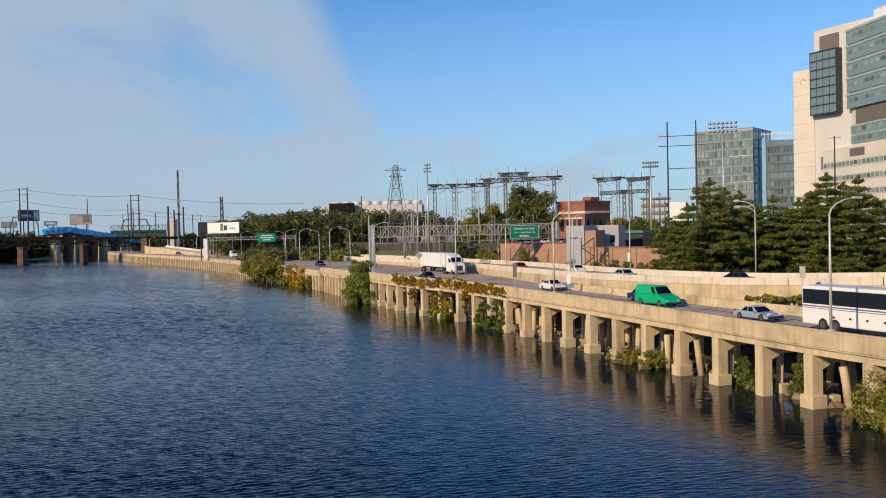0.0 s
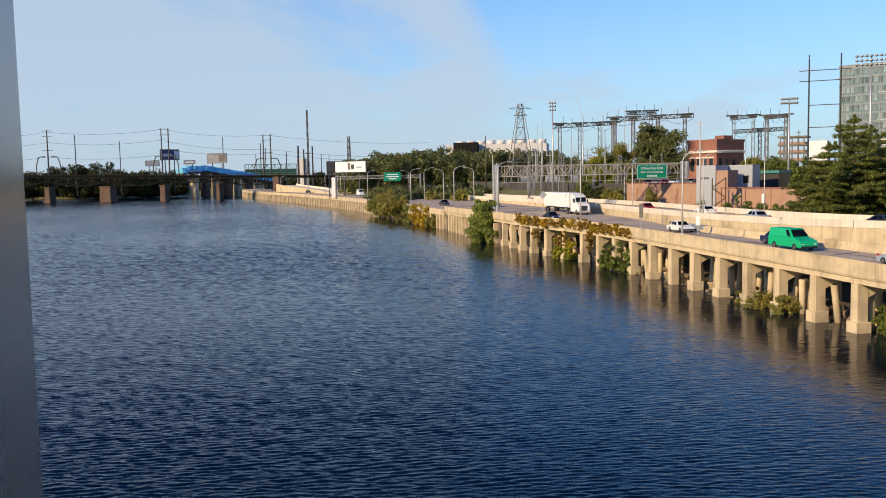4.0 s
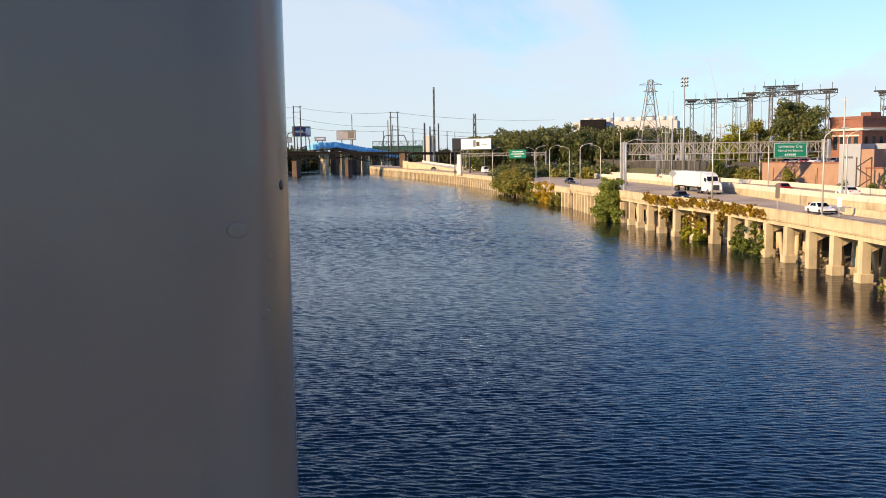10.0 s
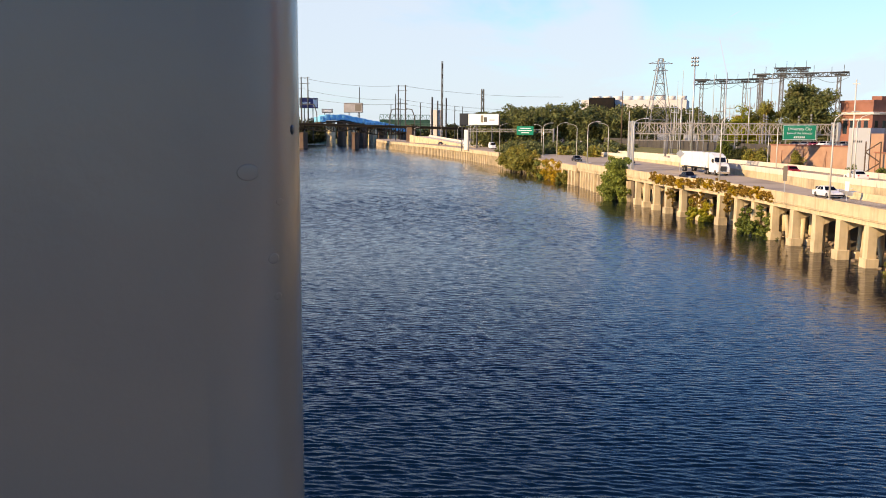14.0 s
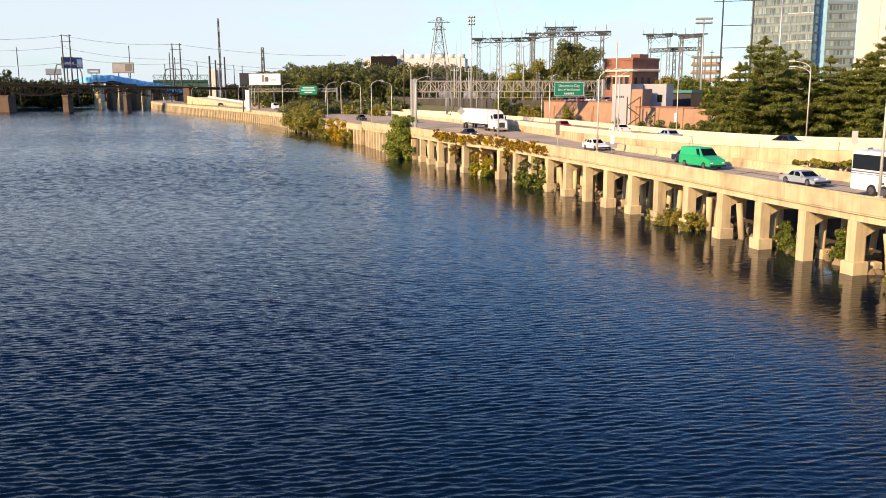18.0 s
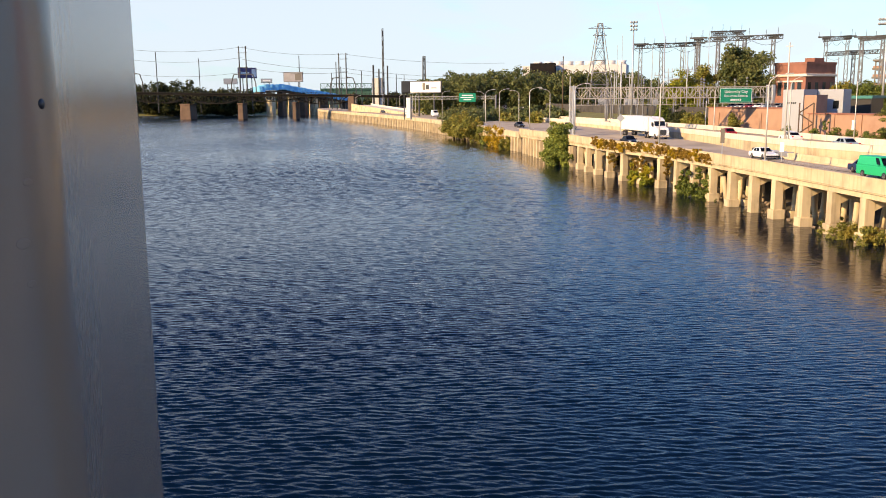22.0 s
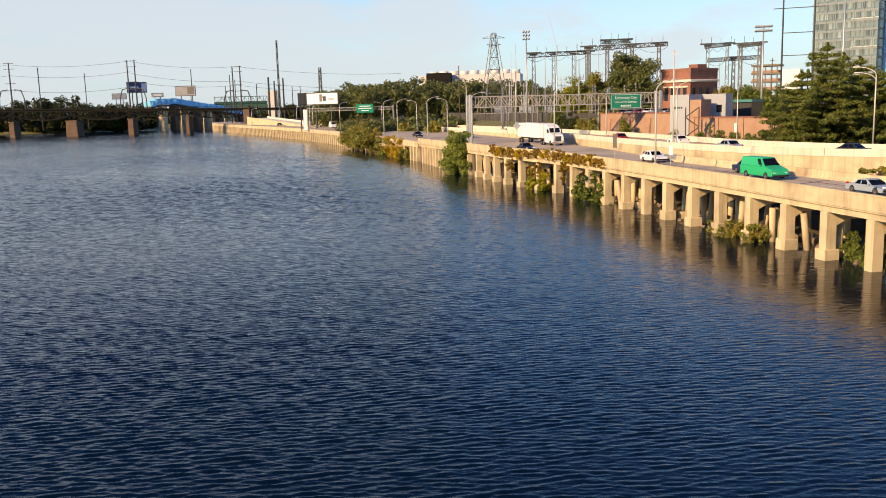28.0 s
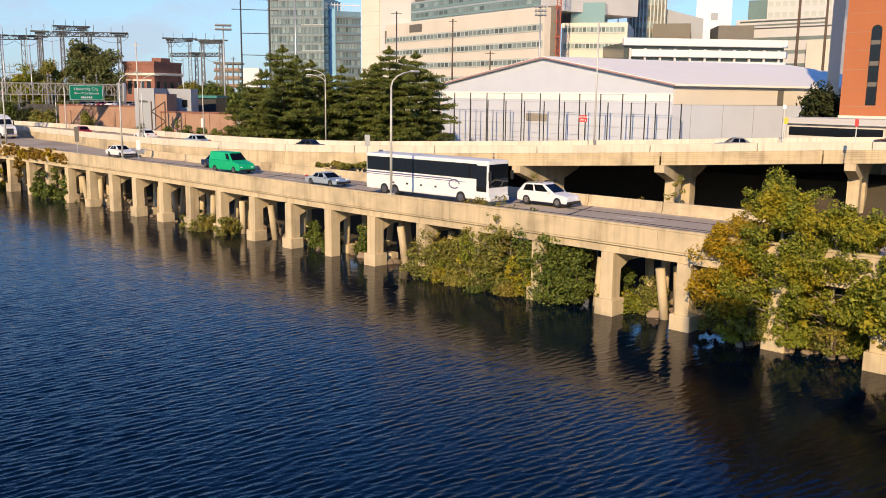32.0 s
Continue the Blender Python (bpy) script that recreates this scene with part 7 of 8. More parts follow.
def car(label, m, mat, L=4.7, W=1.8, H=1.45, kind="sedan"):
    """Front towards +x, on its wheels at z = 0."""
    ob = thing("car", label, "car", m, "cars on the expressway")
    h = L / 2
    belt, sill = H * 0.60, 0.22
    prof = {"sedan": ((-h, 0.45), (-h, belt - 0.04), (-h * 0.62, belt + 0.03), (h * 0.42, belt), (h * 0.95, belt - 0.2), (h, 0.5), (h * 0.96, sill), (-h * 0.96, sill)),
            "suv": ((-h, 0.5), (-h * 0.98, belt), (-h * 0.7, belt + 0.03), (h * 0.45, belt), (h * 0.93, belt - 0.15), (h, 0.55), (h * 0.97, sill + 0.08), (-h * 0.97, sill + 0.08)),
            "van": ((-h, 0.5), (-h, belt), (-h * 0.6, belt), (h * 0.55, belt), (h * 0.93, belt - 0.25), (h, 0.55), (h * 0.97, sill + 0.1), (-h * 0.98, sill + 0.1))}[kind]
    cab = {"sedan": ((-h * 0.68, belt + 0.02), (-h * 0.40, H - 0.03), (h * 0.05, H), (h * 0.40, belt)),
           "suv": ((-h * 0.96, belt), (-h * 0.76, H - 0.07), (h * 0.0, H), (h * 0.48, belt)),
           "van": ((-h * 0.995, belt), (-h * 0.98, H), (h * 0.22, H), (h * 0.52, belt))}[kind]
    def slab(pts, y, inset):
        bm = bmesh.new()
        a_ = [bm.verts.new((x, -(y - inset * (z - pts[0][1]) / max(0.01, H - pts[0][1]) if inset else y), z)) for x, z in pts]
        b_ = [bm.verts.new((x, (y - inset * (z - pts[0][1]) / max(0.01, H - pts[0][1]) if inset else y), z)) for x, z in pts]
        bm.faces.new(a_)
        bm.faces.new(b_[::-1])
        for k in range(len(pts)):
            bm.faces.new((a_[k], b_[k], b_[(k + 1) % len(pts)], a_[(k + 1) % len(pts)]))
        bmesh.ops.recalc_face_normals(bm, faces=bm.faces[:])
        return bm
    part("body", bevel(slab(prof, W / 2, 0), 0.07, 2), mat, ob)
    part("cabin", bevel(slab(cab, W / 2 - 0.05, 0.2), 0.05, 2), mat, ob)
    # glass, set a little proud of the cabin
    (x0, z0), (x1, z1), (x2, z2), (x3, z3) = cab
    def glass(name, quad, t=0.012):
        bm = bmesh.new()
        vs = [bm.verts.new(q) for q in quad]
        f = bm.faces.new(vs)
        bmesh.ops.solidify(bm, geom=[f], thickness=t)
        part(name, bm, BLACK_GLASS, ob)
    yb, yt = W / 2 - 0.05, W / 2 - 0.25
    def lerp(p, q, f):
        return (p[0] + (q[0] - p[0]) * f, p[1] + (q[1] - p[1]) * f)
    a_, b_ = lerp((x3, z3), (x2, z2), 0.10), lerp((x3, z3), (x2, z2), 0.88)
    glass("windscreen", [(a_[0] + 0.03, -yb + 0.1, a_[1]), (a_[0] + 0.03, yb - 0.1, a_[1]), (b_[0] + 0.03, yt - 0.02, b_[1]), (b_[0] + 0.03, -yt + 0.02, b_[1])])
    a_, b_ = lerp((x0, z0), (x1, z1), 0.12), lerp((x0, z0), (x1, z1), 0.86)
    if kind != "van":
        glass("rear_window", [(a_[0] - 0.03, yb - 0.12, a_[1]), (a_[0] - 0.03, -yb + 0.12, a_[1]), (b_[0] - 0.03, -yt + 0.02, b_[1]), (b_[0] - 0.03, yt - 0.02, b_[1])])
    for s in (-1, 1):
        spans = ((0.10, 0.44), (0.50, 0.90)) if kind != "van" else ((0.80, 0.95),)
        for f0, f1 in spans:
            lo0, lo1 = lerp((x0 + 0.15, z0), (x3 - 0.15, z3), f0), lerp((x0 + 0.15, z0), (x3 - 0.15, z3), f1)
            hi0, hi1 = lerp((x1 + 0.03, z1), (x2 - 0.03, z2), f0), lerp((x1 + 0.03, z1), (x2 - 0.03, z2), f1)
            q = []
            for (xx, zz), g in ((lo0, 0.10), (lo1, 0.10), (hi1, 0.86), (hi0, 0.86)):
                q.append(((xx, zz), g))
            def at(lo, hi, g):
                p = lerp(lo, hi, g)
                y = yb - 0.2 * (p[1] - z0) / max(0.01, H - z0) + 0.012
                return (p[0], s * y, p[1])
            glass("side_window", [at(lo0, hi0, 0.12), at(lo1, hi1, 0.12), at(lo1, hi1, 0.86), at(lo0, hi0, 0.86)])
    ws = wheel_mesh(0.33 if kind == "sedan" else 0.38, 0.24)
    r = 0.33 if kind == "sedan" else 0.38
    for x in (-h * 0.60, h * 0.62):
        for y in (-W / 2 + 0.10, W / 2 - 0.10):
            add_wheel(ob, x, y, r, ws)
    for s in (-1, 1):
        part("headlight", bevel(one_box(h * 0.92, h * 0.985, s * W * 0.34 - 0.16, s * W * 0.34 + 0.16, 0.58, 0.74), 0.02), SIGN_WHITE, ob)
        part("tail_light", bevel(one_box(-h * 1.005, -h * 0.97, s * W * 0.38 - 0.14, s * W * 0.38 + 0.14, 0.66, 0.86), 0.02), RED, ob)
        part("mirror", bevel(one_box(h * 0.28, h * 0.34, s * (W / 2 + 0.08) - 0.09, s * (W / 2 + 0.08) + 0.09, belt, belt + 0.16), 0.02), mat, ob)
    part("bumper", bevel(one_box(h * 0.985, h * 1.03, -W * 0.46, W * 0.46, 0.3, 0.48), 0.02), BLACK, ob)
    if kind == "suv":
        for s in (-1, 1):
            bm = bmesh.new()
            beam(bm, (-h * 0.7, s * W * 0.36, H + 0.03), (h * 0.0, s * W * 0.36, H + 0.05), 0.05)
            part("roof_rail", bm, CHROME, ob)
    return ob


def road_pose(y, off, back=True):
    """On the riverside road: heading towards the bridge, which is the way its traffic runs."""
    m = edge_frame(s_of(y), off, ROAD_Z + 0.16, lane)
    return m @ pose(0, 0, 0, 0, 0, 180 if back else 0)


def rise_pose(u, off):
    p, side, d = rise(u, off, -0.94)
    return Matrix(((-d.x, -side.x, 0, p.x), (-d.y, -side.y, 0, p.y), (0, 0, 1, p.z), (0, 0, 0, 1)))


WHITE_CAR, SILVER_CAR = paint("white_car_paint", (0.78, 0.78, 0.77)), paint("silver_blue_paint", (0.30, 0.36, 0.42), 0.28)
BLACK_CAR, NAVY_CAR, GREEN_CAR, RED_CAR = paint("black_car_paint", (0.015, 0.016, 0.02)), paint("navy_car_paint", (0.015, 0.03, 0.08)), paint("green_van_paint", (0.0, 0.42, 0.17), 0.4), paint("dark_red_paint", (0.22, 0.01, 0.015))
GREY_CAR = paint("grey_car_paint", (0.20, 0.21, 0.22))
car("white sport utility car with roof rails on the riverside road", road_pose(54.2, 9.6), WHITE_CAR, 4.8, 1.85, 1.72, "suv")
car("low silver-blue coupe on the riverside road", road_pose(75.6, 6.6), SILVER_CAR, 4.5, 1.8, 1.22)
car("bright green delivery van on the riverside road", road_pose(91.5, 7.8), GREEN_CAR, 5.6, 2.0, 2.15, "van")
car("dark navy sedan on the riverside road", road_pose(97.0, 10.2), NAVY_CAR)
car("white sedan on the riverside road", road_pose(118.3, 10.4), WHITE_CAR)
car("black sedan on the riverside road", road_pose(152.0, 5.0), BLACK_CAR)
car("grey sedan far along the riverside road", road_pose(206, 9), GREY_CAR)
car("black sedan far along the riverside road", road_pose(232, 6), BLACK_CAR)
car("dark grey sport utility car far along the riverside road", road_pose(214, 14), BLACK_CAR, 4.8, 1.85, 1.72, "suv")
car("white pickup-like van far along the riverside road", road_pose(352, 9), WHITE_CAR, 6.0, 2.1, 2.6, "van")
car("dark sedan very far along the riverside road", road_pose(300, 5), BLACK_CAR)
car("white sedan very far along the riverside road", road_pose(385, 6), WHITE_CAR)
car("dark sedan very far along the riverside road", road_pose(430, 6), BLACK_CAR)
car("white van very far along the riverside road", road_pose(400, 10), WHITE_CAR, 6.5, 2.2, 2.9, "van")
car("black sedan behind the pale parapet of the rising road", rise_pose(6.05, 3.2), BLACK_CAR)
car("silver sedan behind the pale parapet of the rising road", rise_pose(5.1, 3.2), SILVER_CAR)
car("grey sedan behind the pale parapet of the rising road", rise_pose(8.42, 3.2), GREY_CAR)
car("black sport utility car behind the pale parapet of the rising road", rise_pose(9.15, 3.4), BLACK_CAR, 4.9, 1.9, 1.8, "suv")
car("dark red sedan behind the pale wall of the rising road", rise_pose(3.75, 3.2), RED_CAR)
car("white sedan behind the pale wall of the rising road", rise_pose(4.3, 6.5), WHITE_CAR)


# raised car park behind the brick wall
m_, L_ = facade_frame(pol(4.6, 228), pol(7.7, 222))
lot = thing("raised_parking_lot", "raised concrete parking lot behind the brick wall", "parking lot", m_, kind="structure")
part("slab", one_box(0, L_, 0, 9, 3.4, 9.6), CONCRETE_DARK, lot)
for k, (paint_, kind_) in enumerate(((BLACK_CAR, "sedan"), (GREY_CAR, "suv"), (RED_CAR, "suv"), (WHITE_CAR, "sedan"), (SILVER_CAR, "sedan"), (GREY_CAR, "sedan"))):
    car(("black", "grey", "dark red", "white", "silver", "grey")[k] + " parked car on the raised lot", m_ @ pose(1.2 + k * (L_ - 2.2) / 5, 2.6, 9.6, 0, 0, -90), paint_, 4.5, 1.8, 1.5, kind_)


def build_truck():
    t = thing("articulated_truck", "white articulated truck with a long plain box trailer", "truck", road_pose(174.5, 16.8))
    part("trailer_box", bevel(one_box(-10.2, 4.6, -1.3, 1.3, 1.25, 4.1), 0.05), WHITE_PAINT, t, "plain white trailer box")
    part("trailer_frame", one_box(-10.0, 4.4, -0.6, 0.6, 0.95, 1.24), STEEL_DARK, t)
    me = solid("side_post", one_box(-0.04, 0.04, -1.325, 1.325, 1.3, 4.05), SIGN_WHITE)
    for x in spread(-10, 4.5, 11):
        piece("side_post", me, t, pose(x, 0, 0))
    bm = bmesh.new()
    pts = ((5.2, 0.9), (5.2, 3.85), (5.9, 4.0), (7.3, 3.5), (7.85, 2.35), (9.1, 2.05), (9.5, 1.5), (9.5, 0.5), (5.2, 0.5))
    a_ = [bm.verts.new((x, -1.18, z)) for x, z in pts]
    b_ = [bm.verts.new((x, 1.18, z)) for x, z in pts]
    bm.faces.new(a_)
    bm.faces.new(b_[::-1])
    for k in range(len(pts)):
        bm.faces.new((a_[k], b_[k], b_[(k + 1) % len(pts)], a_[(k + 1) % len(pts)]))
    bmesh.ops.recalc_face_normals(bm, faces=bm.faces[:])
    part("cab", bevel(bm, 0.08, 2), WHITE_PAINT, t, "white sleeper cab")
    bm = bmesh.new()
    box(bm, 7.42, 7.9, -1.0, 1.0, 2.45, 3.3)
    for v in bm.verts:
        if v.co.z > 3:
            v.co.x -= 0.42
    part("windscreen", bm, BLACK_GLASS, t)
    for s in (-1, 1):
        part("side_window", one_box(6.5, 7.3, s * 1.19 - 0.01, s * 1.19 + 0.01, 2.45, 3.1), BLACK_GLASS, t)
        part("headlight", bevel(one_box(9.3, 9.53, s * 0.95 - 0.2, s * 0.95 + 0.2, 1.05, 1.35), 0.03), SIGN_WHITE, t)
        part("mirror", bevel(one_box(7.7, 7.8, s * 1.4 - 0.12, s * 1.4 + 0.12, 2.3, 3.0), 0.02), BLACK, t)
        part("fuel_tank", bevel(one_box(4.9, 6.4, s * 0.95 - 0.2, s * 0.95 + 0.2, 0.5, 0.95), 0.12, 2), CHROME, t)
    part("grille", bevel(one_box(9.48, 9.56, -0.6, 0.6, 0.8, 1.75), 0.03), STEEL_DARK, t)
    part("bumper", bevel(one_box(9.3, 9.7, -1.2, 1.2, 0.35, 0.75), 0.06), CHROME, t)
    ws = wheel_mesh(0.5, 0.5)
    for x in (-9.2, -8.0, 3.6, 4.85, 8.4):
        for y in (-1.0, 1.0):
            add_wheel(t, x, y, 0.5, ws)


build_truck()


def build_bus():
    t = thing("coach", "white touring coach with a dark window band", "coach", road_pose(62.8, 6.4))
    part("body", bevel(one_box(-6.85, 6.75, -1.28, 1.28, 0.42, 3.48), 0.12, 2), WHITE_PAINT, t)
    for s in (-1, 1):
        band = part("window_band", bevel(one_box(-6.7, 5.6, s * 1.285 - 0.012, s * 1.285 + 0.012, 2.05, 3.2), 0.01), BLACK_GLASS, t, "dark window band")
        bm = bmesh.new()
        box(bm, 5.6, 6.6, s * 1.285 - 0.012, s * 1.285 + 0.012, 1.1, 3.1)
        part("door_window", bm, BLACK_GLASS, t)
        stripe = material("violet_stripe", (0.10, 0.08, 0.20), 0.4, vary=0.05, scale=1)
        part("stripe", one_box(-6.8, 3.0, s * 1.285 - 0.008, s * 1.285 + 0.008, 1.84, 1.93), stripe, t, "violet stripe")
        part("stripe", one_box(-6.8, 4.5, s * 1.285 - 0.008, s * 1.285 + 0.008, 1.70, 1.75), stripe, t, "violet stripe")
        for k in range(9):
            bm = bmesh.new()
            a_, b_ = k * 0.62, (k + 1) * 0.62
            beam(bm, (3.3 + 0.55 * math.cos(a_), s * 1.287, 1.5 + 0.35 * math.sin(a_)), (3.3 + 0.55 * math.cos(b_), s * 1.287, 1.5 + 0.35 * math.sin(b_)), 0.015, 0.10)
            part("emblem_stroke", bm, stripe, t, "violet ring emblem")
        for x in (-3.6, -2.0, -0.4, 1.2):
            part("locker_catch", one_box(x, x + 0.22, s * 1.287 - 0.008, s * 1.287 + 0.008, 1.05, 1.2), BLACK, t)
        part("mirror", bevel(one_box(6.9, 7.1, s * 1.35 - 0.12, s * 1.35 + 0.12, 2.0, 2.7), 0.03), BLACK, t)
        part("headlight", bevel(one_box(6.7, 6.78, s * 0.95 - 0.25, s * 0.95 + 0.25, 0.75, 1.0), 0.03), SIGN_WHITE, t)
    part("windscreen", bevel(one_box(6.72, 6.79, -1.18, 1.18, 1.4, 3.2), 0.03), BLACK_GLASS, t)
    part("bumper", bevel(one_box(6.6, 6.9, -1.25, 1.25, 0.35, 0.7), 0.08, 2), WHITE_PAINT, t)
    part("number_plate", one_box(6.9, 6.91, -0.25, 0.25, 0.45, 0.6), GREY_CLAD, t, "plain plate")
    ws = wheel_mesh(0.5, 0.34)
    for x in (-4.6, -3.35, 4.0):
        for y in (-1.14, 1.14):
            add_wheel(t, x, y, 0.5, ws)


build_bus()


# ---- trees and shrubs ----
def limbs(bm, rng, base, h, r, n, spread_, lift=0.5, start=0.25):
    """A tapered trunk with bent limbs; gives the limb ends."""
    base = Vector(base)
    top = base + Vector((rng.uniform(-0.06, 0.06) * h, rng.uniform(-0.06, 0.06) * h, h * 0.86))
    mid = base.lerp(top, 0.5) + Vector((rng.uniform(-0.04, 0.04) * h, rng.uniform(-0.04, 0.04) * h, 0))
    tube(bm, (base - Vector((0, 0, 0.3)), base.lerp(mid, 0.5), mid, top), (r * 1.25, r, r * 0.75, r * 0.2), 7)
    ends = [top]
    for k in range(n):
        f = start + (0.95 - start) * (k + rng.random()) / n
        p = base.lerp(mid, f * 2) if f < 0.5 else mid.lerp(top, f * 2 - 1)
        a_ = rng.uniform(0, 6.283)
        ln = spread_ * (1.15 - f * 0.75) * rng.uniform(0.75, 1.1)
        q = p + Vector((math.cos(a_) * ln, math.sin(a_) * ln, ln * lift * rng.uniform(0.5, 1.3)))
        m = p.lerp(q, 0.55) + Vector((0, 0, -0.08 * ln))
        tube(bm, (p, m, q), (r * 0.42 * (1.1 - f * 0.7), r * 0.25, r * 0.07), 5)
        ends += [q, m.lerp(q, 0.4)]
        for j in range(2):
            e = m.lerp(q, rng.uniform(0.1, 0.9)) + Vector((rng.uniform(-0.3, 0.3) * ln, rng.uniform(-0.3, 0.3) * ln, rng.uniform(0.0, 0.35) * ln))
            tube(bm, (m.lerp(q, 0.3), e), (r * 0.13, r * 0.04), 4)
            ends.append(e)
    return ends


def broadleaf(label, base, h, r, mat, seed, bark=None, clump=0.9, per=90, size=0.16, n=12, name="tree", spread_=None, start=0.25, group="trees"):
    rng, nr = random.Random(seed), np.random.default_rng(seed)
    ob = thing(name, label, "tree", Matrix.Translation(base), group)
    bm = bmesh.new()
    ends = limbs(bm, rng, (0, 0, 0), h, r, n, spread_ or h * 0.42, start=start)
    part("trunk", bm, bark or BARK, ob, "", True)
    cs = np.array([tuple(e) for e in ends])
    extra = cs[nr.integers(0, len(cs), len(cs))] + nr.normal(size=cs.shape) * clump * 0.7
    cs = np.concatenate([cs, extra])
    rad = clump * nr.uniform(0.6, 1.25, len(cs))
    crown = new("crown", quads("crown", leaves(nr, cs, rad, per, size), mat))
    crown.parent = ob
    return ob


def shrub(label, base, rx, ry, rz, mat, seed, per=60, size=0.10, name="shrub", clumps=26, dome=True, group="shrubs", turn=0):
    nr = np.random.default_rng(seed)
    ob = thing(name, label, "shrub", Matrix.Translation(base) @ pose(0, 0, 0, 0, 0, turn), group)
    d = nr.normal(size=(clumps, 3))
    d /= np.linalg.norm(d, axis=1)[:, None]
    if dome:
        d[:, 2] = np.abs(d[:, 2])
    cs = d * np.array([rx, ry, rz]) * nr.uniform(0.3, 1.12, (clumps, 1))
    bm = bmesh.new()
    rng = random.Random(seed)
    for k in range(7):
        c = cs[k]
        tube(bm, ((c[0] * 0.1, c[1] * 0.1, -0.25), tuple(c * 0.6), tuple(c)), (0.05, 0.03, 0.012), 5)
    tagged(part("twig_tangle", bm, BARK, ob), kind="stuff")
    crown = new("leaves", quads("leaves", leaves(nr, cs, min(rx, rz, ry) * nr.uniform(0.3, 0.55, clumps), per, size), mat))
    crown.parent = ob
    return ob


def pine(label, base, h, r, seed):
    """A broad pine: whorls of drooping boughs with flat sprays of needles and gaps between the layers."""
    rng, nr = random.Random(seed), np.random.default_rng(seed)
    ob = thing("pine_tree", label, "tree", Matrix.Translation(base), "pines")
    bm = bmesh.new()
    tube(bm, ((0, 0, -0.3), (0.1, 0, h * 0.5), (0, 0.1, h * 0.97)), (0.36, 0.22, 0.04), 8)
    cs, rads = [], []
    n = int(h / 1.15)
    for k in range(n):
        f = k / (n - 1)
        z = h * (0.08 + 0.86 * f)
        ln = r * 1.35 * (1 - f ** 2.0) ** 0.75 * rng.uniform(0.75, 1.15) * (0.62 + 0.38 * min(1.0, f / 0.28)) + 0.5
        for j in range(9 if f < 0.75 else 8):
            a_ = rng.uniform(0, 6.283)
            l_ = ln * rng.uniform(0.4, 1.15)
            dz = l_ * rng.uniform(-0.14, 0.16)
            p, q = Vector((0, 0, z)), Vector((math.cos(a_) * l_, math.sin(a_) * l_, z + dz))
            tip = q + Vector((math.cos(a_) * 0.3, math.sin(a_) * 0.3, 0.35))
            tube(bm, (p, p.lerp(q, 0.6) + Vector((0, 0, -0.07 * l_)), q, tip), (0.07, 0.045, 0.02, 0.01), 4)
            m_ = max(2, int(l_ / 0.42))
            for i in range(m_):
                g = 0.22 + 0.8 * (i + rng.random()) / m_
                c = p.lerp(q, g)
                w_ = 0.5 * (1.15 - 0.6 * g)
                cs.append((c.x + rng.uniform(-w_, w_), c.y + rng.uniform(-w_, w_), c.z + rng.uniform(-0.12, 0.16)))
                rads.append(rng.uniform(0.46, 0.86))
    for k in range(7):
        cs.append((rng.uniform(-0.15, 0.15), rng.uniform(-0.15, 0.15), h * 0.93 + k * 0.16))
        rads.append(0.42 - k * 0.045)
    part("trunk", bm, BARK, ob, "", True)
    v = leaves(nr, cs, rads, 40, 0.26, flat=0.15, squash=0.4, aspect=0.2)
    c = new("needles", quads("needles", v, LEAF_PINE))
    c.parent = ob
    return ob


G = 3.6
for k, (az, d_, zt, r) in enumerate(((15.9, 152, 17.2, 4.0), (16.9, 146, 21.2, 5.0), (18.7, 150, 19.0, 4.6), (20.6, 154, 18.2, 4.4), (22.0, 158, 17.5, 4.0), (23.6, 148, 21.4, 5.2), (25.3, 146, 20.6, 4.8), (26.3, 152, 15.5, 3.8), (14.75, 154, 13.2, 4.0), (17.8, 158, 20.0, 4.8), (19.7, 149, 16.6, 4.8), (15.6, 149, 17.0, 4.2), (21.4, 150, 16.0, 4.4), (22.7, 152, 18.6, 4.4), (24.5, 153, 20.0, 5.0))):
    pine("broad dark green pine standing behind the ramp", pol(az, d_, G), zt - G, r, 100 + k)
# the dimness under the pines is put into these shrubs' leaf colour
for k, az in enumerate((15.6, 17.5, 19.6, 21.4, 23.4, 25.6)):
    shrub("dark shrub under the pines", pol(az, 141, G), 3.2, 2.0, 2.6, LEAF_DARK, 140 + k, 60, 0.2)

# right hand trees by the bridge
broadleaf("small riverbank tree turning bright yellow, leaning over the water", pol(45.7, 51.0, 0.0), 7.4, 0.14, LEAF_GOLD, 11, BARK_PALE, 0.5, 110, 0.085, 26, spread_=2.6, start=0.2)
broadleaf("riverbank tree with green and yellow leaves", pol(48.4, 50.3, 0.0), 10.0, 0.18, LEAF_MIX, 12, BARK_PALE, 0.5, 105, 0.085, 38, spread_=3.3, start=0.15)
broadleaf("riverbank tree with yellowing leaves near the bridge", pol(51.8, 49.5, 0.0), 8.6, 0.18, LEAF_MIX, 13, BARK_PALE, 0.5, 105, 0.085, 32, spread_=3.3, start=0.2)
broadleaf("riverbank tree with green leaves close to the bridge", pol(55.6, 48.4, 0.0), 8.2, 0.2, LEAF_MIX, 14, BARK_PALE, 0.6, 100, 0.12, 19, spread_=3.4, start=0.1)
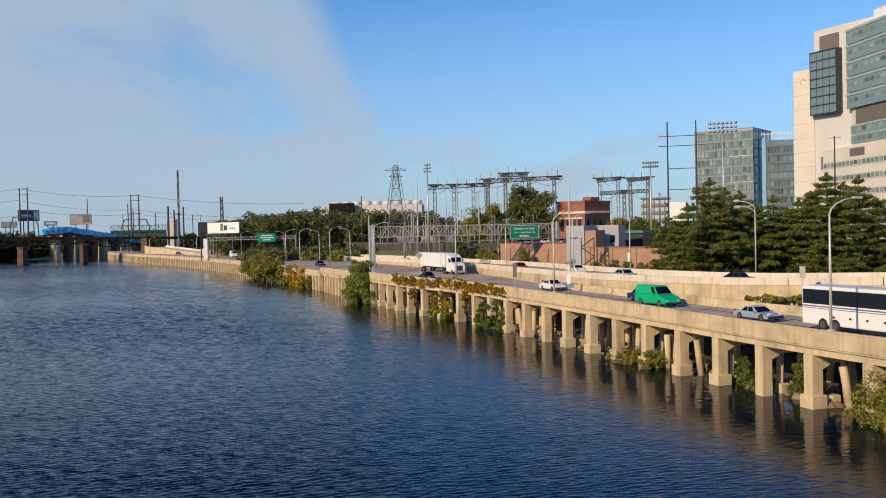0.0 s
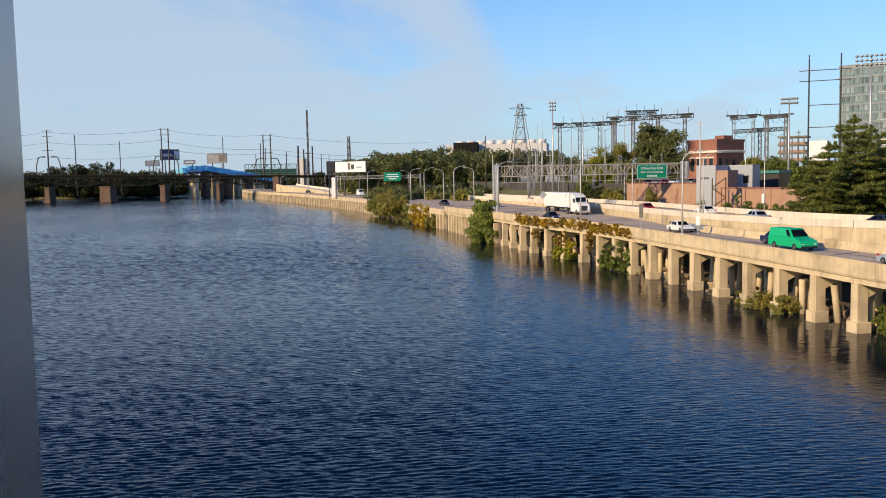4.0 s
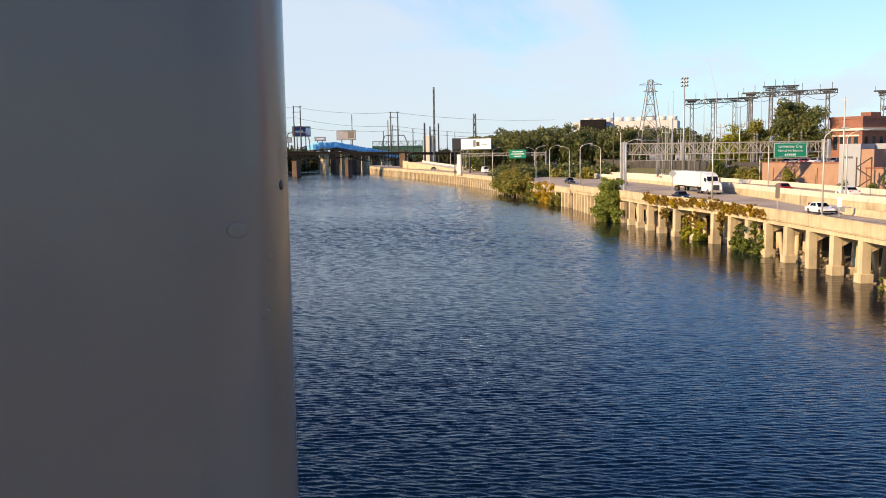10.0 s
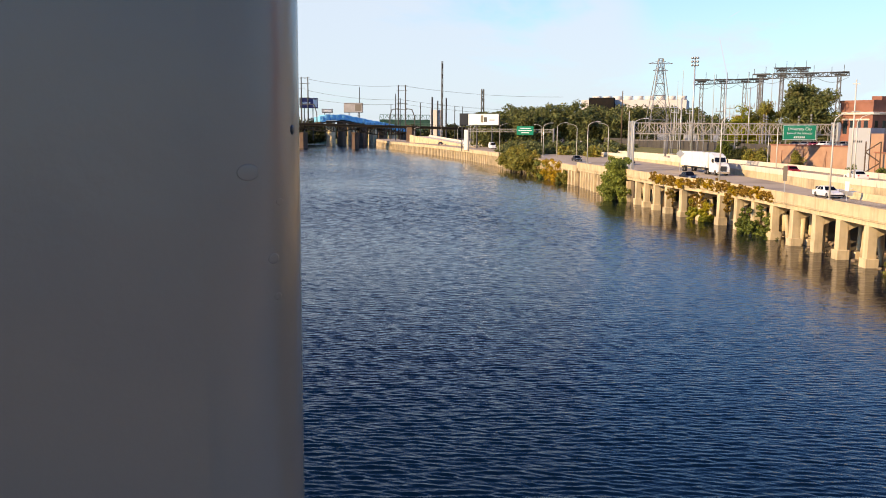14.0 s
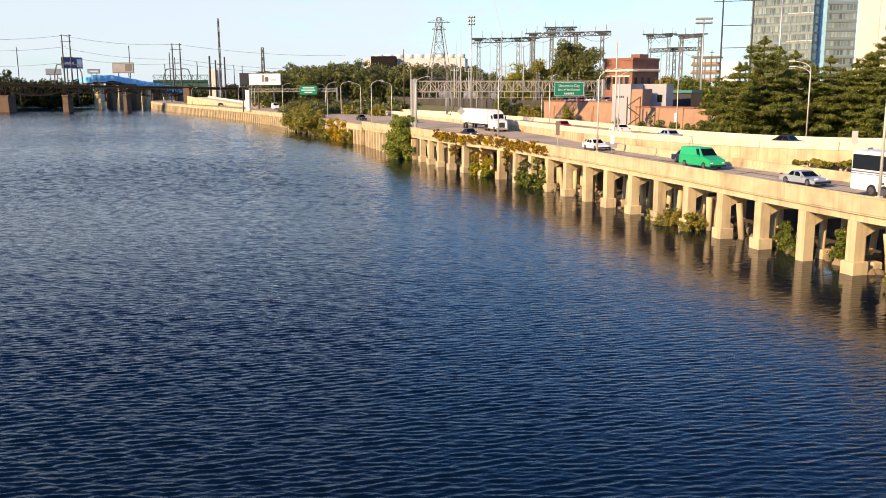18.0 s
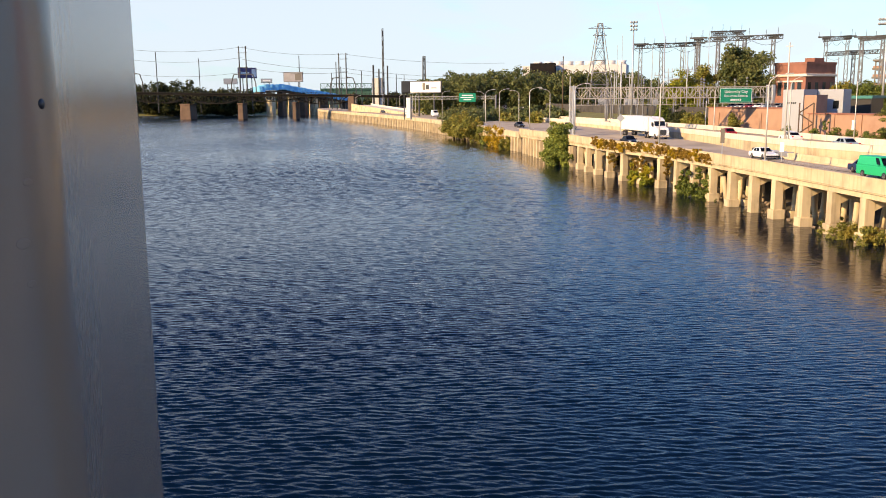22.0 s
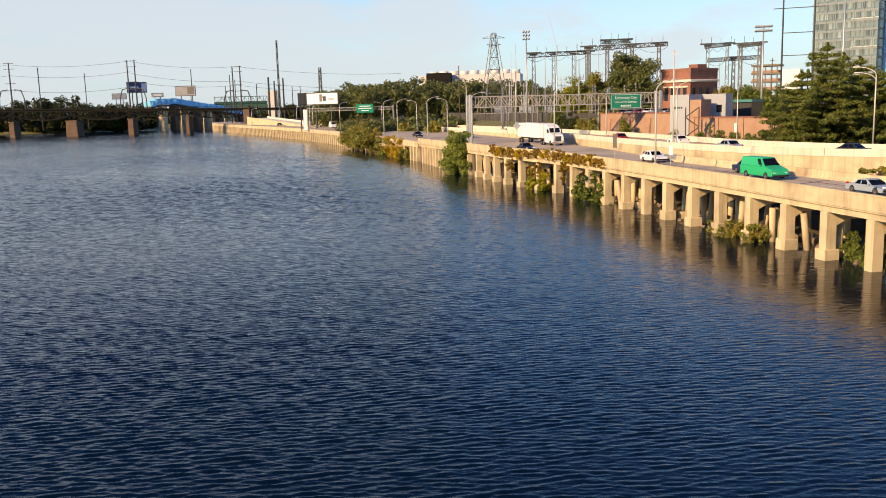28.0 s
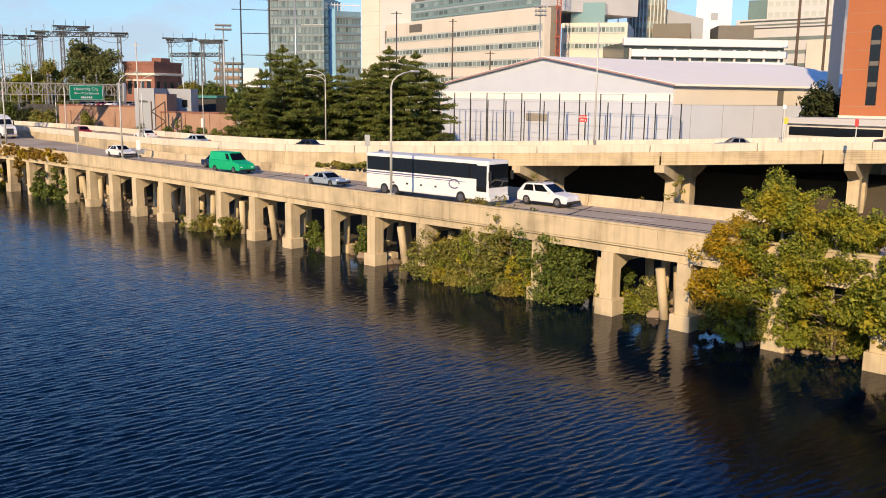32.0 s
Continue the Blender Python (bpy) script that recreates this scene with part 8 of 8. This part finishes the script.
for k, (az, d_, rx, rz) in enumerate(((44.9, 51.6, 0.9, 2.2), (45.9, 50.2, 1.0, 3.6), (46.8, 49.8, 1.0, 4.2), (49.2, 49.4, 1.0, 3.0), (51.8, 49.2, 1.0, 3.0), (47.4, 51.0, 0.9, 1.6), (48.5, 50.4, 0.9, 2.0), (49.7, 50.1, 0.8, 2.4), (51.0, 50.2, 0.9, 2.2), (52.9, 49.9, 1.2, 1.9), (55.0, 49.2, 1.6, 2.1))):
    shrub("leafy shrub at the water's edge", pol(az, d_, 0.4), rx, 0.9, rz, LEAF_MIX if k % 2 else LEAF_OLIVE, 30 + k, 80, 0.10)

# thicket in front of the near piers
for k, (az, d_, zb, rx, ry, rz, mat) in enumerate(((26.2, 65.5, 0.3, 1.7, 1.2, 2.9, LEAF_OLIVE), (27.6, 64.6, 0.3, 1.6, 1.2, 2.7, LEAF_OLIVE), (29.3, 62.6, 0.3, 1.7, 1.3, 5.7, LEAF_OLIVE), (31.2, 61.4, 0.3, 1.7, 1.3, 6.0, LEAF_OLIVE), (33.0, 59.6, 0.2, 1.6, 1.3, 5.0, LEAF_GREEN), (34.7, 58.2, 0.2, 1.6, 1.3, 4.6, LEAF_GREEN), (35.9, 57.2, 0.2, 1.1, 1.0, 4.0, LEAF_GREEN), (30.3, 61.4, 0.2, 1.5, 1.2, 5.4, LEAF_OLIVE), (34.0, 58.4, 0.2, 1.4, 1.2, 4.6, LEAF_GREEN), (28.4, 62.6, 0.0, 1.4, 0.9, 1.2, LEAF_OLIVE), (32.0, 59.5, 0.0, 1.6, 0.8, 1.1, LEAF_OLIVE))):
    shrub("thicket of creepers and saplings before the concrete piers" if mat is LEAF_OLIVE else "dense green creeper before the concrete piers", pol(az, d_, zb), rx, ry, rz, mat, 50 + k, 75, 0.10, clumps=80)
for k, (az, d_, zb, rx, rz, mat) in enumerate(((26.9, 63.6, 0.1, 1.0, 1.5, LEAF_MIX), (28.9, 61.2, 2.6, 0.9, 1.9, LEAF_MIX), (30.9, 59.9, 3.6, 0.8, 1.7, LEAF_OLIVE), (32.4, 58.8, 1.8, 0.9, 1.6, LEAF_MIX), (34.3, 57.3, 0.1, 1.2, 1.3, LEAF_GREEN), (29.8, 60.4, 0.0, 1.3, 1.2, LEAF_GREEN), (38.4, 57.0, 0.2, 0.9, 1.6, LEAF_OLIVE), (39.6, 56.2, 0.2, 0.8, 1.1, LEAF_MIX))):
    shrub("bright sapling leaves in the thicket by the piers", pol(az, d_, zb), rx, 0.8, rz, mat, 520 + k, 60, 0.085, clumps=30, dome=False)
nr = np.random.default_rng(77)
for k, (az, d_) in enumerate(((29.0, 61.6), (30.4, 60.8), (31.8, 60.0))):
    ob = thing("bare_sapling", "thin bare sapling in the thicket", "sapling", Matrix.Translation(pol(az, d_, 0.1)), "saplings")
    bm = bmesh.new()
    limbs(bm, random.Random(80 + k), (0, 0, 0), 4.6, 0.05, 10, 1.5, 0.8, 0.2)
    part("twigs", bm, BARK_PALE, ob)

# shrubs and creepers along the wall
rngw = random.Random(21)
for k, (y, off, rx, rz, zb, mat, lab) in enumerate(((70.5, 1.7, 1.0, 2.3, 0.0, LEAF_GREEN, "green shrub between the piers"), (67.5, 2.6, 0.9, 2.2, 0.3, LEAF_GREEN, "green shrub between the piers"), (73.6, 2.2, 0.8, 2.0, 0.2, LEAF_GREEN, "green shrub between the piers"),
        (84.0, 0.6, 1.5, 1.5, 0.0, LEAF_OLIVE, "low yellow-green shrub at the water's edge"), (87.5, 0.4, 1.5, 1.5, 0.0, LEAF_OLIVE, "low yellow-green shrub at the water's edge"), (90.5, 1.0, 1.2, 1.7, 0.0, LEAF_OLIVE, "low yellow-green shrub at the water's edge"),
        (116.5, 0.3, 1.0, 3.0, 0.0, LEAF_GREEN, "green creeper on the piers"), (120.5, 0.2, 1.5, 3.6, 0.0, LEAF_GREEN, "green creeper on the piers"), (123.5, 0.3, 1.0, 3.2, 0.0, LEAF_GREEN, "green creeper on the piers"),
        (135.0, 0.2, 1.0, 2.8, 0.0, LEAF_MIX, "yellowing creeper on the piers"), (137.5, 0.1, 1.2, 3.4, 0.0, LEAF_MIX, "yellowing creeper on the piers"),
        (172.0, -0.6, 2.4, 3.2, 0.0, LEAF_FRESH, "rounded green tree growing from the wall foot"), (168.5, -0.3, 1.9, 3.2, 0.0, LEAF_FRESH, "rounded green tree growing from the wall foot"), (175.0, -0.2, 1.8, 4.0, 0.0, LEAF_FRESH, "rounded green tree growing from the wall foot"),
        (226, -0.3, 3.0, 5.0, 0.0, LEAF_GOLD, "golden creeper over the river wall"), (233, -0.2, 3.4, 5.6, 0.0, LEAF_GOLD, "golden creeper over the river wall"), (241, -0.3, 3.0, 5.0, 0.0, LEAF_GREEN, "green shrub below the river wall"), (219, -0.2, 2.2, 3.2, 0.0, LEAF_OLIVE, "golden creeper over the river wall"), (249, -0.4, 2.6, 5.5, 0.0, LEAF_OLIVE, "olive shrub below the river wall"),
        (47.5, 2.0, 0.9, 1.8, 0.1, LEAF_OLIVE, "green shrub between the piers"), (41.5, 2.4, 1.1, 2.2, 0.1, LEAF_OLIVE, "green shrub between the piers"), (44.5, 3.5, 1.1, 1.9, 0.6, LEAF_GREEN, "green shrub between the piers"))):
    p = edge(s_of(y), off, zb)[0]
    far = y > 110
    shrub(lab, p, rx, max(0.9, rx * 0.6), rz, mat, 200 + k, 60 if far else 90, 0.17 if y < 200 and far else (0.24 if far else 0.09), clumps=34)
for k, (y, h) in enumerate(((170.5, 8.6), (173.5, 6.5))):
    broadleaf("bright green tree growing from the foot of the wall", edge(s_of(y), -0.9, 0.0)[0], h, 0.15, LEAF_FRESH, 290 + k, None, 0.95, 110, 0.2, 16, spread_=2.2, start=0.06)
for k, (y, h) in enumerate(((266, 7.0), (274, 7.6), (259, 6.2), (281, 6.4))):
    p = edge(s_of(y), -1.5, 0.0)[0]
    broadleaf("yellow-green tree on the bank below the wall", p, h, 0.3, LEAF_OLIVE, 300 + k, None, 1.2, 100, 0.26, 14, spread_=3.4, start=0.08)
for k in range(15):
    y = 117.0 + k * 2.5
    p = wall_top(s_of(y), 0.0, -0.62 + rngw.uniform(-0.3, 0.2))[0]
    shrub("rust-red and gold creeper hanging over the parapet", p, 2.0, 0.5, 0.8, LEAF_GOLD if k % 3 == 1 else LEAF_RED, 330 + k, 50, 0.12, name="creeper", clumps=44, dome=False, turn=110)
for k, (y, zz) in enumerate(((136.0, 3.2), (137.5, 2.6), (128.5, 3.6), (144.5, 3.4))):
    shrub("trailing gold creeper on a pier", edge(s_of(y), 0.0, zz)[0], 0.9, 0.4, 1.4, LEAF_RED, 350 + k, 60, 0.13, name="creeper", clumps=30, dome=False)

# shrubs on the strip before the ramp wall
for k, u in enumerate((6.36, 6.48, 6.6)):
    p = rise(u, -1.2)[0]
    shrub("low hedge on the strip below the ramp", (p.x, p.y, 4.75), 2.0, 0.8, 0.6, LEAF_OLIVE, 370 + k, 70, 0.13)
for k, (u, o) in enumerate(((7.95, -3.0), (8.12, -2.2), (7.5, -2.0))):
    p = rise(u, o)[0]
    shrub("weedy shrub below the ramp", (p.x, p.y, -0.9), 1.2, 1.0, 5.7, LEAF_OLIVE, 380 + k, 60, 0.12)

# hedges and small trees by the brick wall
for k, (az, d_, rx, rz, mat) in enumerate(((7.9, 178, 2.0, 4.2, LEAF_GREEN), (10.2, 174, 2.4, 4.6, LEAF_GREEN), (10.9, 174, 2.4, 4.3, LEAF_GREEN), (12.6, 172, 2.2, 3.3, LEAF_GREEN), (11.8, 172, 2.0, 3.8, LEAF_GREEN), (14.0, 170, 2.6, 2.9, LEAF_GREEN), (14.9, 168, 2.4, 2.9, LEAF_GREEN), (12.2, 171, 2.0, 3.5, LEAF_GREEN), (7.6, 184, 1.8, 2.8, LEAF_GREEN))):
    shrub("clipped green hedge before the brick wall", pol(az, d_, G), rx, 1.5, rz, mat, 400 + k, 70, 0.17)
broadleaf("small leafy tree before the brick wall", pol(5.2, 200, G), 5.6, 0.12, LEAF_OLIVE, 420, None, 0.7, 60, 0.16, 10, spread_=1.7)
broadleaf("large round tree among the switchyard portals", pol(5.6, 258, G), 23.5, 0.5, LEAF_FAR, 421, None, 2.2, 160, 0.36, 18, spread_=7.5, start=0.3)
for k, (az, d_, zt, mat) in enumerate(((2.3, 258, 18.5, LEAF_MIX), (3.2, 262, 21.0, LEAF_OLIVE), (1.7, 262, 16.0, LEAF_GREEN), (12.0, 250, 16, LEAF_GREEN), (13.0, 246, 15.5, LEAF_GREEN), (11.3, 255, 17, LEAF_OLIVE), (14.2, 240, 14, LEAF_GREEN), (1.1, 236, 10.6, LEAF_GREEN), (2.0, 230, 9.0, LEAF_DARK), (2.7, 226, 8.2, LEAF_OLIVE), (3.4, 222, 8.4, LEAF_OLIVE), (50.2, 152, 15, LEAF_DARK))):
    broadleaf("roadside tree in early autumn leaf", pol(az, d_, G), zt - G, 0.26, mat, 440 + k, None, 1.0 if zt < 11 else 1.6, 80 if zt < 11 else 110, 0.22 if zt < 11 else 0.3, 12, spread_=(zt - G) * (0.24 if zt < 11 else 0.36), start=0.35 if zt < 11 else 0.15)


def woods(name, label, spots, mat, seed, size, per, rad):
    """Far woods: crowns of loose leaf clumps over short trunks, in one sheet of stuff."""
    nr = np.random.default_rng(seed)
    cs, rs, trunks = [], [], bmesh.new()
    for x, y, z0, z1, w in spots:
        n = 16
        d = nr.normal(size=(n, 3))
        d /= np.linalg.norm(d, axis=1)[:, None]
        h = z1 - z0
        c = np.array([x, y, z0 + h * 0.52]) + d * np.array([w, w, h * 0.40]) * nr.uniform(0.45, 1.0, (n, 1))
        cs.append(c)
        rs.append(rad * nr.uniform(0.6, 1.2, n))
    ob = new(name, quads(name, leaves(nr, np.concatenate(cs), np.concatenate(rs), per, size), mat))
    return tagged(ob, label, "woods", kind="stuff")


rngf = random.Random(31)
spots = []
for k in range(135):
    az = -14.25 + 15.75 * (k + rngf.random()) / 135
    d_ = rngf.uniform(395, 440)
    top = float(np.interp(az, (-14, -13.2, -12, -8, -6, -3, -1, 1.5), (23.0, 26, 27, 28, 27.5, 27, 25, 20))) + rngf.uniform(-1.6, 0.4)
    p = pol(az, d_)
    spots.append((p.x, p.y, 3.0, top, rngf.uniform(4, 6.5)))
for k in range(60):
    az = rngf.uniform(-12.5, -4.4)
    d_ = rngf.uniform(290, 350)
    p = pol(az, d_)
    spots.append((p.x, p.y, 3.0, rngf.uniform(5.5, 9.5), rngf.uniform(2.5, 4)))
for k in range(22):
    p = pol(rngf.uniform(-1, 9), rngf.uniform(340, 360))
    spots.append((p.x, p.y, 3.0, rngf.uniform(17, 21), rngf.uniform(4, 6)))
woods("roadside_woods", "long belt of mixed green woods beyond the expressway", spots, LEAF_FAR, 32, 0.55, 48, 2.3)
spots = []
for k in range(90):
    az = rngf.uniform(-46, -24.8)
    d_ = rngf.uniform(596, 640) / max(0.8, math.cos(radians(az)) / 0.88)
    p = pol(az, max(d_, 622 / math.cos(radians(az)) * (0.955 if az < -33 else 1.0)))
    spots.append((p.x, p.y + 12, 0.5, rngf.uniform(8, 13), rngf.uniform(5, 8)))
for k in range(110):
    az = rngf.uniform(-46, -24.3)
    d_ = rngf.uniform(645, 720)
    p = pol(az, d_)
    spots.append((p.x, p.y, 2.5, rngf.uniform(15, 24) + (4 if -32 < az < -28.5 else 0), rngf.uniform(6, 9)))
for k in range(70):
    p = pol(rngf.uniform(-24.5, -13), rngf.uniform(760, 860))
    spots.append((p.x, p.y, 2.5, rngf.uniform(13, 19), rngf.uniform(7, 10)))
woods("far_bank_woods", "dark wooded far bank beyond the railway bridge", spots, LEAF_DARK, 33, 1.0, 36, 3.4)
spots = [(edge(s_of(y), rngf.uniform(17, 26))[0].x, edge(s_of(y), 20)[0].y, 3.0, rngf.uniform(6.5, 9), rngf.uniform(2, 3.5)) for y in range(262, 420, 7)]
woods("verge_scrub", "brownish scrub on the verge between the carriageways", spots, LEAF_OLIVE, 34, 0.4, 40, 1.5)


# transmission frame behind the pines
def build_h_frame():
    A, B = pol(14.42, 262), pol(16.15, 262)
    m, L = facade_frame(A, B)
    t = thing("transmission_frame", "dark steel two-pole transmission frame", "transmission frame", m)
    for x in (0, L):
        bm = bmesh.new()
        tube(bm, ((x, 0, 3.4), (x, 0, 43.5)), (0.28, 0.18), 8)
        part("pole", bm, STEEL_DARK, t)
    for z in (39.3, 36.5, 30.0, 24.0):
        bm = bmesh.new()
        beam(bm, (-2.5 if z > 35 else 0, 0, z), (L + (2.5 if z > 35 else 0), 0, z), 0.2)
        part("crossbar", bm, STEEL_DARK, t)


build_h_frame()


# rocks on the bank under the carriageway
def build_rocks():
    rng = random.Random(8)
    meshes = []
    for k in range(5):
        bm = bmesh.new()
        bmesh.ops.create_icosphere(bm, subdivisions=1, radius=0.5)
        for v in bm.verts:
            v.co *= rng.uniform(0.65, 1.2)
            v.co.z *= 0.7
        meshes.append(solid("rock", bm, ROCK))
    heap = thing("rock_bank", "tumbled brown rocks on the bank between the piers", "rocks", kind="structure")
    for k in range(290):
        y = rng.uniform(30, 130)
        off = rng.uniform(1.0, 4.6)
        z = float(np.interp(off, (1.0, 2.6, 4.6, 11.0), (-0.25, 0.15, 0.75, 2.2)))
        p = edge(s_of(y), off, z)[0]
        s = rng.uniform(0.4, 1.2)
        if k >= 230:
            # at the feet of the riverbank trees
            p = pol(rng.uniform(46.4, 56), rng.uniform(49.6, 51.6), rng.uniform(-0.1, 0.2))
        piece("rock", rng.choice(meshes), heap, Matrix.LocRotScale(p, Euler((rng.uniform(0, 6), rng.uniform(0, 6), rng.uniform(0, 6))), (s, s, s)))


build_rocks()
